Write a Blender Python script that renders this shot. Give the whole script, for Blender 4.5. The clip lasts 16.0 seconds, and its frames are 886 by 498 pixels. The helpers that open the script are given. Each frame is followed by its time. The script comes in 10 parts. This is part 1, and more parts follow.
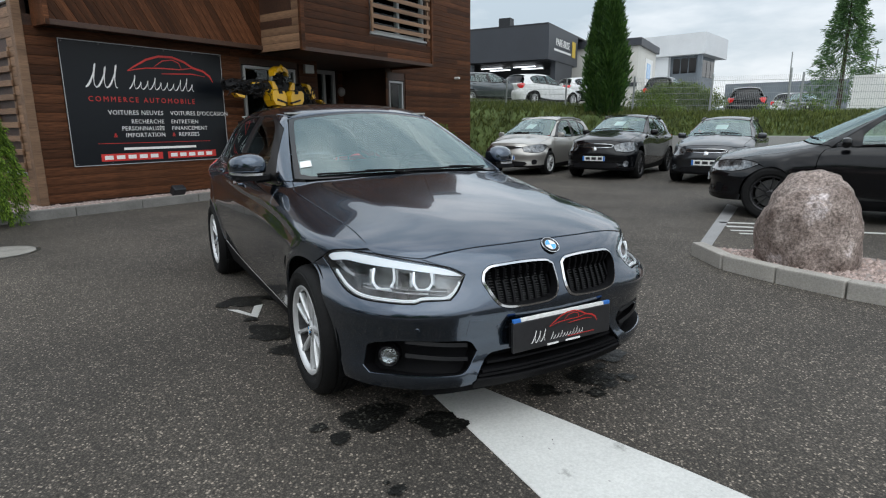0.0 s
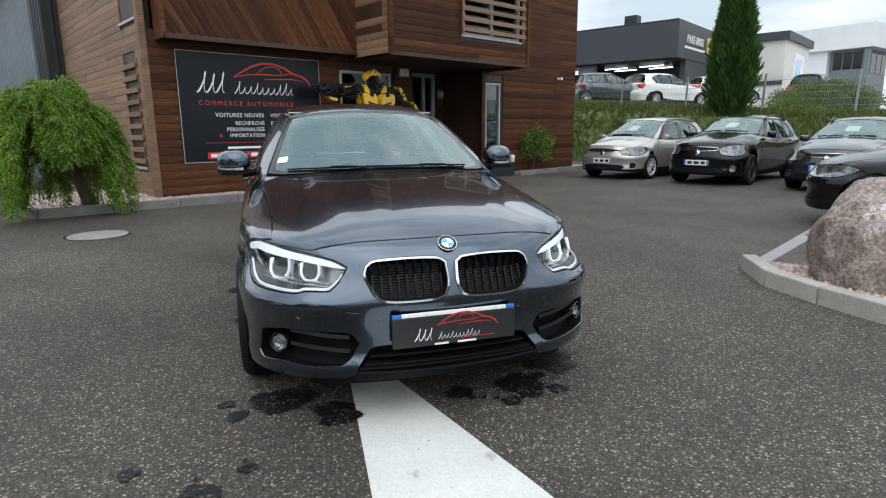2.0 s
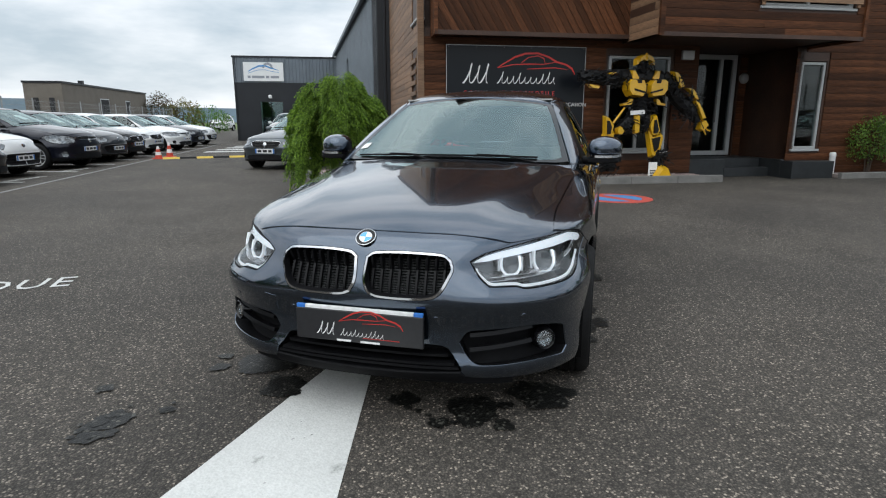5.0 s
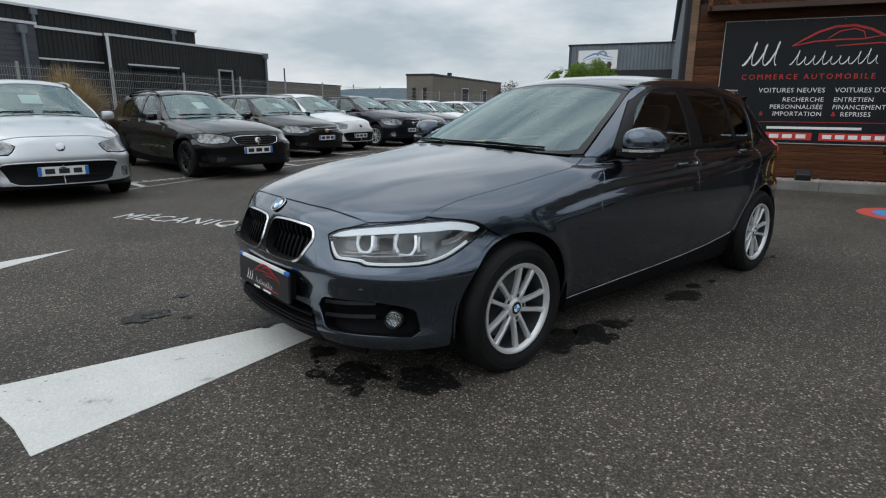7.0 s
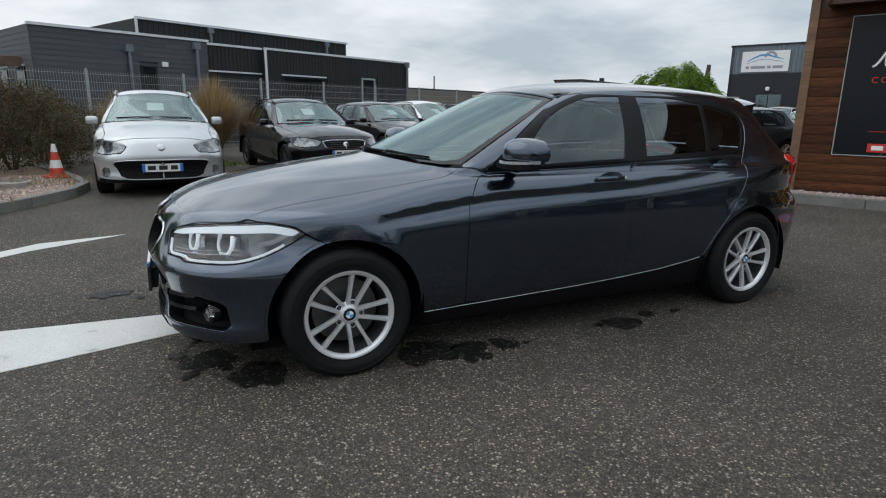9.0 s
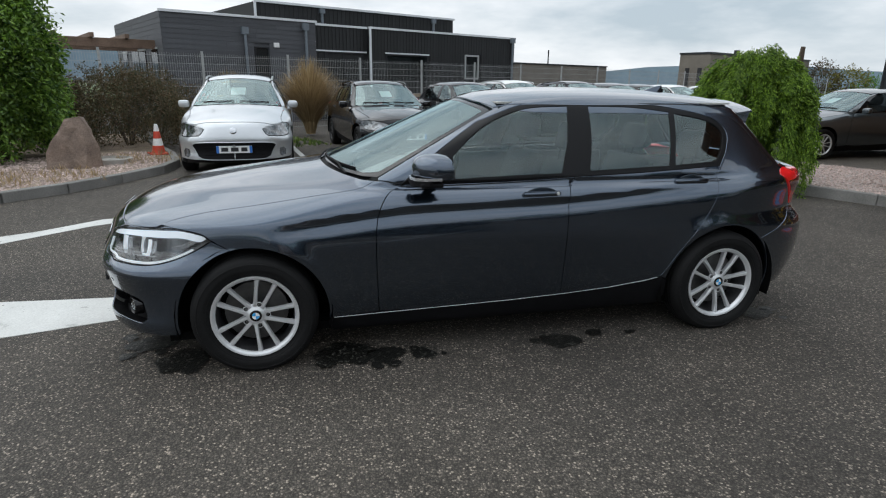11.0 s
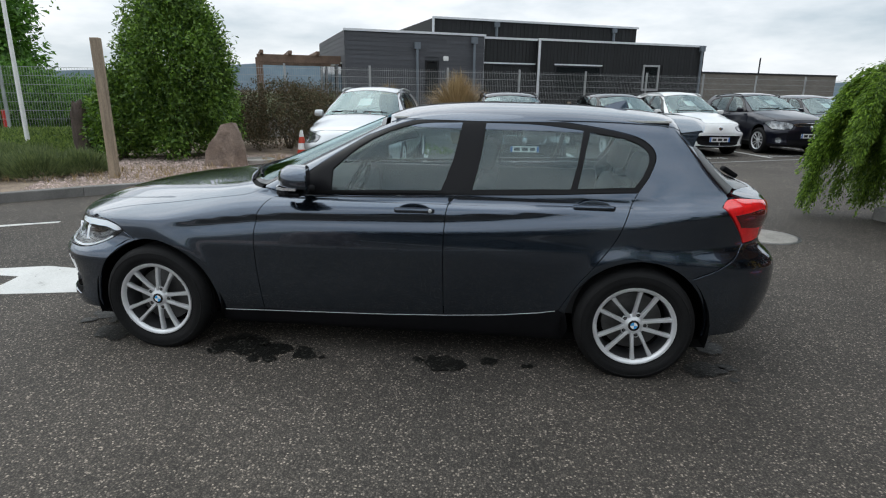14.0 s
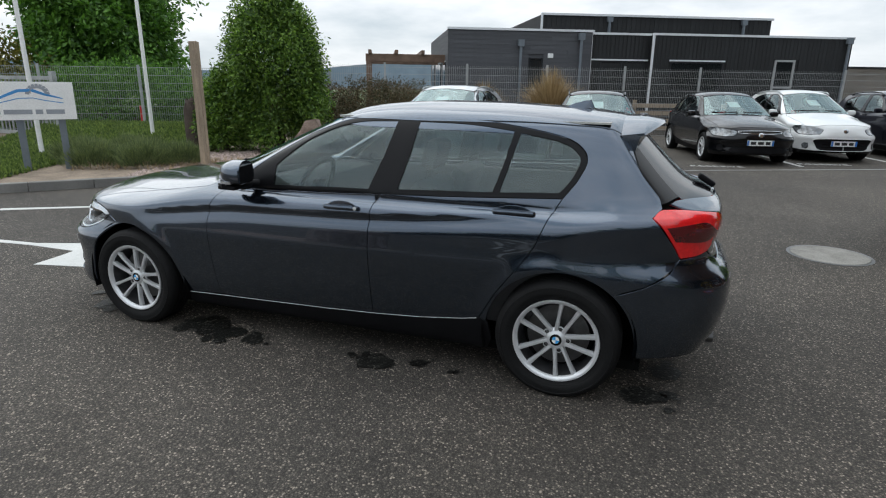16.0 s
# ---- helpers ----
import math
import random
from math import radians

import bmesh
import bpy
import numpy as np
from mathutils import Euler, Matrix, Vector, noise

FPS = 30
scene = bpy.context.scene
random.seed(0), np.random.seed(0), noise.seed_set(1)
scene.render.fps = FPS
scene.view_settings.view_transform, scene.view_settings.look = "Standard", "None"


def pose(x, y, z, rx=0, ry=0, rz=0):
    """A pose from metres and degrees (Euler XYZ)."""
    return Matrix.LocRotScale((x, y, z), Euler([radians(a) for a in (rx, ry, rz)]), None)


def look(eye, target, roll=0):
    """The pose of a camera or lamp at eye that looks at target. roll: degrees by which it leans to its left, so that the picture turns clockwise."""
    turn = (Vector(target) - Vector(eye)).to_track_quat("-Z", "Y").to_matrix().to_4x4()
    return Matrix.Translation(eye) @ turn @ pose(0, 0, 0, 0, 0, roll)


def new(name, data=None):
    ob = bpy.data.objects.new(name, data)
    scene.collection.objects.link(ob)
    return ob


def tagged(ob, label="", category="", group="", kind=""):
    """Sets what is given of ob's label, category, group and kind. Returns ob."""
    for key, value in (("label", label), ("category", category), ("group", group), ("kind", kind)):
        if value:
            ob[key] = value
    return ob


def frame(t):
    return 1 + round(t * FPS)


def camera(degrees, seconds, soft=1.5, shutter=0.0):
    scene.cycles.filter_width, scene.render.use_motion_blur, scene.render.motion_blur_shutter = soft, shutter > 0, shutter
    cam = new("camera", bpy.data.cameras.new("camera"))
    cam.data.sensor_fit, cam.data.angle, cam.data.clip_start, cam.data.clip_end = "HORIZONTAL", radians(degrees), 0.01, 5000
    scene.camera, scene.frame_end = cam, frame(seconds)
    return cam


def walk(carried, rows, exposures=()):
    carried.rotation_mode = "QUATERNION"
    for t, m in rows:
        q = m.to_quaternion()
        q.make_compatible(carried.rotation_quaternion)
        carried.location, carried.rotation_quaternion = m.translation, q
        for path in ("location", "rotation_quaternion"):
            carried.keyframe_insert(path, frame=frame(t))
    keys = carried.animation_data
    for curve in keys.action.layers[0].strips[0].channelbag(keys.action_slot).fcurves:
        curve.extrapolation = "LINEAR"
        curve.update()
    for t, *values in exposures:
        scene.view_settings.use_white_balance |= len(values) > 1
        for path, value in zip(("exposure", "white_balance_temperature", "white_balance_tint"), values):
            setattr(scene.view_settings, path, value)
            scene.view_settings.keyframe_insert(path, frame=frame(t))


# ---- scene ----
cam = camera(75.11, 16.0, 1.15)
PATH = [
    (0, (-1.584, -3.940, 1.251), (-0.614, -2.242, 0.832), -0.51),
    (0.5, (-1.412, -4.026, 1.244), (-0.519, -2.285, 0.827), -0.54),
    (1, (-1.201, -4.123, 1.234), (-0.405, -2.335, 0.821), -0.55),
    (1.5, (-0.968, -4.232, 1.225), (-0.277, -2.400, 0.816), -0.52),
    (2, (-0.701, -4.332, 1.214), (-0.132, -2.458, 0.808), -0.48),
    (2.5, (-0.421, -4.407, 1.203), (-0.004, -2.493, 0.799), -0.38),
    (3, (-0.153, -4.436, 1.193), (0.091, -2.492, 0.790), -0.32),
    (5.5, (1.252, -3.985, 1.198), (0.488, -2.195, 0.739), 0.06),
    (6, (1.707, -3.797, 1.193), (0.661, -2.158, 0.727), 0.25),
    (6.5, (2.140, -3.562, 1.193), (0.840, -2.116, 0.721), 0.43),
    (7, (2.514, -3.258, 1.199), (1.051, -1.981, 0.720), 0.50),
    (7.5, (2.832, -2.961, 1.206), (1.262, -1.816, 0.730), 0.57),
    (8, (3.035, -2.653, 1.214), (1.398, -1.602, 0.751), 0.58),
    (8.5, (3.191, -2.345, 1.221), (1.493, -1.394, 0.759), 0.60),
    (9, (3.329, -2.042, 1.229), (1.571, -1.211, 0.764), 0.62),
    (11.5, (3.739, -0.788, 1.468), (1.850, -0.446, 0.905), 0.71),
    (12, (3.785, -0.497, 1.465), (1.876, -0.268, 0.912), 0.71),
    (12.5, (3.814, -0.189, 1.469), (1.892, -0.083, 0.926), 0.71),
    (13, (3.813, 0.111, 1.473), (1.887, 0.096, 0.937), 0.69),
    (13.5, (3.814, 0.392, 1.481), (1.890, 0.269, 0.951), 0.70),
    (14, (3.779, 0.667, 1.489), (1.864, 0.442, 0.958), 0.77),
    (14.5, (3.727, 0.931, 1.494), (1.828, 0.599, 0.961), 0.75),
    (15, (3.661, 1.190, 1.503), (1.785, 0.753, 0.966), 0.71),
    (15.5, (3.589, 1.429, 1.507), (1.737, 0.902, 0.968), 0.66),
    (16, (3.517, 1.678, 1.507), (1.699, 1.045, 0.964), 0.70),
]
walk(cam, [(t, look(eye, target, roll)) for t, eye, target, roll in PATH], [(0, 0.02), (1.5, 0.20), (3, 0.38), (5.5, -0.03), (7.5, -0.30), (9, -0.20), (12.5, 0.04), (16, 0.04)])

# ---- sky and sun: bright, even cloud cover ----
world = bpy.data.worlds.new("world")
scene.world = world
world.use_nodes = True
wt = world.node_tree
wt.nodes.clear()
wo, wb, sky = wt.nodes.new("ShaderNodeOutputWorld"), wt.nodes.new("ShaderNodeBackground"), wt.nodes.new("ShaderNodeTexSky")
sky.sky_type, sky.sun_disc, sky.sun_elevation, sky.sun_rotation = "NISHITA", False, radians(52), radians(200)
sky.air_density, sky.dust_density = 1.0, 2.0
wc, wm, wn, wr, wx = (wt.nodes.new(k) for k in ("ShaderNodeTexCoord", "ShaderNodeMapping", "ShaderNodeTexNoise", "ShaderNodeValToRGB", "ShaderNodeMix"))
wm.inputs["Scale"].default_value = (1.6, 1.6, 5.5)
wn.inputs["Scale"].default_value, wn.inputs["Detail"].default_value, wn.inputs["Roughness"].default_value = 1.5, 6.0, 0.55
wr.color_ramp.elements[0].position, wr.color_ramp.elements[0].color = 0.36, (5.6, 6.6, 7.4, 1)
wr.color_ramp.elements[1].position, wr.color_ramp.elements[1].color = 0.60, (10.6, 11.0, 11.4, 1)
wx.data_type = "RGBA"
wx.inputs["Factor"].default_value = 0.88
wt.links.new(wc.outputs["Generated"], wm.inputs["Vector"])
wt.links.new(wm.outputs["Vector"], wn.inputs["Vector"])
wt.links.new(wn.outputs["Fac"], wr.inputs["Fac"])
wt.links.new(sky.outputs["Color"], wx.inputs[6])
wt.links.new(wr.outputs["Color"], wx.inputs[7])
wsep, wup, wlift = wt.nodes.new("ShaderNodeSeparateXYZ"), wt.nodes.new("ShaderNodeMapRange"), wt.nodes.new("ShaderNodeVectorMath")
wup.inputs["From Min"].default_value, wup.inputs["From Max"].default_value = 0.12, 1.0
wup.inputs["To Min"].default_value, wup.inputs["To Max"].default_value = 1.0, 1.75
wlift.operation = "SCALE"
wt.links.new(wc.outputs["Generated"], wsep.inputs[0])
wt.links.new(wsep.outputs["Z"], wup.inputs["Value"])
wt.links.new(wx.outputs[2], wlift.inputs[0])
wt.links.new(wup.outputs["Result"], wlift.inputs["Scale"])
wt.links.new(wlift.outputs["Vector"], wb.inputs["Color"])
wb.inputs["Strength"].default_value = 0.1
wt.links.new(wb.outputs["Background"], wo.inputs["Surface"])

sun_data = bpy.data.lights.new("sun", "SUN")
sun_data.energy, sun_data.angle, sun_data.color = 0.9, radians(75), (0.96, 1.0, 0.98)
sun = new("sun", sun_data)
sun.matrix_basis = look((0, 0, 20), Vector((0, 0, 20)) - Vector((math.sin(radians(200)) * math.cos(radians(52)), math.cos(radians(200)) * math.cos(radians(52)), math.sin(radians(52)))))


# ---- materials ----
def rgb(c):
    return (*c, 1.0) if len(c) == 3 else tuple(c)


class Mat:
    """A node material: colour varied at two scales, roughness, fine relief."""

    def __init__(self, name, color, rough=0.5, metal=0.0, vary=0.15, scale=4.0, fine=60.0, fine_vary=0.1, bump=0.0, bump_scale=80.0, coat=0.0, spec=0.5, tint=None, per_piece=0.0, stretch=(1, 1, 1), local=True):
        self.m = bpy.data.materials.new(name)
        self.m.use_nodes = True
        self.t = self.m.node_tree
        self.b = self.t.nodes["Principled BSDF"]
        self.b.inputs["Roughness"].default_value = rough
        self.b.inputs["Metallic"].default_value = metal
        self.b.inputs["Coat Weight"].default_value = coat
        self.b.inputs["Coat Roughness"].default_value = 0.03
        self.b.inputs["Specular IOR Level"].default_value = spec
        co = self.node("ShaderNodeTexCoord")
        mp = self.node("ShaderNodeMapping")
        mp.inputs["Scale"].default_value = stretch
        self.link(co.outputs["Object" if local else "Generated"], mp.inputs["Vector"])
        self.vec = mp.outputs["Vector"]
        out = None
        if vary or tint:
            n = self.noise(scale, 5)
            r = self.ramp(n, ((0.3, [v * (1 - vary) for v in color]), (0.7, tint or [min(1, v * (1 + vary)) for v in color])))
            out = r
        if fine_vary:
            n = self.noise(fine, 3)
            lo = self.ramp(n, ((0.3, [1 - fine_vary] * 3), (0.7, [1 + fine_vary] * 3)))
            out = self.mix("MULTIPLY", out or color, lo)
        if per_piece:
            oi = self.node("ShaderNodeObjectInfo")
            p = self.ramp(oi.outputs["Random"], ((0.0, [1 - per_piece] * 3), (1.0, [1 + per_piece] * 3)))
            out = self.mix("MULTIPLY", out or color, p)
        self.color = out
        if out is None:
            self.b.inputs["Base Color"].default_value = rgb(color)
        else:
            self.link(out, self.b.inputs["Base Color"])
        if bump:
            self.relief(self.noise(bump_scale, 4), bump)

    def node(self, kind):
        return self.t.nodes.new(kind)

    def link(self, a, b):
        self.t.links.new(a, b)

    def noise(self, scale, detail=4, rough=0.55):
        n = self.node("ShaderNodeTexNoise")
        n.inputs["Scale"].default_value, n.inputs["Detail"].default_value, n.inputs["Roughness"].default_value = scale, detail, rough
        self.link(self.vec, n.inputs["Vector"])
        return n.outputs["Fac"]

    def ramp(self, fac, stops):
        r = self.node("ShaderNodeValToRGB")
        e = r.color_ramp.elements
        while len(e) < len(stops):
            e.new(0.5)
        for el, (p, c) in zip(e, stops):
            el.position, el.color = p, rgb(c)
        self.link(fac, r.inputs["Fac"])
        return r.outputs["Color"]

    def mix(self, kind, a, b, fac=1.0):
        x = self.node("ShaderNodeMix")
        x.data_type, x.blend_type = "RGBA", kind
        for sock, v in ((x.inputs[6], a), (x.inputs[7], b), (x.inputs["Factor"], fac)):
            if hasattr(v, "is_linked") or hasattr(v, "links"):
                self.link(v, sock)
            elif sock.type == "RGBA":
                sock.default_value = rgb(v)
            else:
                sock.default_value = v
        return x.outputs[2]

    def relief(self, height, strength, distance=0.01):
        b = self.node("ShaderNodeBump")
        b.inputs["Strength"].default_value, b.inputs["Distance"].default_value = strength, distance
        self.link(height, b.inputs["Height"])
        self.link(b.outputs["Normal"], self.b.inputs["Normal"])
        return self


def glass_mat(name, tint, rough=0.0, ior=1.55, sheen=(1, 1, 1)):
    m = bpy.data.materials.new(name)
    m.use_nodes = True
    t = m.node_tree
    t.nodes.clear()
    o, mx, tr, gl, fr = (t.nodes.new(k) for k in ("ShaderNodeOutputMaterial", "ShaderNodeMixShader", "ShaderNodeBsdfTransparent", "ShaderNodeBsdfGlossy", "ShaderNodeFresnel"))
    tr.inputs["Color"].default_value = rgb(tint)
    gl.inputs["Roughness"].default_value = rough + 0.01
    gl.inputs["Color"].default_value = rgb(sheen)
    fr.inputs["IOR"].default_value = ior
    t.links.new(fr.outputs[0], mx.inputs[0])
    t.links.new(tr.outputs[0], mx.inputs[1])
    t.links.new(gl.outputs[0], mx.inputs[2])
    t.links.new(mx.outputs[0], o.inputs["Surface"])
    return m


def glow(name, color, power):
    m = bpy.data.materials.new(name)
    m.use_nodes = True
    b = m.node_tree.nodes["Principled BSDF"]
    b.inputs["Base Color"].default_value = rgb(color)
    b.inputs["Emission Color"].default_value = rgb(color)
    b.inputs["Emission Strength"].default_value = power
    return m


def paint(name, color, metal=0.5, rough=0.35, clear=1.62):
    k = Mat(name, color, rough=rough, metal=metal, vary=0.04, scale=1.5, fine=2500.0, fine_vary=0.12, coat=1.0)
    k.b.inputs["Coat IOR"].default_value = clear
    k.b.inputs["Coat Roughness"].default_value = 0.015
    k.b.inputs["Specular IOR Level"].default_value = 0.2
    return k.m


M_PAINT = paint("grey_metallic_paint", (0.052, 0.072, 0.102), 0.95, 0.20, 1.62)
M_GLOSS_BLACK = Mat("gloss_black", (0.005, 0.005, 0.006), rough=0.10, vary=0.1, fine_vary=0.05, spec=0.4).m
M_TRIM = Mat("black_plastic", (0.006, 0.006, 0.007), rough=0.6, spec=0.12, vary=0.2, scale=8, fine=400, bump=0.1, bump_scale=600).m
# near-black for linings; in openings and holes it paints the shade inside
M_VOID = Mat("dark_lining_and_hollow", (0.004, 0.004, 0.004), rough=0.9, spec=0.1, vary=0.1, fine_vary=0.1).m
M_RUBBER = Mat("tyre_rubber", (0.009, 0.009, 0.0093), rough=0.7, spec=0.18, vary=0.25, scale=6, fine=120, fine_vary=0.2, bump=0.15, bump_scale=200).m
M_ALLOY = Mat("silver_alloy", (0.66, 0.67, 0.68), rough=0.32, metal=0.45, vary=0.06, scale=10, fine=500, fine_vary=0.06, coat=0.3).m
M_CHROME = Mat("chrome", (0.62, 0.63, 0.65), rough=0.12, metal=1.0, vary=0.03, fine_vary=0.03).m
# dark copy of the alloy: shade behind the spokes is put into its colour
M_BARREL = Mat("shaded_rim_barrel", (0.10, 0.10, 0.105), rough=0.45, metal=0.6, vary=0.25, scale=12).m
M_STEEL = Mat("brake_steel", (0.13, 0.13, 0.13), rough=0.4, metal=0.9, vary=0.2, scale=20, fine=200).m
M_GLASS = glass_mat("clear_glass", (0.78, 0.92, 0.92), 0.0, 1.74, (0.86, 1.0, 1.0))
M_TINTED = glass_mat("tinted_glass", (0.70, 0.85, 0.86), 0.0, 1.78, (0.86, 1.0, 1.0))
M_SCREEN = glass_mat("windscreen_glass", (0.76, 0.90, 0.88), 0.0, 2.45, (0.82, 1.0, 1.0))
M_SHOP_GLASS = glass_mat("shop_window_glass", (0.55, 0.60, 0.60), 0.0, 1.35)
M_LENS = glass_mat("lamp_lens", (0.93, 0.95, 0.96))
M_LAMP_WHITE = glow("daytime_running_light", (0.90, 0.95, 1.0), 0.24)
M_LAMP_BODY = Mat("lamp_reflector", (0.62, 0.63, 0.65), rough=0.2, metal=0.8, vary=0.1, fine_vary=0.1).m
M_LAMP_DARK = Mat("lamp_housing", (0.13, 0.135, 0.14), rough=0.2, metal=0.8, vary=0.7, scale=18, fine=70, fine_vary=0.3).m
M_FOG = Mat("fog_reflector", (0.42, 0.43, 0.44), rough=0.15, metal=0.9, vary=0.6, scale=60).m
M_PROJECTOR = Mat("projector_glass", (0.05, 0.055, 0.06), rough=0.22, vary=0.3, scale=30, spec=0.4).m
M_RED_LENS = Mat("red_lens", (0.72, 0.012, 0.014), rough=0.15, vary=0.12, scale=20, coat=1.0).m
M_RED_DARK = Mat("dark_red_lens", (0.09, 0.004, 0.006), rough=0.15, vary=0.1, coat=1.0).m
M_CABIN = Mat("grey_cabin_plastic", (0.055, 0.055, 0.058), rough=0.6, vary=0.15, scale=8, fine=300).m
M_SEAT = Mat("charcoal_seat_cloth", (0.055, 0.055, 0.058), rough=0.9, vary=0.2, fine=90).m
M_PLATE_DARK = Mat("dark_plate_print", (0.022, 0.022, 0.024), rough=0.3, vary=0.1).m
M_WHITE = Mat("white_paint_print", (0.78, 0.78, 0.77), rough=0.5, vary=0.04).m
M_RED = Mat("red_print", (0.52, 0.028, 0.022), rough=0.45, vary=0.08).m
M_BLUE = Mat("blue_print", (0.03, 0.16, 0.52), rough=0.4, vary=0.08).m
M_SKYBLUE = Mat("badge_blue", (0.05, 0.36, 0.75), rough=0.25, vary=0.05, coat=1.0).m
M_PAPER = Mat("paper_sheet", (0.80, 0.81, 0.80), rough=0.7, vary=0.05).m

M_ASPHALT = Mat("asphalt", (0.112, 0.101, 0.089), rough=0.82, vary=0.22, scale=0.9, fine=140.0, fine_vary=0.0, spec=0.35)
_speck = M_ASPHALT.node("ShaderNodeTexVoronoi")
_speck.inputs["Scale"].default_value = 118.0
M_ASPHALT.link(M_ASPHALT.vec, _speck.inputs["Vector"])
_stone = M_ASPHALT.ramp(_speck.outputs["Color"], ((0.0, (0.42, 0.41, 0.40)), (0.50, (0.82, 0.81, 0.79)), (0.76, (1.2, 1.17, 1.12)), (0.88, (3.8, 3.65, 3.4))))
_edge = M_ASPHALT.ramp(_speck.outputs["Distance"], ((0.15, (1, 1, 1)), (0.62, (0.42, 0.42, 0.42))))
_patch = M_ASPHALT.ramp(M_ASPHALT.noise(0.35, 6, 0.6), ((0.35, (0.82, 0.82, 0.83)), (0.65, (1.16, 1.14, 1.12))))
_col = M_ASPHALT.mix("MULTIPLY", M_ASPHALT.mix("MULTIPLY", M_ASPHALT.mix("MULTIPLY", M_ASPHALT.color, _stone), _edge), _patch)
M_ASPHALT.link(_col, M_ASPHALT.b.inputs["Base Color"])
M_ASPHALT.relief(_speck.outputs["Distance"], 0.55, -0.006)
M_ASPHALT = M_ASPHALT.m


def road_paint(name, color):
    k = Mat(name, color, rough=0.7, vary=0.08, scale=2.5, fine=90, fine_vary=0.1)
    v = k.node("ShaderNodeTexVoronoi")
    v.inputs["Scale"].default_value = 110.0
    k.link(k.vec, v.inputs["Vector"])
    holes = k.ramp(v.outputs["Color"], ((0.0, (0.15, 0.15, 0.15)), (0.035, (0.25, 0.25, 0.25)), (0.06, (1, 1, 1))))
    worn = k.ramp(k.noise(5.0, 8, 0.7), ((0.30, (0.45, 0.45, 0.44)), (0.40, (1, 1, 1))))
    k.link(k.mix("MULTIPLY", k.mix("MULTIPLY", k.color, holes), worn), k.b.inputs["Base Color"])
    k.relief(v.outputs["Distance"], 0.35, -0.004)
    return k.m


M_LINE = road_paint("white_road_paint", (0.55, 0.55, 0.53))
M_LINE_GREY = road_paint("faded_grey_road_paint", (0.26, 0.26, 0.26))
M_LINE_RED = road_paint("red_road_paint", (0.50, 0.07, 0.05))
M_LINE_BLUE = road_paint("blue_road_paint", (0.06, 0.22, 0.48))
M_LINE_YELLOW = road_paint("yellow_road_paint", (0.60, 0.42, 0.06))
M_OIL = Mat("oily_wet_asphalt", (0.009, 0.009, 0.008), rough=0.5, vary=0.3, scale=30, fine_vary=0.0, spec=0.3)
_wet = M_OIL.node("ShaderNodeTexVoronoi")
_wet.inputs["Scale"].default_value = 95.0
M_OIL.link(M_OIL.vec, _wet.inputs["Vector"])
M_OIL.link(M_OIL.mix("MULTIPLY", M_OIL.color, M_OIL.ramp(_wet.outputs["Color"], ((0.0, (0.4, 0.4, 0.4)), (0.74, (1, 1, 1)), (0.90, (9.5, 9.2, 8.8))))), M_OIL.b.inputs["Base Color"])
M_OIL.relief(_wet.outputs["Distance"], 0.35, -0.005)
M_OIL = M_OIL.m
M_KERB = Mat("kerb_concrete", (0.34, 0.32, 0.29), rough=0.9, vary=0.18, scale=3, fine=90, fine_vary=0.16, bump=0.3, bump_scale=150, per_piece=0.08).m
M_COVER = Mat("worn_cover_concrete", (0.23, 0.22, 0.20), rough=0.9, vary=0.22, scale=5, fine=90, fine_vary=0.2, bump=0.3, bump_scale=120).m
M_KERB_DARK = Mat("weathered_kerb_concrete", (0.17, 0.165, 0.155), rough=0.9, vary=0.2, scale=3, fine=90, fine_vary=0.18, bump=0.3, bump_scale=150, per_piece=0.08).m
M_GRAVEL_PINK = Mat("pink_gravel", (0.30, 0.25, 0.23), rough=0.9, vary=0.2, scale=2, fine=60, fine_vary=0.2, per_piece=0.2).m
M_EARTH = Mat("dry_mulch_earth", (0.22, 0.17, 0.125), rough=0.95, vary=0.35, scale=3, fine=70, fine_vary=0.4, bump=0.8, bump_scale=60).m
M_GRASS_GROUND = Mat("rough_grass_ground", (0.085, 0.12, 0.035), rough=0.95, vary=0.35, scale=1.2, fine=40, fine_vary=0.4, bump=0.8, bump_scale=30).m
M_WOOD = Mat("oiled_cedar_board", (0.076, 0.029, 0.0125), rough=0.6, vary=0.55, scale=0.9, fine=20, fine_vary=0.5, bump=0.4, bump_scale=30, spec=0.16, per_piece=0.42, stretch=(0.35, 6, 6)).m
# paler cedar for the side and return walls, corner board and louvres
M_WOOD_PALE = Mat("pale_cedar_board", (0.20, 0.115, 0.065), rough=0.65, vary=0.3, scale=1.2, fine=22, fine_vary=0.3, bump=0.25, bump_scale=30, per_piece=0.22, stretch=(0.35, 6, 6)).m
# darker cedar copy for soffit, backing and trims: shade is put into its colour
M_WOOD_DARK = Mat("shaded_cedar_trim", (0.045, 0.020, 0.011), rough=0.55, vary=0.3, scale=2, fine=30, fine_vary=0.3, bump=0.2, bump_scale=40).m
M_POST = Mat("grey_weathered_post", (0.30, 0.235, 0.17), rough=0.85, vary=0.3, scale=3, fine=40, fine_vary=0.25, bump=0.4, bump_scale=40, stretch=(8, 8, 0.6)).m

# ---- building blocks ----
from mathutils.geometry import delaunay_2d_cdt


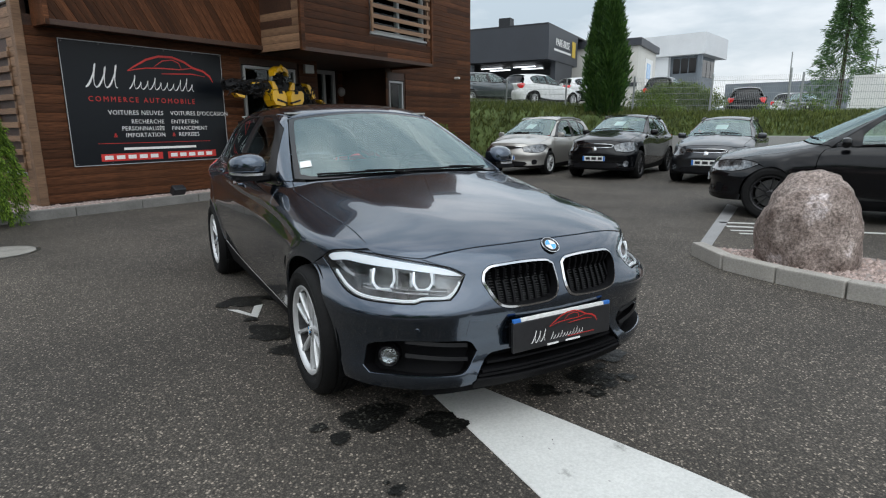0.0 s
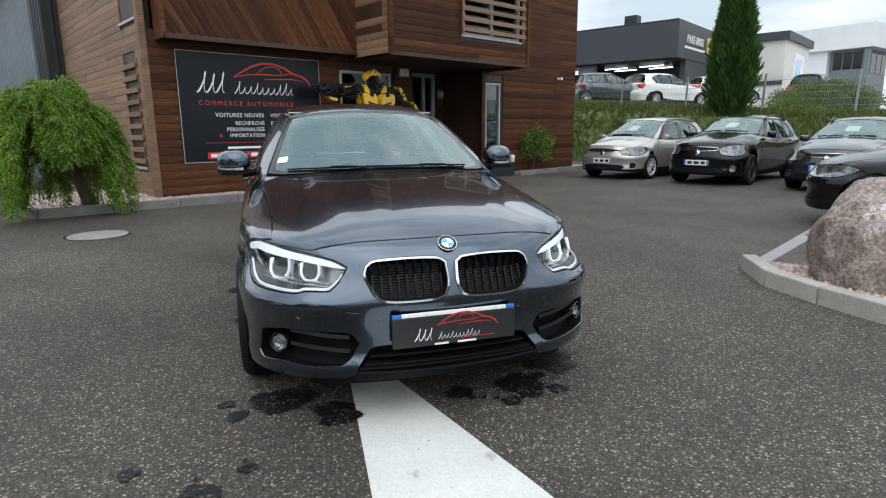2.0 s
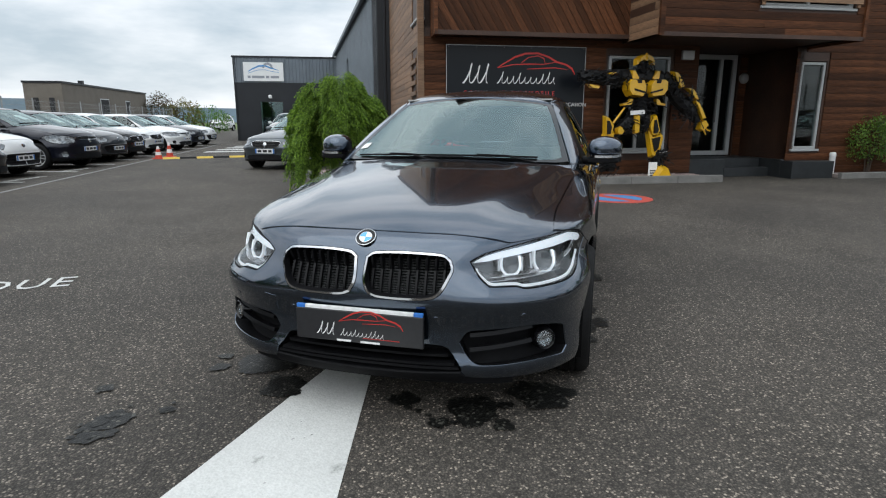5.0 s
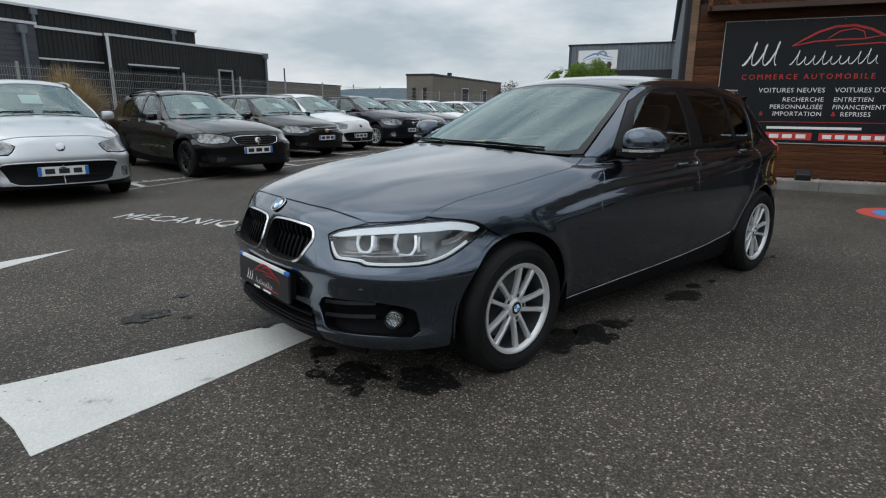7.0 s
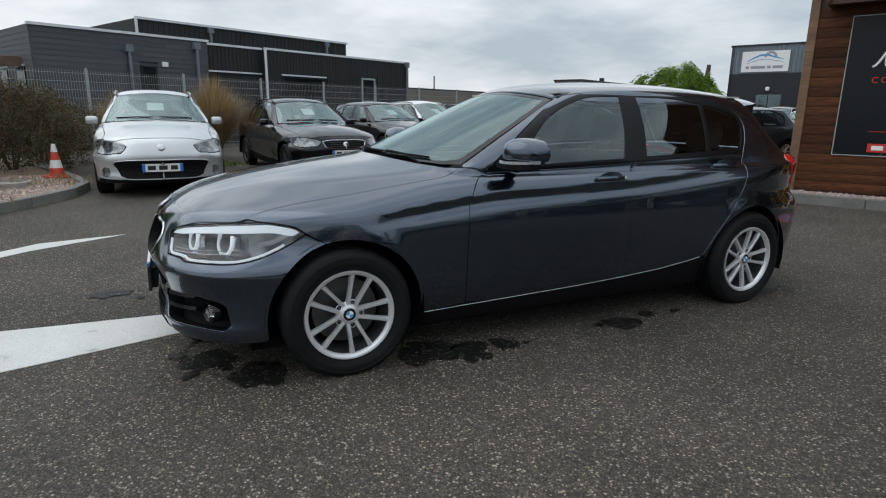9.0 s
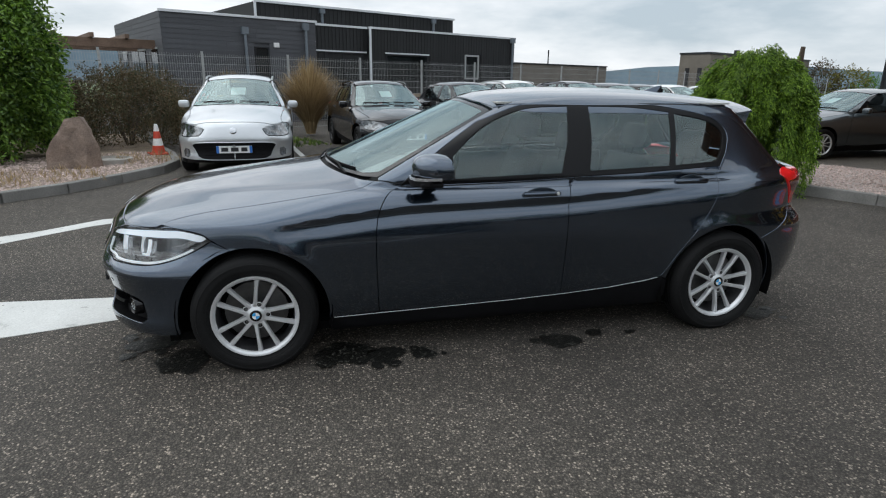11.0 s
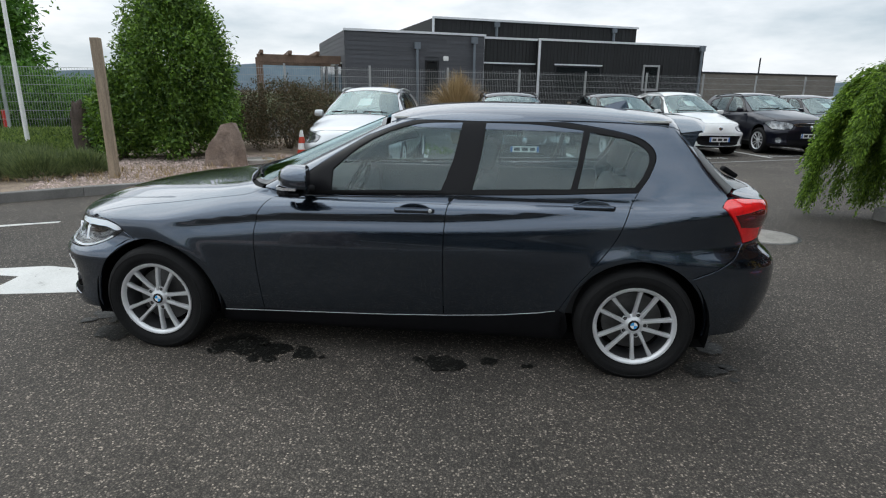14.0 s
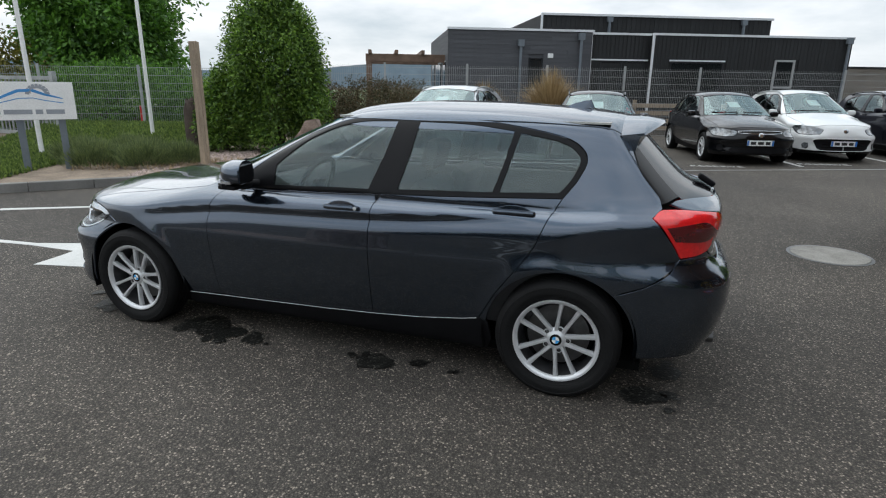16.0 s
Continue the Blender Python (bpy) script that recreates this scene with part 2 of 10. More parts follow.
def mesh_from(verts, faces, mat=None, smooth=False, normals=None, name="mesh"):
    me = bpy.data.meshes.new(name)
    me.from_pydata([tuple(map(float, v)) for v in verts], [], faces)
    if mat:
        me.materials.append(mat)
    if smooth or normals is not None:
        me.polygons.foreach_set("use_smooth", [True] * len(me.polygons))
    if normals is not None:
        me.normals_split_custom_set_from_vertices([tuple(map(float, v)) for v in normals])
    me.update()
    return me


def bm_mesh(bm, mat=None, smooth=False, name="mesh"):
    me = bpy.data.meshes.new(name)
    bmesh.ops.recalc_face_normals(bm, faces=bm.faces)
    bm.to_mesh(me)
    bm.free()
    if mat:
        me.materials.append(mat)
    if smooth:
        me.polygons.foreach_set("use_smooth", [True] * len(me.polygons))
        me.set_sharp_from_angle(angle=radians(38))
    return me


def part(name, shape, material, parent, label="", smooth=False, m=None):
    """Links a bmesh or a mesh as one mesh object under a thing or a part."""
    me = bm_mesh(shape, material, smooth, name) if isinstance(shape, bmesh.types.BMesh) else shape
    if material and not me.materials:
        me.materials.append(material)
    ob = new(name, me)
    if parent:
        ob.parent = parent
    if m is not None:
        ob.matrix_basis = m
    return tagged(ob, label)


def thing(name, m, label, category, group="", kind=""):
    ob = new(name)
    ob.empty_display_size = 0.2
    ob.matrix_basis = m
    return tagged(ob, label, category, group, kind)


def solid(name, shape, material, label, category, m=None, kind="", group="", smooth=False):
    ob = part(name, shape, material, None, "", smooth, m)
    return tagged(ob, label, category, group, kind)


def box(bm, x0, x1, y0, y1, z0, z1, bevel=0.0, m=None):
    vs = [bm.verts.new((x, y, z)) for x in (x0, x1) for y in (y0, y1) for z in (z0, z1)]
    fs = [bm.faces.new([vs[i] for i in q]) for q in ((0, 1, 3, 2), (4, 6, 7, 5), (0, 4, 5, 1), (2, 3, 7, 6), (0, 2, 6, 4), (1, 5, 7, 3))]
    if bevel:
        es = list({e for f in fs for e in f.edges})
        r = bmesh.ops.bevel(bm, geom=es, offset=bevel, segments=2, affect="EDGES", profile=0.5)
        vs = list({v for f in r["faces"] for v in f.verts} | {v for v in vs if v.is_valid})
    if m is not None:
        bmesh.ops.transform(bm, matrix=m, verts=[v for v in vs if v.is_valid])
    return vs


def slab(x0, x1, y0, y1, z0, z1, bevel=0.0):
    bm = bmesh.new()
    box(bm, x0, x1, y0, y1, z0, z1, bevel)
    return bm


def tube(bm, pts, radius, sides=8, closed=False, cap=True):
    """A round bar along points; radius one number or one a point."""
    pts = [Vector(p) for p in pts]
    n = len(pts)
    rads = radius if hasattr(radius, "__len__") else [radius] * n
    rings, ref = [], None
    for i, p in enumerate(pts):
        a = pts[(i - 1) % n] if closed or i else p
        b = pts[(i + 1) % n] if closed or i < n - 1 else p
        d = (b - a).normalized()
        if ref is None:
            ref = d.orthogonal().normalized()
        ref = (ref - d * ref.dot(d)).normalized()
        side = d.cross(ref)
        rings.append([bm.verts.new(p + rads[i] * (math.cos(2 * math.pi * k / sides) * ref + math.sin(2 * math.pi * k / sides) * side)) for k in range(sides)])
    for i in range(n if closed else n - 1):
        r, s = rings[i], rings[(i + 1) % n]
        shift = 0
        if closed and i == n - 1:
            shift = min(range(sides), key=lambda k: (s[k].co - r[0].co).length)
        for k in range(sides):
            bm.faces.new((r[k], r[(k + 1) % sides], s[(k + 1 + shift) % sides], s[(k + shift) % sides]))
    if cap and not closed:
        bm.faces.new(rings[0][::-1])
        bm.faces.new(rings[-1])
    return bm


def lathe(bm, profile, steps=32, axis="z", centre=(0, 0, 0)):
    """Turns (radius, height) pairs round an axis."""
    rings = []
    for r, h in profile:
        ring = []
        for k in range(steps):
            c, s = r * math.cos(2 * math.pi * k / steps), r * math.sin(2 * math.pi * k / steps)
            p = {"z": (c, s, h), "x": (h, c, s), "y": (c, h, s)}[axis]
            ring.append(bm.verts.new(Vector(p) + Vector(centre)))
        rings.append(ring)
    for a, b in zip(rings, rings[1:]):
        for k in range(steps):
            bm.faces.new((a[k], a[(k + 1) % steps], b[(k + 1) % steps], b[k]))
    for ring, (r, h) in ((rings[0], profile[0]), (rings[-1], profile[-1])):
        if r > 1e-4:
            bm.faces.new(ring)
    bmesh.ops.remove_doubles(bm, verts=bm.verts[:], dist=1e-5)
    return bm


def prism(bm, loop, z0, z1, m=None):
    """Extrudes a flat loop of (x, y) from z0 to z1."""
    lo = [bm.verts.new((x, y, z0)) for x, y in loop]
    hi = [bm.verts.new((x, y, z1)) for x, y in loop]
    n = len(loop)
    bm.faces.new(lo[::-1])
    bm.faces.new(hi)
    for i in range(n):
        bm.faces.new((lo[i], lo[(i + 1) % n], hi[(i + 1) % n], hi[i]))
    if m is not None:
        bmesh.ops.transform(bm, matrix=m, verts=lo + hi)
    return bm


def lettering(name, text, size, m, mat, parent=None, depth=0.002, align="CENTER", spacing=1.0, stretch=1.0, shear=0.0):
    cu = bpy.data.curves.new(name, "FONT")
    cu.body, cu.size, cu.extrude, cu.align_x, cu.align_y = text, size, depth, align, "CENTER"
    cu.space_character, cu.shear, cu.resolution_u = spacing, shear, 2
    ob = new(name, cu)
    bpy.context.view_layer.update()
    me = bpy.data.meshes.new_from_object(ob)
    bpy.data.objects.remove(ob)
    me.materials.clear()
    me.materials.append(mat)
    place = m @ Matrix.Diagonal((stretch, 1, 1, 1))
    if parent is None:
        out = new(name, me)
        out.matrix_basis = place
        return out
    # on a sign every letter is a part of its own
    bm = bmesh.new()
    bm.from_mesh(me)
    bmesh.ops.remove_doubles(bm, verts=bm.verts[:], dist=1e-5)
    left = set(bm.verts)
    while left:
        island, todo = set(), [min(left, key=lambda v: v.index)]
        while todo:
            v = todo.pop()
            if v not in island:
                island.add(v)
                todo += [e.other_vert(v) for e in v.link_edges]
        left -= island
        order = sorted(island, key=lambda v: v.index)
        spot = {v: k for k, v in enumerate(order)}
        faces = [tuple(spot[v] for v in f.verts) for f in bm.faces if f.verts[0] in island]
        piece = bpy.data.meshes.new("letter")
        piece.from_pydata([tuple(v.co) for v in order], [], faces)
        piece.materials.append(mat)
        o = new("letter", piece)
        o.parent = parent
        o.matrix_basis = place
    bm.free()


# the yard's own axes: a runs along the shop front, b away from the road through the yard
YARD = pose(-2.088, 6.929, 0, 0, 0, 25.38)


def yard(a, b, z=0.0, turn=0.0):
    return YARD @ pose(a, b, z, 0, 0, turn)

# ---- the form of a hatchback, as one closed surface: metres, nose towards -y, left side +x ----
def spline(*pts, blur=0.03):
    """A smooth curve through (x, y) pairs, as a function of x."""
    xs, ys = np.array(pts, float).T
    h, d = np.diff(xs), np.diff(ys) / np.diff(xs)
    m = np.r_[d[0], np.where(d[:-1] * d[1:] > 0, 2 * d[:-1] * d[1:] / np.where(d[:-1] + d[1:] == 0, 1, d[:-1] + d[1:]), 0), d[-1]]
    step = 0.004
    g = np.arange(xs[0] - 0.4, xs[-1] + 0.4, step)
    i = np.clip(np.searchsorted(xs, g) - 1, 0, len(h) - 1)
    t = (g - xs[i]) / h[i]
    tc = np.clip(t, 0, 1)
    v = ys[i] * (2 * tc**3 - 3 * tc**2 + 1) + ys[i + 1] * (3 * tc**2 - 2 * tc**3) + h[i] * (m[i] * (tc**3 - 2 * tc**2 + tc) + m[i + 1] * (tc**3 - tc**2))
    v = v + np.where(t < 0, t * h[i] * m[i], 0) + np.where(t > 1, (t - 1) * h[i] * m[i + 1], 0)
    r = max(1, int(3 * blur / step))
    k = np.exp(-0.5 * (np.arange(-r, r + 1) * step / blur) ** 2)
    k /= k.sum()
    v = np.convolve(np.r_[v[0] + (np.arange(-r, 0)) * (v[1] - v[0]), v, v[-1] + np.arange(1, r + 1) * (v[-1] - v[-2])], k, "valid")
    return lambda q: np.interp(q, g, v)


def ease(a, b, q):
    t = np.clip((q - a) / (b - a), 0, 1)
    return t * t * (3 - 2 * t)


def smax(a, b, r):
    return 0.5 * (a + b + np.sqrt((a - b) ** 2 + r * r)) - 0.0


def smin(a, b, r):
    return 0.5 * (a + b - np.sqrt((a - b) ** 2 + r * r))


HOOD = spline((-2.2, 0.70), (-2.08, 0.765), (-1.95, 0.825), (-1.7, 0.885), (-1.4, 0.932), (-1.1, 0.968), (-0.8, 0.995), (-0.4, 1.0), (1.2, 1.01), (1.9, 1.0), (2.1, 0.99), blur=0.05)
NOSE_PLAN = spline((0, -2.165), (0.2, -2.155), (0.36, -2.122), (0.5, -2.058), (0.62, -1.96), (0.70, -1.865), (0.78, -1.695), (0.84, -1.525), (0.89, -1.12), blur=0.04)
NOSE_LOW = spline((0, -2.156), (0.2, -2.150), (0.36, -2.13), (0.5, -2.10), (0.62, -2.04), (0.72, -1.955), (0.80, -1.845), (0.86, -1.675), (0.895, -1.43), (0.92, -1.1), blur=0.035)
NOSE_LEAN = spline((0.10, 0.12), (0.17, 0.05), (0.22, 0.004), (0.265, -0.012), (0.32, 0.010), (0.40, 0.012), (0.47, -0.008), (0.53, -0.026), (0.58, -0.014), (0.64, 0.012), (0.70, 0.035), (0.76, 0.062), (0.84, 0.12), blur=0.014)
TAIL_PLAN = spline((0, 2.115), (0.3, 2.105), (0.5, 2.08), (0.6, 2.045), (0.68, 1.98), (0.75, 1.87), (0.81, 1.72), (0.86, 1.5), (0.90, 1.1), blur=0.04)
TAIL_LEAN = spline((0.15, -0.10), (0.25, -0.03), (0.38, 0.030), (0.52, 0.055), (0.60, 0.052), (0.66, 0.022), (0.72, -0.055), (0.80, -0.05), (0.92, -0.035), (1.0, -0.08), blur=0.02)
PLAN = spline((-2.2, 0.89), (-1.6, 0.885), (-1.3, 0.880), (-0.8, 0.868), (0.0, 0.866), (0.7, 0.868), (1.3, 0.880), (1.6, 0.876), (2.2, 0.85), blur=0.12)
CREASE = spline((-2.0, 0.72), (-1.15, 0.765), (-0.57, 0.826), (0.3, 0.850), (1.23, 0.924), (1.75, 0.955), (2.2, 0.965), blur=0.12)
SIDE = spline((0.10, 0.12), (0.17, 0.085), (0.24, 0.064), (0.30, 0.050), (0.38, 0.036), (0.48, 0.022), (0.58, 0.010), (0.66, 0.003), (0.74, 0.008), (1.2, 0.012), blur=0.025)
ROOF = spline((-0.9, 1.20), (-0.5, 1.30), (-0.05, 1.386), (0.2, 1.415), (0.5, 1.428), (0.9, 1.424), (1.3, 1.402), (1.6, 1.37), (1.9, 1.325), blur=0.08)
CABIN = spline((-1.0, 0.065), (-0.5, 0.025), (0.0, 0.002), (0.5, 0.0), (1.0, 0.012), (1.4, 0.045), (1.8, 0.11), (2.1, 0.18), blur=0.1)
AXLES = (-1.345, 1.345)


def outside(x, y, z):
    """Negative inside the body, positive outside, about in metres."""
    x = np.abs(x)
    crease = CREASE(y)
    over = z - crease
    sharp = ease(-1.35, -0.9, y)
    side = PLAN(y) - SIDE(z) * (1 - 0.55 * ease(-1.66, -1.80, y)) - 0.017 * sharp * np.exp(-(((over + 0.030) / 0.034) ** 2)) * ease(0.014, -0.010, over)
    above = 0.5 * (over + np.sqrt(over**2 + 0.012**2))
    side = side - sharp * 0.004 - (0.30 * above + 1.3 * above**2) * (0.55 + 0.45 * sharp)
    for c in AXLES:
        r = np.hypot(y - c, z - 0.30)
        side = side + 0.012 * np.exp(-(((r - 0.37) / 0.05) ** 2)) * ease(0.2, 0.4, z)
    flank = x - side
    ridge = 0.34 + 0.27 * ease(-2.0, -0.9, y)
    top = z - (HOOD(y) - 0.115 * (x / 0.75) ** 2.4 * (1 - 0.35 * ease(-1.4, -0.6, y)) + 0.0065 * np.exp(-(((x - ridge) / 0.085) ** 2)) * ease(-2.05, -1.6, y))
    low = ease(0.66, 0.52, z)
    front = (NOSE_PLAN(x) * (1 - low) + NOSE_LOW(x) * low + NOSE_LEAN(z) - y) / np.sqrt(1 + (2.2 * x**3.0) ** 2)
    rear = (y - TAIL_PLAN(x) - TAIL_LEAN(z)) / np.sqrt(1 + (2.2 * x**3.0) ** 2)
    lower = smax(smax(smax(flank, top, 0.05 - 0.01 * ease(-0.8, -0.4, y)), front, 0.035), rear, 0.03)
    lower = smax(lower, 0.14 - z, 0.03)
    cant = np.maximum(z - 0.96, 0)
    wall = (x - (0.797 - CABIN(y) - 0.43 * cant - 0.30 * cant**2)) * 0.9
    lid = z - (ROOF(y) - 0.055 * (np.minimum(x, 0.8) / 0.6) ** 2.6)
    back = y - 0.26 * (x / 0.65) ** 2.2
    screen = (z - (1.0 + 0.425 * (back + 0.93))) * 0.92
    hatch = (y + 0.16 * (x / 0.65) ** 2.2 - (1.955 - 0.98 * (z - 0.98))) * 0.7
    upper = smax(smax(wall, lid, 0.05), screen, 0.025)
    upper = smax(upper, hatch, 0.02)
    upper = smax(upper, 0.92 - z, 0.02)
    return smin(lower, upper, 0.012 + 0.05 * ease(1.25, 1.6, y))


def meet(eye, way, far=1.2, steps=26):
    """Where rays from inside, given by points and directions as arrays, leave the body."""
    eye, way = np.asarray(eye, float), np.asarray(way, float)
    lo, hi = np.zeros(len(eye)), np.full(len(eye), far)
    for _ in range(steps):
        mid = (lo + hi) / 2
        p = eye + way * mid[:, None]
        out = outside(*p.T) > 0
        hi, lo = np.where(out, mid, hi), np.where(out, lo, mid)
    return eye + way * hi[:, None]


def facing(p, h=0.006):
    p = np.asarray(p, float)
    g = np.stack([outside(*(p + h * e).T) - outside(*(p - h * e).T) for e in np.eye(3)], 1)
    return g / np.maximum(np.linalg.norm(g, axis=1, keepdims=True), 1e-9)


HUB_Z = 0.45


class Wrap:
    """Ways to lay the body's surface flat: 'round' (y, angle about a long axis), 'nose' and 'tail' (angle about an upright axis, z)."""

    def __init__(self, kind):
        self.kind = kind

    def lift(self, uv):
        uv = np.asarray(uv, float)
        if self.kind == "round":
            eye = np.stack([0 * uv[:, 0], uv[:, 0], 0 * uv[:, 0] + HUB_Z], 1)
            way = np.stack([np.cos(uv[:, 1]), 0 * uv[:, 0], np.sin(uv[:, 1])], 1)
        else:
            s, c = (-1, -1.2) if self.kind == "nose" else (1, 1.2)
            eye = np.stack([0 * uv[:, 0], 0 * uv[:, 0] + c, uv[:, 1]], 1)
            way = np.stack([np.sin(uv[:, 0]), s * np.cos(uv[:, 0]), 0 * uv[:, 0]], 1)
        return meet(eye, way)

    def lay(self, p):
        x, y, z = np.asarray(p, float).T
        if self.kind == "round":
            return np.stack([y, np.arctan2(z - HUB_Z, x)], 1)
        s, c = (-1, -1.2) if self.kind == "nose" else (1, 1.2)
        return np.stack([np.arctan2(x, s * (y - c)), z], 1)

    def metric(self):
        return np.array([1.0, 0.9]) if self.kind == "round" else np.array([0.9, 1.0])


def on_side(pts):
    """(y, z) pairs, seen from the side, laid on the body."""
    q = np.asarray(pts, float)
    return meet(np.stack([0 * q[:, 0], q[:, 0], q[:, 1]], 1), np.tile((1.0, 0, 0), (len(q), 1)))


def on_top(pts):
    q = np.asarray(pts, float)
    return meet(np.stack([q[:, 0], q[:, 1], 0 * q[:, 0] + 0.5], 1), np.tile((0, 0, 1.0), (len(q), 1)))


def on_front(pts):
    q = np.asarray(pts, float)
    return meet(np.stack([q[:, 0], 0 * q[:, 0] - 1.2, q[:, 1]], 1), np.tile((0, -1.0, 0), (len(q), 1)))


def on_rear(pts):
    q = np.asarray(pts, float)
    return meet(np.stack([q[:, 0], 0 * q[:, 0] + 1.2, q[:, 1]], 1), np.tile((0, 1.0, 0), (len(q), 1)))

# ---- skins laid on the car's form ----
def rounded(loop, step, metric, closed=True, corner=40):
    """Even points along a closed loop that turns smoothly but for its sharp corners."""
    p = np.asarray(loop, float)
    n = len(p)
    q = p * metric
    d = np.roll(q, -1, 0) - q
    ang = np.arctan2(d[:, 1], d[:, 0])
    turn = np.degrees(np.abs((ang - np.roll(ang, 1) + np.pi) % (2 * np.pi) - np.pi))
    out = []
    for i in range(n):
        a, b = p[i], p[(i + 1) % n]
        ln = np.linalg.norm((b - a) * metric)
        k = max(1, int(round(ln / step)))
        ta = (b - p[i - 1]) / 2 if turn[i] < corner else (b - a)
        tb = (p[(i + 2) % n] - a) / 2 if turn[(i + 1) % n] < corner else (b - a)
        la, lb = np.linalg.norm(ta * metric), np.linalg.norm(tb * metric)
        ta, tb = ta * min(1, ln / max(la, 1e-9)), tb * min(1, ln / max(lb, 1e-9))
        t = (np.arange(k) / k)[:, None]
        out.append(a * (2 * t**3 - 3 * t**2 + 1) + b * (3 * t**2 - 2 * t**3) + ta * (t**3 - 2 * t**2 + t) + tb * (t**3 - t**2))
    return np.concatenate(out)


def within(pts, loop):
    x, y = pts.T
    inside = np.zeros(len(pts), bool)
    a, b = loop, np.roll(loop, -1, 0)
    for (x0, y0), (x1, y1) in zip(a, b):
        hit = ((y0 > y) != (y1 > y)) & (x < (x1 - x0) * (y - y0) / ((y1 - y0) or 1e-12) + x0)
        inside ^= hit
    return inside


def shrunk(loop, by, metric):
    q = loop * metric
    area = 0.5 * np.sum(q[:, 0] * np.roll(q[:, 1], -1) - q[:, 1] * np.roll(q[:, 0], -1))
    t = np.roll(q, -1, 0) - np.roll(q, 1, 0)
    t /= np.maximum(np.linalg.norm(t, axis=1, keepdims=True), 1e-9)
    nrm = np.stack([-t[:, 1], t[:, 0]], 1) * np.sign(area)
    return (q + nrm * by) / metric


def skin(wrap, loop, holes=(), step=0.03, gap=0.0022, sink=0.0, rim=0.018, half=False, soft=40):
    """A panel: the part of the body inside a loop, with its folded rim. half: the loop is mirrored about the car's middle."""
    metric = wrap.metric()
    loop = np.asarray(loop, float)
    holes = [np.asarray(h, float) for h in holes]

    def flip(q):
        r = q.copy()
        if wrap.kind == "round":
            r[:, 1] = np.pi - r[:, 1]
        else:
            r[:, 0] = -r[:, 0]
        return r[::-1]

    if half:
        loop = np.concatenate([loop, flip(loop)[1:-1]])
        holes = [np.concatenate([h, flip(h)[1:-1]]) if len(h) and abs(flip(h[:1])[0] - h[0]).sum() < 1e-6 else h for h in holes]
        holes += [flip(h) for h in holes if abs(flip(h)[-1] - h[0]).sum() > 1e-6]
    rings = [shrunk(rounded(loop, step * 0.6, metric, corner=soft), gap, metric)]
    rings += [shrunk(rounded(h, step * 0.5, metric, corner=soft), -gap, metric) for h in holes]
    lo, hi = rings[0].min(0) * metric, rings[0].max(0) * metric
    gx, gy = np.meshgrid(np.arange(lo[0], hi[0], step), np.arange(lo[1], hi[1], step * 0.87))
    gx = gx + (np.arange(gx.shape[0]) % 2)[:, None] * step / 2
    grid = np.stack([gx.ravel(), gy.ravel()], 1) / metric
    edge = np.concatenate(rings)
    ok = within(grid, rings[0])
    for r in rings[1:]:
        ok &= ~within(grid, r)
    grid = grid[ok]
    if len(grid):
        near = np.full(len(grid), 9.0)
        for k in range(0, len(edge), 64):
            near = np.minimum(near, (((grid[:, None] - edge[None, k : k + 64]) * metric) ** 2).sum(-1).min(1))
        grid = grid[near > (0.45 * step) ** 2]
    pts = np.concatenate([edge, grid]) * metric
    segs, base = [], 0
    for r in rings:
        segs += [(base + i, base + (i + 1) % len(r)) for i in range(len(r))]
        base += len(r)
    vs, _, tris, *_ = delaunay_2d_cdt([Vector(p) for p in pts], segs, [], 0, 1e-6)
    uv = np.array([tuple(v) for v in vs]) / metric
    tris = np.array([t for t in tris if len(t) == 3])
    mid = uv[tris].mean(1)
    keep = within(mid, rings[0])
    for r in rings[1:]:
        keep &= ~within(mid, r)
    tris = tris[keep]
    p = wrap.lift(uv)
    nrm = facing(p)
    p = p - nrm * sink
    face = np.cross(p[tris[:, 1]] - p[tris[:, 0]], p[tris[:, 2]] - p[tris[:, 0]])
    wrong = (face * nrm[tris].mean(1)).sum(1) < 0
    tris[wrong] = tris[wrong][:, ::-1]
    verts, normals, faces = list(p), list(nrm), [tuple(int(i) for i in t) for t in tris]
    if rim:
        count = {}
        for t in faces:
            for a, b in zip(t, t[1:] + t[:1]):
                count[(a, b)] = 1
        border = [(a, b) for a, b in count if (b, a) not in count]
        for a, b in border:
            d = p[b] - p[a]
            side = np.cross(d, nrm[a])
            side /= max(np.linalg.norm(side), 1e-9)
            k = len(verts)
            verts += [p[a], p[b], p[b] - nrm[b] * rim, p[a] - nrm[a] * rim]
            normals += [side * 0.7 + nrm[a] * 0.7, side * 0.7 + nrm[b] * 0.7, side, side]
            faces.append((k + 1, k, k + 3, k + 2))
    return np.array(verts), faces, np.array(normals)


def mirrored(s):
    v, f, n = s
    k = np.array([-1.0, 1, 1])
    return v * k, [t[::-1] for t in f], n * k


ROUND, NOSE, TAIL = Wrap("round"), Wrap("nose"), Wrap("tail")


def SD(*pts):
    return ROUND.lay(on_side(pts))


def TP(*pts):
    return ROUND.lay(on_top(pts))


def NF(*pts):
    return NOSE.lay(on_front(pts))


def NS(*pts):
    return NOSE.lay(on_side(pts))


def RF(*pts):
    return TAIL.lay(on_rear(pts))


def RS(*pts):
    return TAIL.lay(on_side(pts))


def arc(cy, cz, r, a0, a1, n):
    return [(cy + r * math.cos(radians(a0 + (a1 - a0) * i / (n - 1))), cz + r * math.sin(radians(a0 + (a1 - a0) * i / (n - 1)))) for i in range(n)]


def chain(*runs):
    return np.concatenate(runs)


ARCH = 0.367


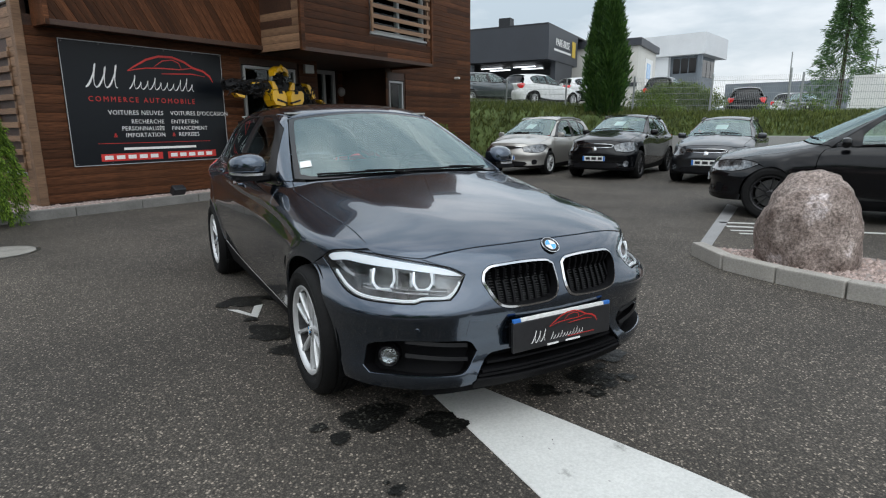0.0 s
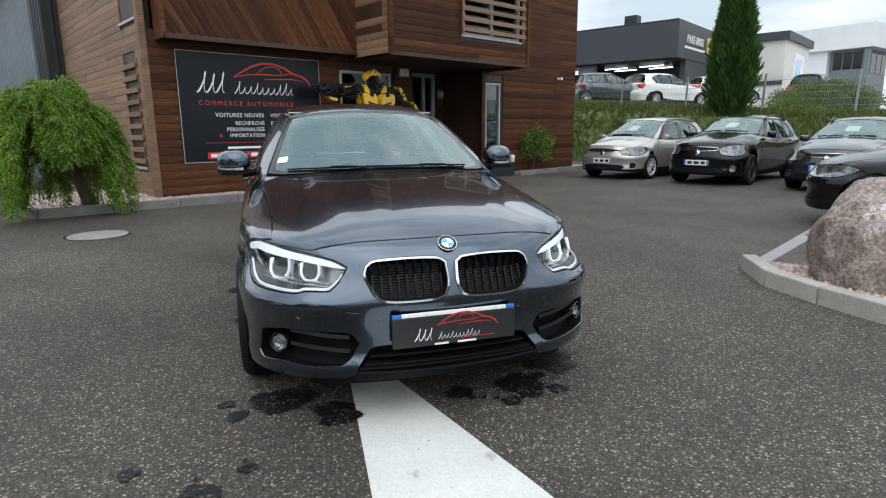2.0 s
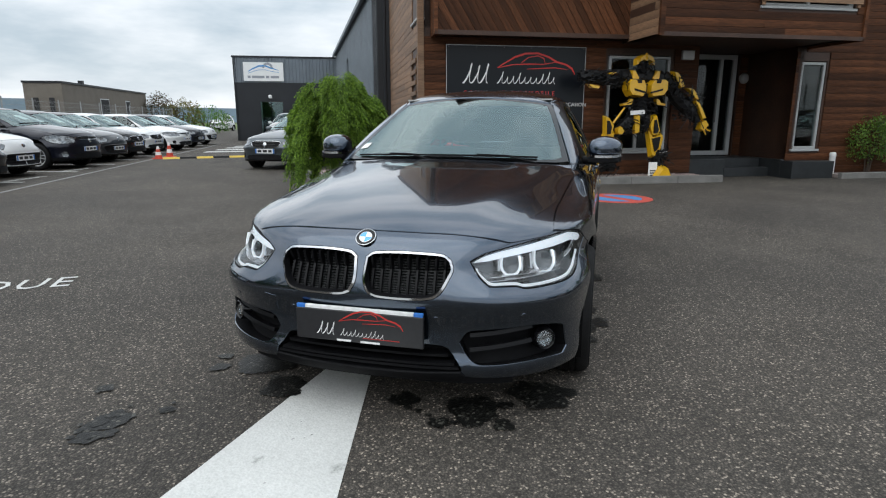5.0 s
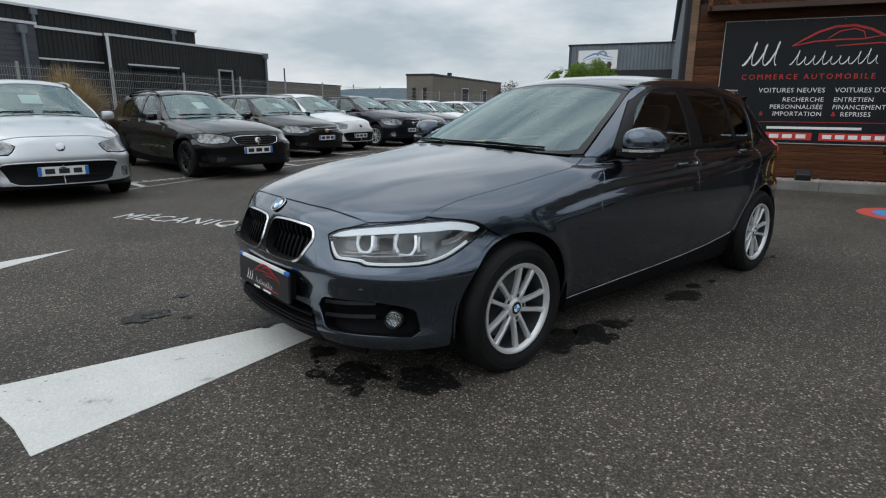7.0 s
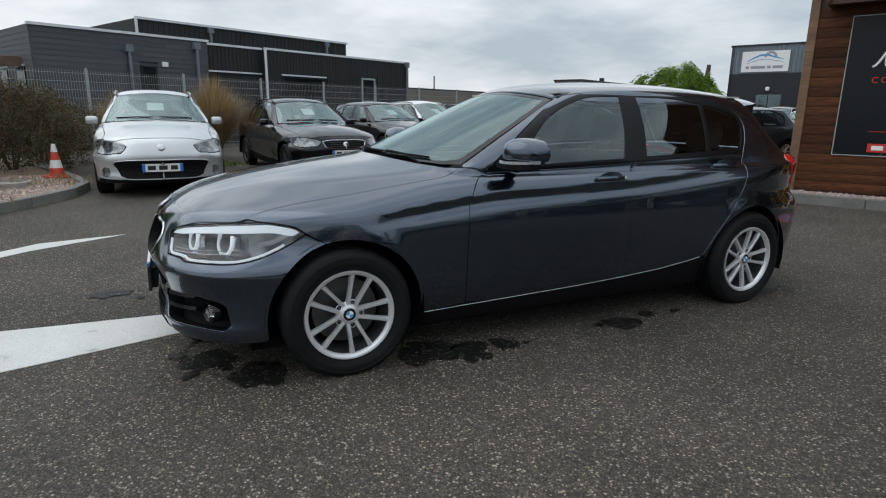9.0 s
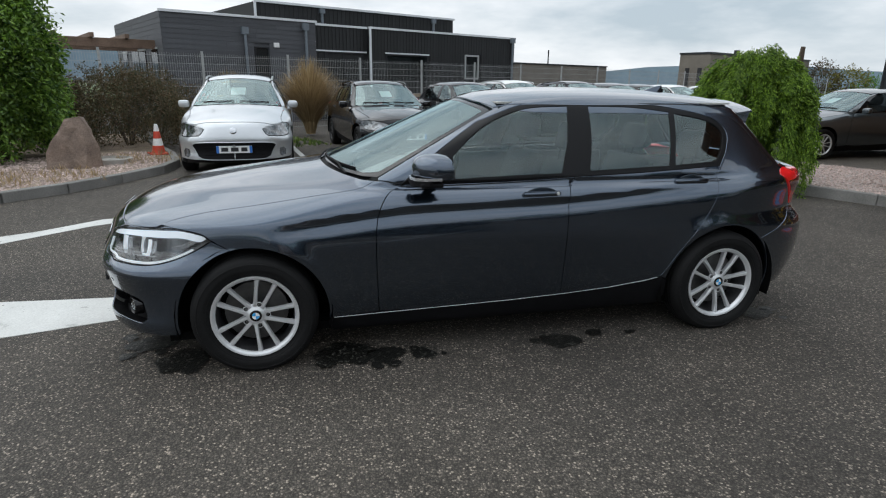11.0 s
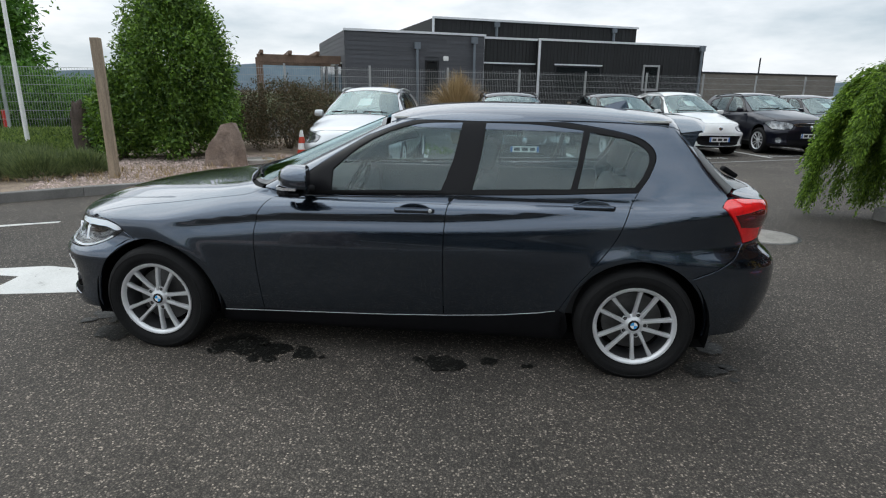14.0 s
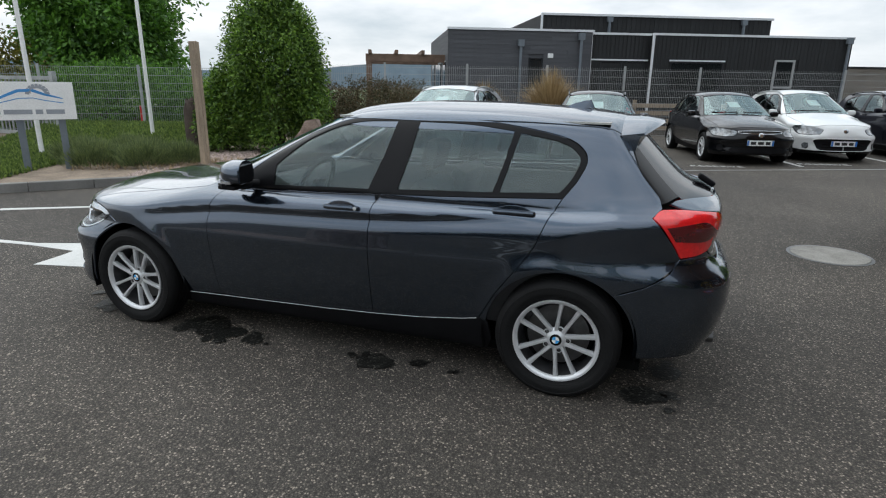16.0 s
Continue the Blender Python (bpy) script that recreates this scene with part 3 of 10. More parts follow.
def soft_curve(pts, n=5):
    """More points on a smooth curve through the given ones."""
    p = [np.array(q, float) for q in [pts[0], *pts, pts[-1]]]
    out = []
    for a, b, c, d in zip(p, p[1:], p[2:], p[3:]):
        for k in range(n):
            t = k / n
            out.append(0.5 * (2 * b + (c - a) * t + (2 * a - 5 * b + 4 * c - d) * t**2 + (3 * b - a - 3 * c + d) * t**3))
    return out + [p[-1]]


def car_loops():
    """The outlines of the panels: name -> (wrap, loop, holes, mirrored half?)."""
    sill = [(-0.965, 0.246), (-0.5, 0.257), (0.03, 0.272), (0.35, 0.288), (0.62, 0.308), (0.85, 0.338), (0.945, 0.362)]
    front_edge = [(-0.585, 0.928), (-0.655, 0.895), (-0.708, 0.815), (-0.728, 0.70), (-0.728, 0.5), (-0.716, 0.264)]
    mid_edge = [(0.378, 0.958), (0.345, 0.915), (0.326, 0.80), (0.322, 0.6), (0.325, 0.2863)]
    back_edge = [(1.318, 0.992), (1.285, 0.93), (1.215, 0.775), (1.12, 0.635), (1.03, 0.51), (0.945, 0.362)]
    belt = [(-0.585, 0.928), (-0.31, 0.934), (0.0, 0.942), (0.378, 0.958), (0.7, 0.968), (1.0, 0.980), (1.318, 0.992)]
    over = [(1.318, 0.992), (1.375, 1.07), (1.412, 1.16), (1.385, 1.222), (1.29, 1.272), (1.06, 1.316), (0.8, 1.341), (0.4, 1.347), (0.12, 1.330), (-0.14, 1.243), (-0.36, 1.108), (-0.585, 0.928)]
    over = over[:1] + [tuple(q) for q in soft_curve(over[1:-2])] + over[-2:]
    hood_side = [(0.690, -1.797), (0.694, -1.70), (0.691, -1.549), (0.705, -1.288), (0.719, -1.06), (0.730, -0.82), (0.710, -0.718)]
    hood_front = [(0, -2.045), (0.2, -2.038), (0.348, -2.017), (0.446, -1.998), (0.525, -1.972), (0.553, -1.957)]
    loops = {}
    loops["hood"] = (ROUND, TP(*hood_front, (0.62, -1.893), *hood_side, (0.64, -0.79), (0.5, -0.875), (0.3, -0.945), (0, -0.975)), [], True)
    loops["roof"] = (ROUND, TP((0, -0.075), (0.27, -0.068), (0.505, -0.022), (0.556, 0.15), (0.572, 0.5), (0.562, 0.9), (0.550, 1.1), (0.535, 1.3), (0.526, 1.39), (0.516, 1.48), (0.505, 1.555), (0.25, 1.575), (0, 1.58)), [], True)
    loops["windscreen"] = (ROUND, TP((0, -0.945), (0.2, -0.94), (0.45, -0.875), (0.61, -0.785), (0.693, -0.70), (0.621, -0.40), (0.528, -0.045), (0.27, -0.088), (0, -0.095)), [], True)
    loops["screen_border"] = (ROUND, TP((0, -0.945), (0.2, -0.94), (0.45, -0.875), (0.61, -0.785), (0.693, -0.70), (0.621, -0.40), (0.528, -0.045), (0.27, -0.088), (0, -0.095)), [TP((0, -0.922), (0.2, -0.917), (0.44, -0.855), (0.59, -0.762), (0.648, -0.69), (0.585, -0.40), (0.497, -0.085), (0.27, -0.118), (0, -0.125))], True)
    loops["fender"] = (ROUND, chain(TP(*hood_side), SD(*front_edge[:-1]), SD((-0.716, 0.262), (-0.965, 0.244)), SD(*arc(-1.345, 0.29, ARCH, -7, 105, 20)), SD((-1.524, 0.694), (-1.564, 0.722), (-1.64, 0.740), (-1.71, 0.748)), TP((0.700, -1.765))), [], False)
    loops["front_door"] = (ROUND, chain(SD(*belt[:4]), SD(*mid_edge[1:]), SD((0.03, 0.272), (-0.5, 0.257)), SD(*front_edge[::-1][:-1])), [], False)
    loops["rear_door"] = (ROUND, chain(SD(*belt[3:]), SD(*back_edge[1:]), SD((0.85, 0.338), (0.62, 0.308)), SD(*mid_edge[::-1][:-1])), [], False)
    loops["sill"] = (ROUND, chain(SD(*sill), SD((0.99, 0.33), (1.005, 0.24), (0.98, 0.165), (0, 0.15), (-0.95, 0.15), (-0.985, 0.20))), [], False)
    loops["body_side"] = (ROUND, chain(SD(*back_edge), SD(*arc(1.345, 0.29, ARCH, 172, 47, 20)), SD((1.64, 0.582), (1.745, 0.622), (1.84, 0.688), (1.875, 0.745), (1.845, 0.80), (1.735, 0.935), (1.775, 0.972), (1.755, 1.02), (1.66, 1.13)), TP((0.515, 1.60), (0.511, 1.555), (0.521, 1.48), (0.531, 1.39), (0.540, 1.3), (0.555, 1.1), (0.567, 0.9), (0.577, 0.5), (0.561, 0.15), (0.532, -0.035), (0.627, -0.40), (0.700, -0.70), (0.718, -0.70)), SD(*over[::-1])), [], False)
    front_glass = [(-0.30, 0.962), (-0.302, 1.07), (-0.12, 1.216), (0.125, 1.308), (0.39, 1.325), (0.355, 1.15), (0.298, 0.982)]
    rear_glass = [(0.468, 0.990), (0.505, 1.16), (0.522, 1.325), (0.80, 1.319), (1.035, 1.294), (1.01, 1.15), (0.972, 1.006)]
    quarter = [(1.012, 1.008), (1.045, 1.15), (1.072, 1.285), (1.26, 1.252), (1.35, 1.212), (1.378, 1.16), (1.345, 1.08), (1.298, 1.02)]
    quarter = quarter[:2] + [tuple(q) for q in soft_curve(quarter[2:])]
    ring = chain(SD(*belt), SD(*over[1:-1]))
    loops["window_trim"] = (ROUND, ring, [SD(*front_glass), SD(*rear_glass), SD(*quarter)], False)
    loops["front_window"] = (ROUND, SD(*front_glass), [], False)
    loops["rear_window"] = (ROUND, SD(*rear_glass), [], False)
    loops["quarter_window"] = (ROUND, SD(*quarter), [], False)
    lamp = chain(NF((0.418, 0.674), (0.455, 0.696), (0.50, 0.709), (0.554, 0.7205), (0.62, 0.732), (0.69, 0.741)), NS((-1.71, 0.745), (-1.64, 0.737), (-1.564, 0.719), (-1.527, 0.693), (-1.614, 0.641), (-1.731, 0.596), (-1.835, 0.577)), NF((0.69, 0.574), (0.619, 0.575), (0.591, 0.584), (0.495, 0.589), (0.457, 0.62)))
    loops["headlamp"] = (NOSE, lamp, [], False)
    kidney = NF((0.358, 0.646), (0.347, 0.680), (0.318, 0.700), (0.245, 0.707), (0.147, 0.709), (0.048, 0.703), (0.019, 0.685), (0.014, 0.621), (0.019, 0.585), (0.036, 0.553), (0.07, 0.540), (0.15, 0.536), (0.25, 0.538), (0.297, 0.547), (0.323, 0.568), (0.344, 0.608))
    loops["kidney"] = (NOSE, kidney, [], False)
    fog = NF((0.387, 0.362), (0.412, 0.400), (0.44, 0.411), (0.643, 0.421), (0.745, 0.402), (0.765, 0.385), (0.778, 0.30), (0.765, 0.277), (0.677, 0.284), (0.466, 0.281), (0.424, 0.305))
    loops["fog"] = (NOSE, fog, [], False)
    low = NF((0, 0.352), (0.25, 0.350), (0.322, 0.345), (0.345, 0.332), (0.393, 0.268), (0.396, 0.243), (0.2, 0.233), (0, 0.230))
    loops["low_grille"] = (NOSE, low, [], True)
    bumper = chain(NOSE.lay(on_top([(x, y - 0.002) for x, y in hood_front])), NF((0.50, 0.711), (0.455, 0.698), (0.416, 0.675), (0.455, 0.618), (0.494, 0.587), (0.591, 0.582), (0.619, 0.573), (0.69, 0.572)), NS((-1.835, 0.575), (-1.731, 0.594), (-1.614, 0.639), (-1.527, 0.690), (-1.442, 0.648)), NS(*arc(-1.345, 0.29, ARCH, 107, 190, 12)), NS((-1.715, 0.218)), NF((0.72, 0.215), (0.6, 0.215), (0.46, 0.218), (0.40, 0.224), (0.2, 0.215), (0, 0.212)))
    loops["front_bumper"] = (NOSE, bumper, [kidney, fog, low], True)
    loops["rear_lamp"] = (TAIL, chain(RS((1.735, 0.935), (1.775, 0.968)), RF((0.64, 0.962), (0.56, 0.948), (0.50, 0.93), (0.515, 0.87), (0.565, 0.80), (0.60, 0.768), (0.66, 0.752)), RS((1.875, 0.745), (1.845, 0.80))), [], False)
    loops["rear_bumper"] = (TAIL, chain(RF((0, 0.70), (0.45, 0.70), (0.545, 0.735), (0.60, 0.765), (0.66, 0.75)), RS((1.875, 0.742), (1.84, 0.685), (1.745, 0.619), (1.64, 0.578)), RS(*arc(1.345, 0.29, ARCH, 48, -8, 10)), RS((1.73, 0.238)), RF((0.6, 0.238), (0.3, 0.24), (0, 0.24))), [], True)
    loops["tailgate"] = (TAIL, chain(RF((0, 0.985), (0.3, 0.99), (0.50, 0.998), (0.60, 1.0), (0.66, 0.99), (0.64, 0.965), (0.56, 0.950), (0.497, 0.932), (0.512, 0.87), (0.56, 0.80), (0.595, 0.77), (0.545, 0.737), (0.45, 0.705), (0, 0.705))), [], True)
    loops["rear_screen"] = (TAIL, RF((0, 1.29), (0.3, 1.285), (0.42, 1.275), (0.45, 1.25), (0.495, 1.12), (0.535, 1.006), (0.50, 1.003), (0.3, 0.995), (0, 0.99)), [], True)
    loops["screen_blade"] = (TAIL, chain(TAIL.lay(on_top([(0.500, 1.615)])), RF((0.425, 1.273), (0.455, 1.248), (0.50, 1.12), (0.54, 1.008), (0.60, 1.004), (0.655, 0.996)), RS((1.768, 0.99), (1.752, 1.02), (1.657, 1.13))), [], False)
    return loops

# ---- ground and markings ----
def sheet(name, loops, z, mat, label, category, kind="structure", thick=0.0, m=None):
    bm = bmesh.new()
    for loop in loops:
        if thick:
            prism(bm, loop, z - thick, z)
        else:
            bm.faces.new([bm.verts.new((x, y, z)) for x, y in loop])
    return solid(name, bm, mat, label, category, m, kind)


sheet("ground", [[(-400, -400), (400, -400), (400, 400), (-400, 400)]], 0.0, M_ASPHALT, "grey asphalt yard with pale stone chips", "ground")


def marking(name, loops, mat, label, m=None, z=0.004):
    return sheet(name, loops, z, mat, label, "road marking", "structure", 0.003, m)


marking("road_arrow", [[(-0.345, -1.2), (-0.29, -1.2), (0.13, -2.72), (0.235, -3.17), (-0.02, -3.195), (-0.19, -3.23), (-0.19, -3.8), (-0.0, -5.6), (-0.1, -5.6), (-0.26, -3.8), (-0.48, -3.21), (-0.44, -2.72)]], M_LINE, "worn white painted road arrow on asphalt")
marking("road_line", [[(-3.1, -2.5), (-2.62, -3.22), (-1.88, -3.95), (-2.2, -4.1), (-2.5, -3.62), (-2.93, -3.2)], [(-2.03, -4.38), (-1.97, -4.36), (-1.15, -5.65), (-1.24, -5.72)]], M_LINE, "white painted lane line on asphalt")


def smear(rng, r, wob=0.3, n=22, sx=1.0, sy=1.0):
    ph = [rng.uniform(0, 6.28) for _ in range(6)]
    return [(sx * r * (1 + wob * sum(math.sin((k + 2) * a + ph[k]) / (k + 1.6) for k in range(6))) * math.cos(a), sy * r * (1 + wob * sum(math.sin((k + 2) * a + ph[k]) / (k + 1.6) for k in range(6))) * math.sin(a)) for a in (2 * math.pi * i / n for i in range(n))]


stain_rng = random.Random(4)
STAINS = [(-0.70, -1.77, 0.13), (-0.47, -1.975, 0.10), (0.41, -1.96, 0.115), (0.66, -1.73, 0.12), (0.1, -1.95, 0.06), (0.55, -2.05, 0.04), (0.30, -2.10, 0.04), (-0.2, -1.55, 0.05), (0.75, -0.90, 0.14), (0.81, -0.69, 0.10), (0.83, -0.48, 0.07), (0.84, 0.34, 0.10), (0.77, 0.58, 0.045), (0.80, 0.80, 0.03), (-0.83, -0.46, 0.14), (-0.85, 0.30, 0.13), (-0.80, -0.8, 0.1), (0.70, 1.78, 0.10), (0.66, 1.90, 0.05), (0.40, 1.9, 0.08), (-1.00, -2.44, 0.08), (-0.98, -2.56, 0.05), (-1.25, -2.20, 0.035), (-0.84, -2.30, 0.03)]
for sx, sy, sr in STAINS:
    bm = bmesh.new()
    for k in range(8):
        ox, oy, rr = (0, 0, sr) if k == 0 else (stain_rng.gauss(0, sr * 0.7), stain_rng.gauss(0, sr * 0.7), sr * stain_rng.uniform(0.10, 0.42))
        loop = smear(stain_rng, rr, 0.20, 90)
        rag = [1 + stain_rng.gauss(0, 0.05) for _ in loop]
        bm.faces.new([bm.verts.new((sx + ox + x * g, sy + oy + y * g, 0.0065 + 0.0003 * k)) for (x, y), g in zip(loop, rag)])
    solid("oil_stain", bm, M_OIL, "dark oily water stain on asphalt", "stain", None, "structure")

# ---- the timber-clad shop ----
def clip_poly(poly, keep):
    """Cuts a polygon by half-planes (a, b, c): keeps a*x + b*y <= c."""
    for a, b, c in keep:
        out = []
        for p, q in zip(poly, poly[1:] + poly[:1]):
            dp, dq = a * p[0] + b * p[1] - c, a * q[0] + b * q[1] - c
            if dp <= 0:
                out.append(p)
            if (dp < 0 < dq) or (dq < 0 < dp):
                t = dp / (dp - dq)
                out.append((p[0] + (q[0] - p[0]) * t, p[1] + (q[1] - p[1]) * t))
        poly = out
        if len(poly) < 3:
            return []
    return poly


def clad(parent, m, x0, x1, z0, z1, mat, openings=(), pitch=0.138, gap=0.007, thick=0.02, lengths=3.6, angle=0.0, seed=1):
    """Boards on a wall: each one a piece of its own, cut round the openings (x0, x1, z0, z1). m: wall axes x along, z up, -y outwards."""
    rng = random.Random(seed)
    flat = m @ pose(0, 0, 0, 90, 0, 0)
    if angle:
        c, s = math.cos(radians(angle)), math.sin(radians(angle))
        cx, cz = (x0 + x1) / 2, (z0 + z1) / 2
        span = math.hypot(x1 - x0, z1 - z0)
        v = -span / 2
        while v < span / 2:
            strip = [(cx + c * x - s * y, cz + s * x + c * y) for x, y in ((-span, v), (span, v), (span, v + pitch - gap), (-span, v + pitch - gap))]
            poly = clip_poly(strip, ((1, 0, x1), (-1, 0, -x0), (0, 1, z1), (0, -1, -z0)))
            if len(poly) > 2:
                ox, oz = poly[0]
                turn = pose(ox, oz, 0, 0, 0, angle)
                back = turn.inverted()
                bm = bmesh.new()
                prism(bm, [tuple((back @ Vector((x, y, 0)))[:2]) for x, y in poly], 0, thick + rng.uniform(-0.002, 0.002))
                part("board", bm, mat, parent, "", False, flat @ turn)
            v += pitch
        return
    z = z0
    while z < z1 - 0.02:
        top = min(z + pitch - gap, z1)
        cuts = sorted((a, b) for a, b, c, d in openings if c < top - 0.01 and d > z + 0.01)
        runs, at = [], x0
        for a, b in cuts:
            if a > at + 0.02:
                runs.append((at, a))
            at = max(at, b)
        if x1 > at + 0.02:
            runs.append((at, x1))
        for a, b in runs:
            while b - a > 0.03:
                e = min(b, a + lengths * rng.uniform(0.5, 1.2))
                if b - e < 0.4:
                    e = b
                bm = bmesh.new()
                d = rng.uniform(-0.002, 0.002)
                prism(bm, [(0, 0), (e - a - 0.003, 0), (e - a - 0.003, top - z), (0, top - z)], 0, thick + d)
                part("board", bm, mat, parent, "", False, flat @ pose(a, z, 0))
                a = e
        z += pitch


shop = thing("shop_building", YARD, "two-storey shop clad in dark oiled timber boards", "building", kind="structure")
FRONT = pose(0, 0, 0)


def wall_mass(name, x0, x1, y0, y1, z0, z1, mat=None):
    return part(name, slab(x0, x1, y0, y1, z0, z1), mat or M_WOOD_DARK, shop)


# shop top is unseen; this height is set to darken the hood's reflection
TOP = 7.0
# ground floor, with its openings
for x0, x1, z0, z1 in ((-0.48, 3.30, 0.0, 2.9), (4.68, 5.3, 0.0, 2.9), (3.30, 4.68, 0.0, 0.56), (3.30, 4.68, 2.48, 2.9)):
    wall_mass("wall", x0, x1, 0.02, 0.25, z0, z1)
wall_mass("side_wall", -0.48, -0.25, 0.25, 9.0, 0.0, TOP)
wall_mass("entrance_wall", 7.12, 8.2, 1.22, 1.45, 0.0, 2.7)
wall_mass("entrance_wall", 5.1, 5.78, 1.22, 1.45, 0.0, 2.7)
wall_mass("entrance_side", 5.1, 5.3, 0.25, 1.22, 0.0, 2.7)
wall_mass("entrance_side", 7.33, 7.5, -0.27, 1.22, 0.0, 2.7)
for x0, x1, z0, z1 in ((7.33, 7.45, 0.0, TOP), (8.07, 11.3, 0.0, TOP), (7.45, 8.07, 0.0, 0.58), (7.45, 8.07, 2.40, TOP)):
    wall_mass("wall", x0, x1, -0.27, 0.0, z0, z1)
wall_mass("end_wall", 11.05, 11.3, 0.0, 9.0, 0.0, TOP)
wall_mass("rear_wall", -0.48, 11.3, 9.0, 9.2, 0.0, TOP)
wall_mass("roof", -0.6, 11.4, -0.5, 9.2, TOP, TOP + 0.2)
# upper floor
wall_mass("upper_wall", -0.24, 3.52, -0.38, 0.02, 2.75, TOP)
for x0, x1, z0, z1 in ((3.55, 5.42, 2.68, TOP), (7.33, 7.52, 2.68, TOP), (5.42, 7.33, 2.68, 3.17), (5.42, 7.33, 4.35, TOP)):
    wall_mass("upper_wall", x0, x1, -1.53, -1.3, z0, z1)
wall_mass("upper_return", 3.5, 3.72, -1.3, -0.3, 2.68, TOP)
wall_mass("upper_return", 7.32, 7.52, -1.3, -0.27, 2.68, TOP)
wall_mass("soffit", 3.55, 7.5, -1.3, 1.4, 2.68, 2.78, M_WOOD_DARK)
wall_mass("interior_floor", 3.55, 7.5, -1.3, 1.4, 3.0, 3.05, M_VOID)

clad(shop, FRONT, -0.42, 5.28, 0.12, 2.75, M_WOOD, [(3.24, 4.74, 0.5, 2.54)], seed=2)
clad(shop, pose(0, -0.38, 0), -0.24, 3.50, 2.77, TOP, M_WOOD, angle=-58, pitch=0.125, seed=3)
clad(shop, pose(0, -1.53, 0), 3.53, 7.54, 2.68, TOP, M_WOOD, [(5.36, 7.39, 3.11, 4.41)], seed=4)
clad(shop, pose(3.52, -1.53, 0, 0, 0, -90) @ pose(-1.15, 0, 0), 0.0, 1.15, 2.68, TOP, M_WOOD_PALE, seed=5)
clad(shop, pose(0, -0.27, 0), 7.33, 11.32, 0.10, TOP, M_WOOD, [(7.40, 8.12, 0.53, 2.46), (7.3, 7.56, 2.66, TOP)], seed=6)
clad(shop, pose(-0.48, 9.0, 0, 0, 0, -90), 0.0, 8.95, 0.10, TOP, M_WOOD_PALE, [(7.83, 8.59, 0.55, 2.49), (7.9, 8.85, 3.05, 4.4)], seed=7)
clad(shop, pose(0, 1.22, 0), 5.3, 5.75, 0.4, 2.68, M_WOOD, seed=8)
clad(shop, pose(0, 1.22, 0), 7.15, 7.35, 0.4, 2.68, M_WOOD, seed=9)
clad(shop, pose(11.3, 0, 0, 0, 0, 90), -0.27, 9.0, 0.10, TOP, M_WOOD, seed=10)
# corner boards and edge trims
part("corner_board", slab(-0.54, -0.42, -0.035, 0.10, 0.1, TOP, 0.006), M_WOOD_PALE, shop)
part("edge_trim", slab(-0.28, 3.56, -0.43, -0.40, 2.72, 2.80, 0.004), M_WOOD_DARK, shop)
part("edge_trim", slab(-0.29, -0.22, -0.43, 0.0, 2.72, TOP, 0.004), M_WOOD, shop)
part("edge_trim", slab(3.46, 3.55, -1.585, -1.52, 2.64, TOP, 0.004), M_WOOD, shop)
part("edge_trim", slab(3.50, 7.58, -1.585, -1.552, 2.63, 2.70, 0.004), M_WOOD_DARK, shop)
part("edge_trim", slab(7.53, 7.59, -1.585, -0.28, 2.63, TOP, 0.004), M_WOOD, shop)

M_FRAME = Mat("pale_grey_window_frame", (0.36, 0.37, 0.37), rough=0.4, vary=0.06).m
# indoor darkness as a colour, on plain slabs behind or in place of panes
M_DARK_ROOM = Mat("unlit_room_shade", (0.02, 0.02, 0.022), rough=0.8, vary=0.3, scale=1.5).m
M_STONE_DARK = Mat("dark_granite_step", (0.022, 0.025, 0.027), rough=0.45, vary=0.2, scale=6, fine=160, fine_vary=0.3).m


def window_unit(name, parent_m, x0, x1, z0, z1, mullions=(), frame=0.055, sill=True, label="grey-framed window with dark glass"):
    w = thing(name, parent_m, label, "window", kind="structure")
    for a, b, c, d in ((x0, x1, z0, z0 + frame), (x0, x1, z1 - frame, z1), (x0, x0 + frame, z0 + frame, z1 - frame), (x1 - frame, x1, z0 + frame, z1 - frame)):
        part("window_frame", slab(a, b, -0.03, 0.06, c, d, 0.006), M_FRAME, w)
    for x in mullions:
        part("mullion", slab(x - frame / 2, x + frame / 2, -0.03, 0.06, z0 + frame, z1 - frame, 0.006), M_FRAME, w)
    edges = [x0, *mullions, x1]
    for a, b in zip(edges, edges[1:]):
        o = part("pane", slab(a + frame / 2, b - frame / 2, 0.01, 0.025, z0 + frame / 2, z1 - frame / 2), M_SHOP_GLASS, w)
        o.visible_shadow = False
    if sill:
        part("window_sill", slab(x0 - 0.05, x1 + 0.05, -0.09, 0.06, z0 - 0.05, z0 - 0.002, 0.008), M_FRAME, w)
    # added dark slab in place of a room, so the pane looks unlit
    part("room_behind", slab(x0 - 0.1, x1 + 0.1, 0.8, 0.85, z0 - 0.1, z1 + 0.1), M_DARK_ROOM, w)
    return w


window_unit("window_1", YARD @ pose(0, 0.03, 0), 3.32, 4.66, 0.58, 2.46, (4.0,))
window_unit("window_2", YARD @ pose(0, -0.24, 0), 7.47, 8.05, 0.60, 2.38)
window_unit("window_3", YARD @ pose(0, -1.48, 0), 5.44, 7.31, 3.19, 4.33, (6.38,))
window_unit("window_4", YARD @ pose(-0.44, 9.0, 0, 0, 0, -90), 7.85, 8.57, 0.60, 2.45)
window_unit("window_5", YARD @ pose(-0.44, 9.0, 0, 0, 0, -90), 7.92, 8.83, 3.10, 4.36)
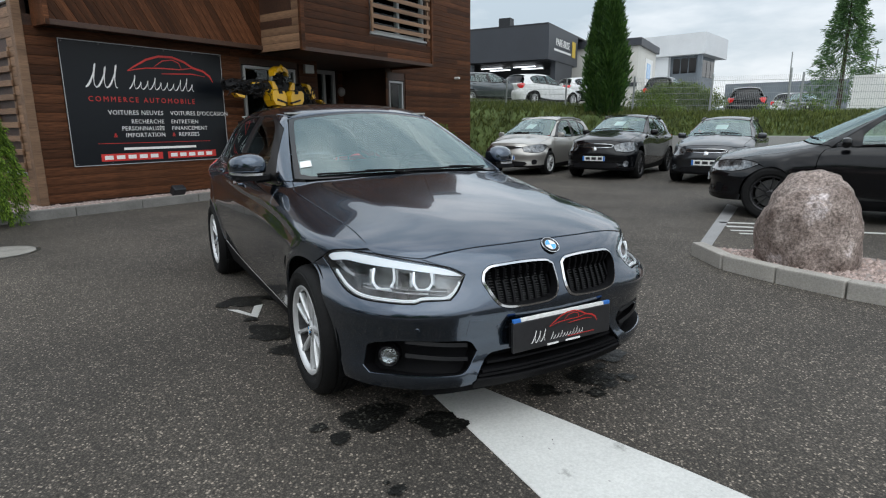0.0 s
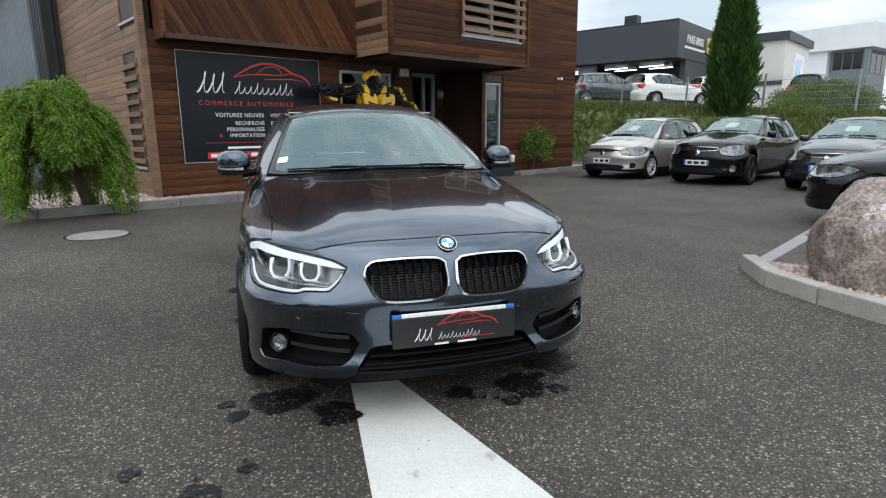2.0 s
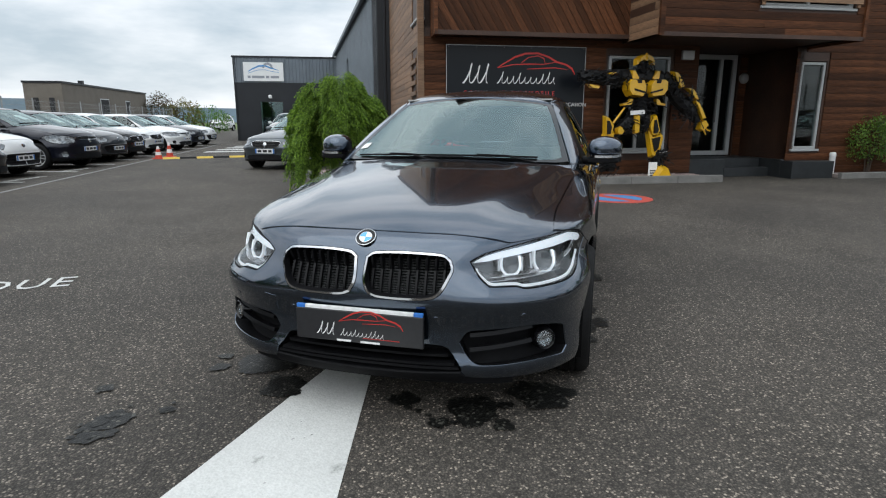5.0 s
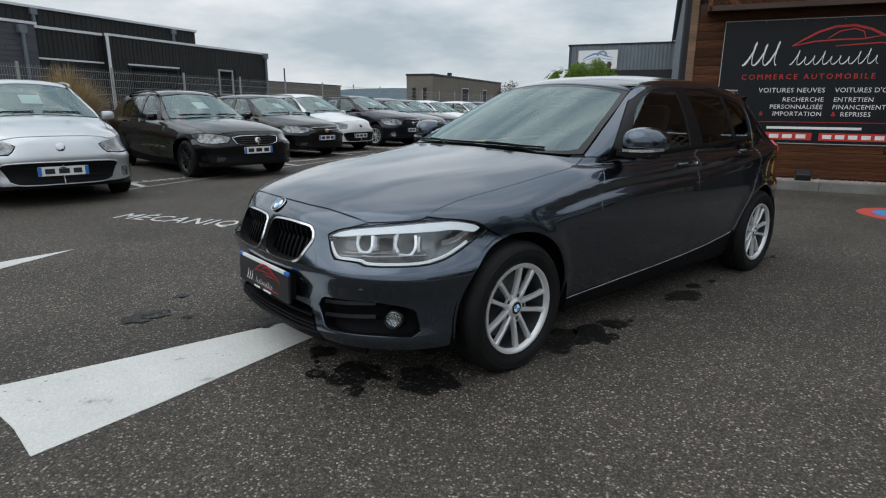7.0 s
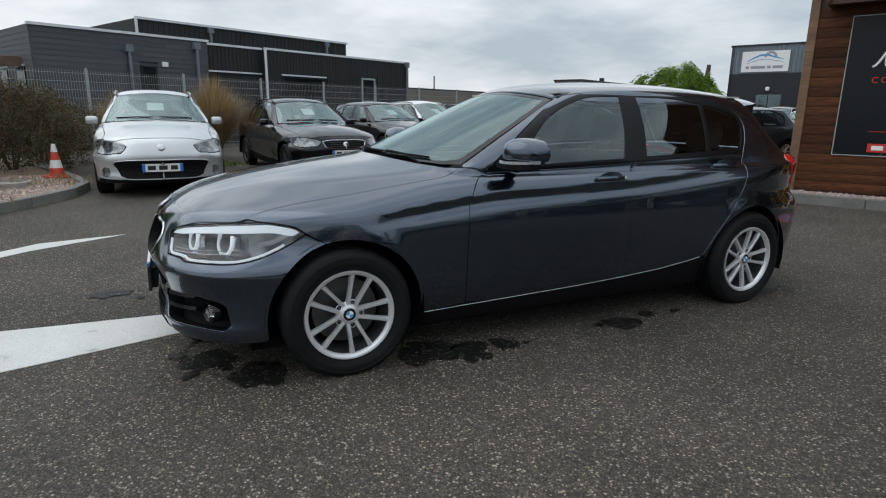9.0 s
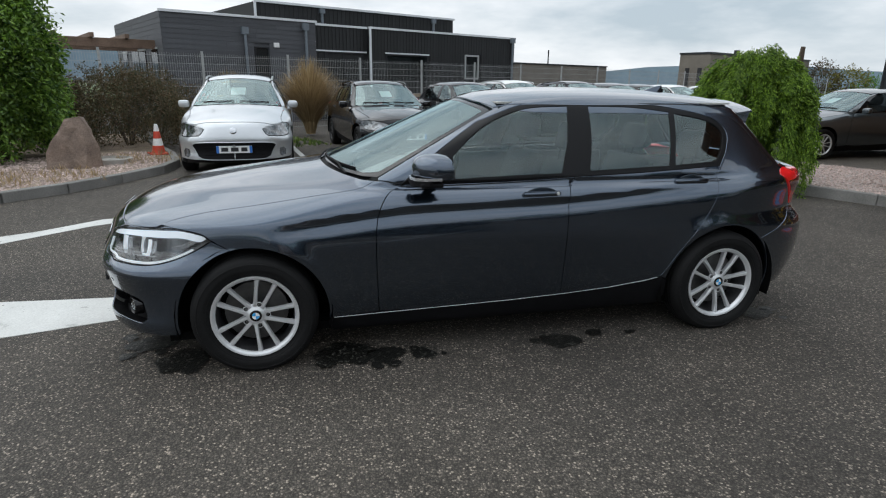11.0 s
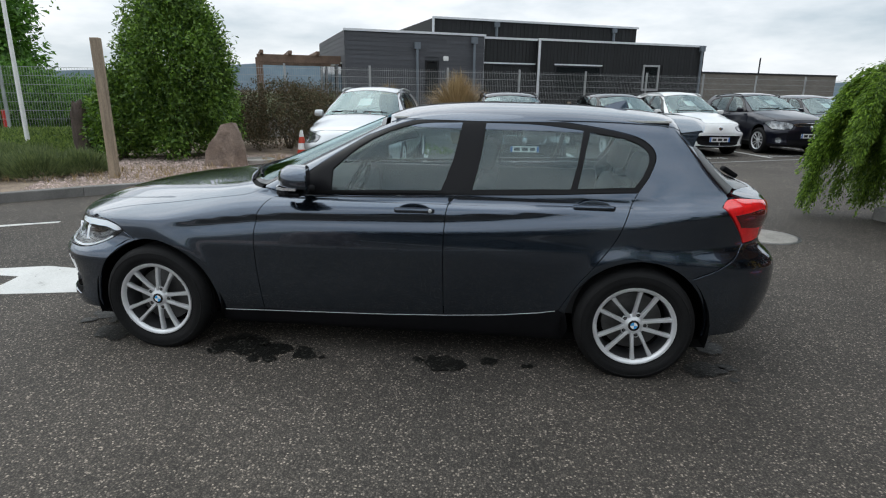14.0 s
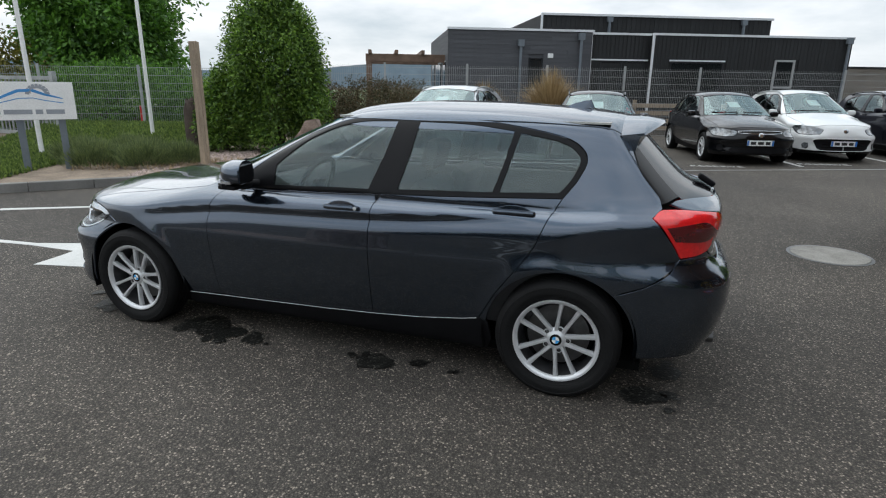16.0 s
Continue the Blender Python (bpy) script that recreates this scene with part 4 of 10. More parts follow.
# timber louvres over the windows
for m, x0, x1, z0, z1 in ((pose(0, -1.62, 0), 5.36, 7.40, 3.25, 4.36), (pose(-0.53, 9.0, 0, 0, 0, -90), 7.80, 8.66, 0.66, 2.45)):
    z = z0
    while z < z1:
        part("louvre", slab(x0, x1, -0.012, 0.014, z, z + 0.085, 0.003), M_WOOD_PALE, shop, "", False, m)
        z += 0.205
    for x in (x0 + 0.02, x1 - 0.08):
        part("louvre_post", slab(x, x + 0.06, 0.015, 0.05, z0 - 0.06, z1, 0.003), M_WOOD_PALE, shop, "", False, m)

# entrance door and its steps
door = thing("door_1", YARD @ pose(0, 1.24, 0.40), "grey aluminium glazed entrance door, closed", "door", kind="structure")
for a, b, c, d in ((5.79, 7.05, 2.16, 2.26), (5.79, 5.89, 0.0, 2.16), (6.95, 7.05, 0.0, 2.16), (5.89, 6.95, 0.0, 0.10), (6.62, 6.70, 0.10, 2.16)):
    part("door_frame", slab(a, b, -0.05, 0.06, c, d, 0.008), M_FRAME, door)
for a, b in ((5.89, 6.62), (6.70, 6.95)):
    o = part("pane", slab(a, b, 0.0, 0.012, 0.10, 2.16), M_SHOP_GLASS, door)
    o.visible_shadow = False
part("door_handle", slab(6.55, 6.59, -0.10, -0.06, 0.75, 1.35, 0.01), M_STEEL, door)
# added dark slab for the unlit hall behind the door
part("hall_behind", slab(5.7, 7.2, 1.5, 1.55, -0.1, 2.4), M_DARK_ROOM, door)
M_LAMP_OFF = Mat("wall_lamp_shell", (0.42, 0.42, 0.42), rough=0.35, metal=0.3, vary=0.1).m
bm = bmesh.new()
lathe(bm, [(0, -0.10), (0.05, -0.095), (0.10, -0.06), (0.12, -0.02), (0.12, 0.0)], 24, "y")
solid("wall_lamp", bm, M_LAMP_OFF, "round grey bulkhead wall lamp", "lamp", YARD @ pose(7.25, 1.20, 2.15), smooth=True)
steps = thing("entrance_steps", YARD, "dark granite entrance steps", "steps", kind="structure")
for k, (x0, x1, y0, y1, z1) in enumerate(((5.25, 6.15, 0.05, 1.22, 0.38), (6.155, 7.245, 0.05, 0.36, 0.19), (6.155, 7.245, 0.365, 1.22, 0.38), (7.25, 8.25, -0.62, -0.28, 0.36), (7.25, 7.328, -0.28, 1.22, 0.38))):
    part("step", slab(x0, x1, y0, y1, 0, z1, 0.008), M_STONE_DARK, steps)
# small camera and mail box
bm = bmesh.new()
lathe(bm, [(0, -0.16), (0.035, -0.16), (0.04, -0.04), (0.03, 0.0)], 16, "y")
solid("security_camera", bm, M_WHITE, "small white security camera on the wall", "camera", YARD @ pose(10.45, -0.29, 2.60), smooth=True)
solid("outdoor_unit", slab(4.86, 5.12, -0.10, -0.02, 2.40, 2.58, 0.01), M_LAMP_OFF, "small grey box under the overhang", "box", YARD)

# gravel beds, kerbs
def kerb_run(name, pts, mat, label, width=0.10, height=0.13, piece=1.0, close=False):
    k = thing(name, pose(0, 0, 0), label, "kerb", kind="structure")
    pts = [Vector((*p, 0)) for p in pts]
    for a, b in zip(pts, pts[1:]):
        d = b - a
        n = max(1, round(d.length / piece))
        ang = math.degrees(math.atan2(d.y, d.x))
        for i in range(n):
            ln = d.length / n
            p = a + d * (i / n)
            part("kerb_stone", slab(0.003, ln - 0.003, -width / 2, width / 2, -0.05, height, 0.012), mat, k, "", False, pose(p.x, p.y, 0, 0, 0, ang))
    return k


def Y(a, b):
    v = YARD @ Vector((a, b, 0))
    return (v.x, v.y)


kerb_run("kerb_shop", [Y(-2.85, 2.3), Y(-2.35, -0.78), Y(5.42, -0.92)], M_KERB_DARK, "weathered concrete kerb round the shop bed", 0.10, 0.14)
kerb_run("kerb_entrance", [Y(8.3, -0.75), Y(12.3, -0.60)], M_KERB_DARK, "weathered concrete kerb beside the entrance", 0.10, 0.12)


def gravel(name, loop, n, mat, label, size=0.018, z=0.09, seed=1):
    """A bed of loose stones over a thin base."""
    rng = random.Random(seed)
    lp = np.array(loop)
    verts, faces = [], []
    lo, hi = lp.min(0), lp.max(0)
    while len(faces) < n * 5:
        p = np.array([[rng.uniform(lo[0], hi[0]), rng.uniform(lo[1], hi[1])]])
        if not within(p, lp)[0]:
            continue
        s = size * rng.uniform(0.5, 1.5)
        k = len(verts)
        a = rng.uniform(0, 6.28)
        x, y = p[0]
        for q in range(4):
            verts.append((x + s * math.cos(a + q * 1.57) * rng.uniform(0.7, 1.3), y + s * math.sin(a + q * 1.57) * rng.uniform(0.7, 1.3), z - 0.004))
        verts.append((x + rng.uniform(-0.3, 0.3) * s, y + rng.uniform(-0.3, 0.3) * s, z + s * rng.uniform(0.4, 0.9)))
        faces += [(k + q, k + (q + 1) % 4, k + 4) for q in range(4)] + [(k, k + 1, k + 2, k + 3)]
    ob = new(name, mesh_from(verts, faces, mat, False, None, name))
    return tagged(ob, label, "gravel", "", "stuff")


M_STONES = Mat("pale_pink_stones", (0.40, 0.325, 0.295), rough=0.9, vary=0.25, scale=9, fine=150, fine_vary=0.2)
_gi = M_STONES.node("ShaderNodeNewGeometry")
M_STONES.link(M_STONES.mix("MULTIPLY", M_STONES.color, M_STONES.ramp(_gi.outputs["Random Per Island"], ((0, (0.6, 0.58, 0.56)), (1, (1.35, 1.3, 1.3))))), M_STONES.b.inputs["Base Color"])
M_STONES = M_STONES.m
bed = [Y(-2.85, 2.3), Y(-2.3, -0.74), Y(5.35, -0.88), Y(5.3, 0.0), Y(-0.5, 0.0), Y(-0.5, 2.3)]
sheet("gravel_base", [bed], 0.09, M_GRAVEL_PINK, "pink gravel bed along the shop wall", "ground", "structure", 0.08)
gravel("loose_gravel", bed, 5200, M_STONES, "loose pale pink gravel along the shop wall", 0.020, 0.09, 3)
bed2 = [Y(8.3, -0.70), Y(12.3, -0.55), Y(12.3, 0.3), Y(8.3, 0.0)]
sheet("gravel_base_entrance", [bed2], 0.08, M_GRAVEL_PINK, "pink gravel bed beside the entrance", "ground", "structure", 0.07)

# white bollard
bm = bmesh.new()
lathe(bm, [(0.06, 0.0), (0.06, 0.36), (0.065, 0.37), (0.065, 0.42), (0.05, 0.45), (0, 0.455)], 20)
solid("bollard_light", bm, M_WHITE, "short white bollard light beside the entrance", "bollard", yard(8.35, -0.45, 0.08), smooth=True)

# ---- the big dark sign ----
sign = thing("shop_sign", YARD @ pose(0, -0.045, 0.66), "large black sign with white and red lettering", "sign")
M_SIGN = Mat("sign_face", (0.006, 0.008, 0.011), rough=0.32, spec=0.25, vary=0.15, scale=0.8).m
part("sign_board", slab(0.0, 2.80, 0.0, 0.022, 0.0, 1.94, 0.002), M_SIGN, sign)
for a, b, c, d in ((0, 2.8, 1.928, 1.94), (0, 2.8, 0, 0.012), (0, 0.012, 0.012, 1.928), (2.788, 2.8, 0.012, 1.928)):
    part("sign_edge", slab(a, b, -0.003, 0.0, c, d), M_FRAME, sign)
FACE = pose(0, -0.003, 0, 90, 0, 0)
for text, x, y, h, mat, al, sp in (("COMMERCE AUTOMOBILE", 0.33, 1.055, 0.118, M_RED, "LEFT", 1.42), ("VOITURES NEUVES", 1.55, 0.845, 0.105, M_WHITE, "RIGHT", 1.08), ("VOITURES D'OCCASION", 1.68, 0.845, 0.105, M_WHITE, "LEFT", 1.02), ("RECHERCHE", 1.55, 0.70, 0.098, M_WHITE, "RIGHT", 1.08), ("PERSONNALIS\u00c9E", 1.55, 0.585, 0.098, M_WHITE, "RIGHT", 1.05), ("IMPORTATION", 1.55, 0.475, 0.098, M_WHITE, "RIGHT", 1.08), ("ENTRETIEN", 1.68, 0.70, 0.098, M_WHITE, "LEFT", 1.08), ("FINANCEMENT", 1.68, 0.585, 0.098, M_WHITE, "LEFT", 1.08), ("REPRISES", 1.80, 0.475, 0.098, M_WHITE, "LEFT", 1.08), ("&", 0.66, 0.475, 0.098, M_RED, "LEFT", 1.0), ("&", 1.68, 0.475, 0.098, M_RED, "LEFT", 1.0)):
    lettering("lettering", text, h, FACE @ pose(x, y, 0), mat, sign, 0.0008, al, sp)
part("rule", slab(0.40, 2.42, -0.003, -0.0005, 0.345, 0.352), M_RED, sign)
part("print_bar", slab(0.80, 2.12, -0.003, -0.0005, 0.235, 0.275), M_WHITE, sign)
for x0, x1 in ((0.42, 1.46), (1.56, 2.52)):
    b = part("red_field", slab(x0, x1, -0.003, -0.0005, 0.06, 0.18), M_RED, sign)
    for k in range(5):
        w = (x1 - x0 - 0.08) / 5
        part("print_bar", slab(x0 + 0.05 + k * w, x0 + 0.03 + (k + 0.82) * w, -0.0045, -0.003, 0.088, 0.152), M_WHITE, sign)
for x in np.linspace(0.05, 2.75, 6):
    for z in (0.035, 1.905):
        part("sign_screw", slab(x - 0.008, x + 0.008, -0.006, 0.0, z - 0.008, z + 0.008, 0.003), M_STEEL, sign)

# ---- neighbouring halls, fences, banks ----
M_SHEET_GREY = Mat("grey_ribbed_sheet", (0.15, 0.175, 0.20), rough=0.45, metal=0.2, vary=0.12, scale=1.0, fine=20, fine_vary=0.06).m
M_SHEET_DARK = Mat("anthracite_ribbed_sheet", (0.016, 0.018, 0.022), rough=0.45, metal=0.2, vary=0.15, scale=1.0, fine=20, fine_vary=0.06).m
M_BLACK_BOARD = Mat("black_stained_board", (0.012, 0.013, 0.014), rough=0.75, vary=0.35, scale=3, fine=25, fine_vary=0.3, stretch=(6, 6, 0.4), per_piece=0.2).m
M_GREY_BOARD = Mat("grey_painted_board", (0.072, 0.075, 0.084), rough=0.7, vary=0.15, scale=2, fine=30, fine_vary=0.15, stretch=(0.4, 6, 6), per_piece=0.12).m
M_RENDER = Mat("pale_render_wall", (0.62, 0.61, 0.57), rough=0.85, vary=0.08, scale=0.6, fine=20, fine_vary=0.06).m
M_WHITE_SHEET = Mat("white_ribbed_sheet", (0.66, 0.68, 0.70), rough=0.5, vary=0.06, scale=0.6).m
M_CONCRETE = Mat("grey_concrete", (0.36, 0.36, 0.35), rough=0.85, vary=0.15, scale=1.2, fine=40, fine_vary=0.1).m
M_TAUPE = Mat("weathered_grey_brown_board", (0.17, 0.15, 0.125), rough=0.85, vary=0.15, scale=1, fine=20, fine_vary=0.12).m
M_GALV = Mat("galvanised_wire", (0.33, 0.35, 0.35), rough=0.5, metal=0.6, vary=0.15, scale=5).m
M_FENCE_DARK = Mat("anthracite_fence_wire", (0.36, 0.37, 0.37), rough=0.5, metal=0.3, vary=0.15, scale=5).m


def ribbed(x0, x1, z0, z1, pitch=0.25, depth=0.035):
    """A sheet wall with upright trapezoid ribs, facing -y."""
    verts, faces = [], []
    xs, x = [], x0
    while x < x1:
        for f, d in ((0.0, 0.0), (0.62, 0.0), (0.72, -depth), (0.90, -depth)):
            if x + f * pitch <= x1:
                xs.append((x + f * pitch, d))
        x += pitch
    xs.append((x1, 0.0))
    for x, d in xs:
        verts += [(x, d, z0), (x, d, z1)]
    for k in range(len(xs) - 1):
        faces.append((2 * k, 2 * k + 2, 2 * k + 3, 2 * k + 1))
    n = len(verts)
    verts += [(x0, 0.12, z0), (x0, 0.12, z1), (x1, 0.12, z0), (x1, 0.12, z1)]
    faces += [(n, n + 1, n + 3, n + 2), (0, 1, n + 1, n), (n - 2, n + 2, n + 3, n - 1)]
    return verts, faces


def ribbed_part(name, parent, m, x0, x1, z0, z1, mat, pitch=0.25, depth=0.035):
    v, f = ribbed(x0, x1, z0, z1, pitch, depth)
    return part(name, mesh_from(v, f, mat, False, None, name), mat, parent, "", False, m)


def mesh_fence(name, m, length, height, mat, label, post=2.5, wires=0.052, rows=0.2, z0=0.05):
    """Welded mesh panels between posts, along +x."""
    f = thing(name, m, label, "fence", kind="structure")
    n = max(1, round(length / post))
    w = length / n
    for i in range(n + 1):
        part("fence_post", slab(i * w - 0.03, i * w + 0.03, -0.02, 0.02, 0, height + 0.06, 0.004), mat, f)
    verts, faces = [], []
    step = wires
    x = 0.04
    r = 0.0035
    while x < w - 0.03:
        k = len(verts)
        verts += [(x - r, 0, z0), (x + r, 0, z0), (x + r, 0, height), (x - r, 0, height)]
        faces.append((k, k + 1, k + 2, k + 3))
        x += step
    z = z0
    while z < height:
        k = len(verts)
        verts += [(0.03, -0.004, z - 0.005), (w - 0.03, -0.004, z - 0.005), (w - 0.03, -0.004, z + 0.005), (0.03, -0.004, z + 0.005)]
        faces.append((k, k + 1, k + 2, k + 3))
        z += rows
    me = mesh_from(verts, faces, mat, False, None, "fence_panel")
    for i in range(n):
        part("fence_panel", me, mat, f, "", False, pose(i * w, 0, 0))
    return f


# grey hall behind the shop
hall = thing("grey_hall", YARD, "grey ribbed-sheet workshop hall with a dark corner", "building", kind="structure")
away = math.degrees(math.atan2(26 - 6.2, -2.0 + 0.85))
HALL = pose(-2.0, 26.0, 0, 0, 0, away + 180)
ln = math.hypot(1.15, 19.8)
ribbed_part("wall", hall, HALL, 0.0, 8.2, 0.0, 5.0, M_SHEET_GREY)
ribbed_part("wall", hall, HALL, 9.4, ln - 1.0, 0.0, 5.0, M_SHEET_GREY)
ribbed_part("wall", hall, HALL, 8.2, 9.4, 4.0, 5.0, M_SHEET_GREY)
# open doorway: a near-black sheet carries the darkness inside
part("doorway", slab(8.2, 9.4, 0.10, 0.16, 0.0, 4.0), M_VOID, hall, "", False, HALL)
ribbed_part("corner_cladding", hall, HALL, ln - 1.0, ln, 0.0, 5.0, M_SHEET_DARK)
ribbed_part("front_wall", hall, pose(-0.85, 6.2, 0), 0.0, 12.0, 0.0, 5.0, M_SHEET_DARK)
part("roof", slab(-0.15, ln + 0.1, -0.12, 13.0, 5.0, 5.18), M_SHEET_DARK, hall, "", False, HALL)
part("gutter", slab(-0.15, ln + 0.1, -0.22, -0.12, 4.95, 5.12, 0.02), M_SHEET_GREY, hall, "", False, HALL)

# garage building across the end of the yard
M_LOGO_BLUE = Mat("logo_blue", (0.05, 0.25, 0.55), rough=0.5, vary=0.05).m
M_LOGO_GREY = Mat("logo_grey", (0.28, 0.30, 0.33), rough=0.5, vary=0.05).m
garage = thing("garage_building", YARD @ pose(0, 26.0, 0), "grey and black sheet-clad garage with a white sign", "building", kind="structure")
ribbed_part("upper_wall", garage, pose(0, 0, 0), -8.0, -1.9, 3.42, 4.85, M_SHEET_GREY, 0.2)
part("lower_wall", slab(-8.0, -6.6, 0, 0.2, 0, 3.42), M_SHEET_DARK, garage)
part("lower_wall", slab(-5.3, -4.4, 0, 0.2, 0, 3.42), M_SHEET_DARK, garage)
part("lintel", slab(-6.6, -5.3, 0, 0.2, 2.3, 3.42), M_SHEET_DARK, garage)
part("lintel", slab(-4.4, -1.9, 0, 0.2, 2.7, 3.42), M_SHEET_DARK, garage)
part("gate_panel", slab(-4.4, -1.9, 0.35, 0.45, 0, 2.7), M_VOID, garage)
for x0, x1 in ((-6.6, -6.0), (-5.95, -5.3)):
    part("glass_door", slab(x0, x1, 0.12, 0.16, 0.0, 2.3), M_TINTED, garage)
# added dark slab for the unlit space behind the glass doors
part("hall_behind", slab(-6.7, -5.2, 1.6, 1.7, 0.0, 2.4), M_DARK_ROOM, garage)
part("flank", slab(-8.05, -7.9, 0.0, 14, 0, 4.85), M_SHEET_DARK, garage)
part("roof", slab(-8.1, -1.8, -0.05, 14, 4.85, 4.95), M_SHEET_DARK, garage)
part("door_lamp", slab(-6.1, -5.9, -0.2, 0.0, 2.5, 2.7, 0.05), M_WHITE, garage)


def gear_logo(parent, m, w):
    """The garage's mark: a blue car line under a grey gear, over plain bars."""
    bm = bmesh.new()
    pts = [(-0.42, -0.02), (-0.3, 0.05), (-0.12, 0.13), (0.05, 0.14), (0.2, 0.08), (0.42, 0.02)]
    tube(bm, [(x * w, y * w, 0) for x, y in pts], [0.008 * w, 0.018 * w, 0.022 * w, 0.022 * w, 0.018 * w, 0.006 * w], 6)
    tube(bm, [(x * w, (y - 0.09) * w * 0.6, 0) for x, y in pts], [0.006 * w] * 6, 6)
    bmesh.ops.scale(bm, vec=(1, 1, 0.1), verts=bm.verts[:])
    part("car_line", bm, M_LOGO_BLUE, parent, "", False, m)
    bm = bmesh.new()
    for k in range(9):
        a = math.pi * (k / 8) * 0.9 + 0.15
        box(bm, -0.02 * w, 0.02 * w, 0.10 * w, 0.15 * w, 0, 0.003, 0, pose(0.12 * w, 0.08 * w, 0, 0, 0, math.degrees(a) - 90))
    tube(bm, [(0.12 * w + 0.10 * w * math.cos(a), 0.08 * w + 0.10 * w * math.sin(a), 0.001) for a in np.linspace(0.1, 3.0, 14)], 0.014 * w, 6)
    bmesh.ops.scale(bm, vec=(1, 1, 0.15), verts=bm.verts[:])
    part("gear", bm, M_LOGO_GREY, parent, "", False, m)
    for x0, x1 in ((-0.44, -0.36), (-0.32, 0.02), (0.06, 0.15), (0.19, 0.42)):
        part("print_bar", slab(x0 * w, x1 * w, -0.20 * w, -0.135 * w, 0, 0.003), M_LOGO_GREY, parent, "", False, m)


gs = thing("garage_sign", YARD @ pose(-6.3, 25.9, 4.04), "white garage sign with a blue car line", "sign")
part("sign_board", slab(-1.15, 1.15, 0, 0.06, -0.54, 0.54), M_WHITE, gs)
gear_logo(gs, pose(0, -0.004, 0.05, 90), 2.1)

# black timber building beyond the left row
blk = thing("black_timber_building", YARD, "low flat-roofed building clad in black and grey timber", "building", kind="structure")


def face(x, y0, y1, z0, z1):
    return pose(x, y0, 0, 0, 0, 90), 0.0, y1 - y0, z0, z1


def upright_boards(parent, m, x0, x1, z0, z1, mat, pitch=0.16, openings=(), seed=1):
    """Upright boards, -y outwards."""
    rng = random.Random(seed)
    x = x0
    while x < x1 - 0.02:
        e = min(x + pitch - 0.012, x1)
        spans, at = [], z0
        for a, b, c, d in openings:
            if a < e - 0.01 and b > x + 0.01:
                spans.append((at, c))
                at = d
        spans.append((at, z1))
        for a, b in spans:
            if b - a > 0.03:
                bm = bmesh.new()
                box(bm, 0, e - x, -0.022 + rng.uniform(-0.004, 0.004), 0, 0, b - a)
                part("board", bm, mat, parent, "", False, m @ pose(x, 0, a))
        x += pitch


WEST = YARD @ pose(-18.3, -4.75, 0, 0, 0, 90)  # x runs along +b, -y looks towards the yard
blkm = YARD.inverted() @ WEST
part("wall", slab(0.0, 5.15, 0.0, 7.0, 0.0, 3.45), M_GREY_BOARD, blk, "", False, blkm @ pose(0, 0.02, 0))
part("wall", slab(5.15, 15.2, 0.25, 7.0, 0.0, 3.40), M_BLACK_BOARD, blk, "", False, blkm @ pose(0, 0.02, 0))
part("wall", slab(7.45, 15.2, 0.0, 7.0, 0.0, 3.40), M_BLACK_BOARD, blk, "", False, blkm @ pose(0, 0.02, 0))
part("upper_block", slab(3.9, 13.4, 2.3, 8.0, 3.3, 4.25), M_BLACK_BOARD, blk, "", False, blkm)
upright_boards(blk, blkm @ pose(0, 2.3, 0), 3.9, 13.4, 3.45, 4.24, M_BLACK_BOARD, 0.19, seed=3)
upright_boards(blk, blkm, 7.47, 15.2, 0.0, 3.38, M_BLACK_BOARD, 0.15, [(8.1, 10.25, 1.45, 2.5), (12.2, 13.05, 1.55, 2.62)], seed=4)
upright_boards(blk, blkm @ pose(0, 0.26, 0), 5.2, 7.45, 0.0, 3.38, M_BLACK_BOARD, 0.15, [(5.6, 7.3, 0.3, 2.5)], seed=5)
clad(blk, blkm, 0.0, 5.15, 0.1, 3.42, M_GREY_BOARD, [(2.85, 3.4, 1.2, 2.55)], 0.15, seed=6)
clad(blk, blkm @ pose(0, 7.0, 0, 0, 0, -90), 0.0, 7.0, 0.1, 3.42, M_GREY_BOARD, [], 0.15, seed=7)
for x0, x1, y, z in ((-0.05, 5.2, -0.06, 3.42), (7.40, 15.25, -0.06, 3.37), (5.15, 7.45, 0.2, 3.37)):
    part("roof_edge", slab(x0, x1, y, y + 0.12, z, z + 0.075), M_WHITE_SHEET, blk, "", False, blkm)
part("roof_edge", slab(3.85, 13.45, 2.22, 2.32, 4.22, 4.30), M_WHITE_SHEET, blk, "", False, blkm)
for x, y, z0, z1 in ((5.18, 0.14, 0.0, 3.40), (7.43, -0.05, 0.0, 3.37), (3.88, 2.22, 3.45, 4.25)):
    part("corner_strip", slab(x - 0.04, x + 0.04, y, y + 0.05, z0, z1), M_WHITE_SHEET, blk, "", False, blkm)
for x, y, z1 in ((4.72, -0.13, 3.15), (2.55, -0.10, 2.9), (15.0, -0.12, 3.2)):
    bm = bmesh.new()
    tube(bm, [(x, y, 0), (x, y, z1)], 0.05, 8)
    box(bm, x - 0.11, x + 0.11, y - 0.06, y + 0.08, z1, z1 + 0.22)
    part("downpipe", bm, M_SHEET_GREY, blk, "", False, blkm)
for x in (6.6, 12.2):
    bm = bmesh.new()
    tube(bm, [(x, 2.24, 3.6), (x, 2.24, 4.02)], 0.06, 8)
    box(bm, x - 0.11, x + 0.11, 2.16, 2.32, 4.02, 4.2)
    part("roof_vent", bm, M_SHEET_GREY, blk, "", False, blkm)
part("wall_lamp", slab(3.55, 3.75, -0.06, 0.0, 2.52, 2.68, 0.02), M_WHITE, blk, "", False, blkm)
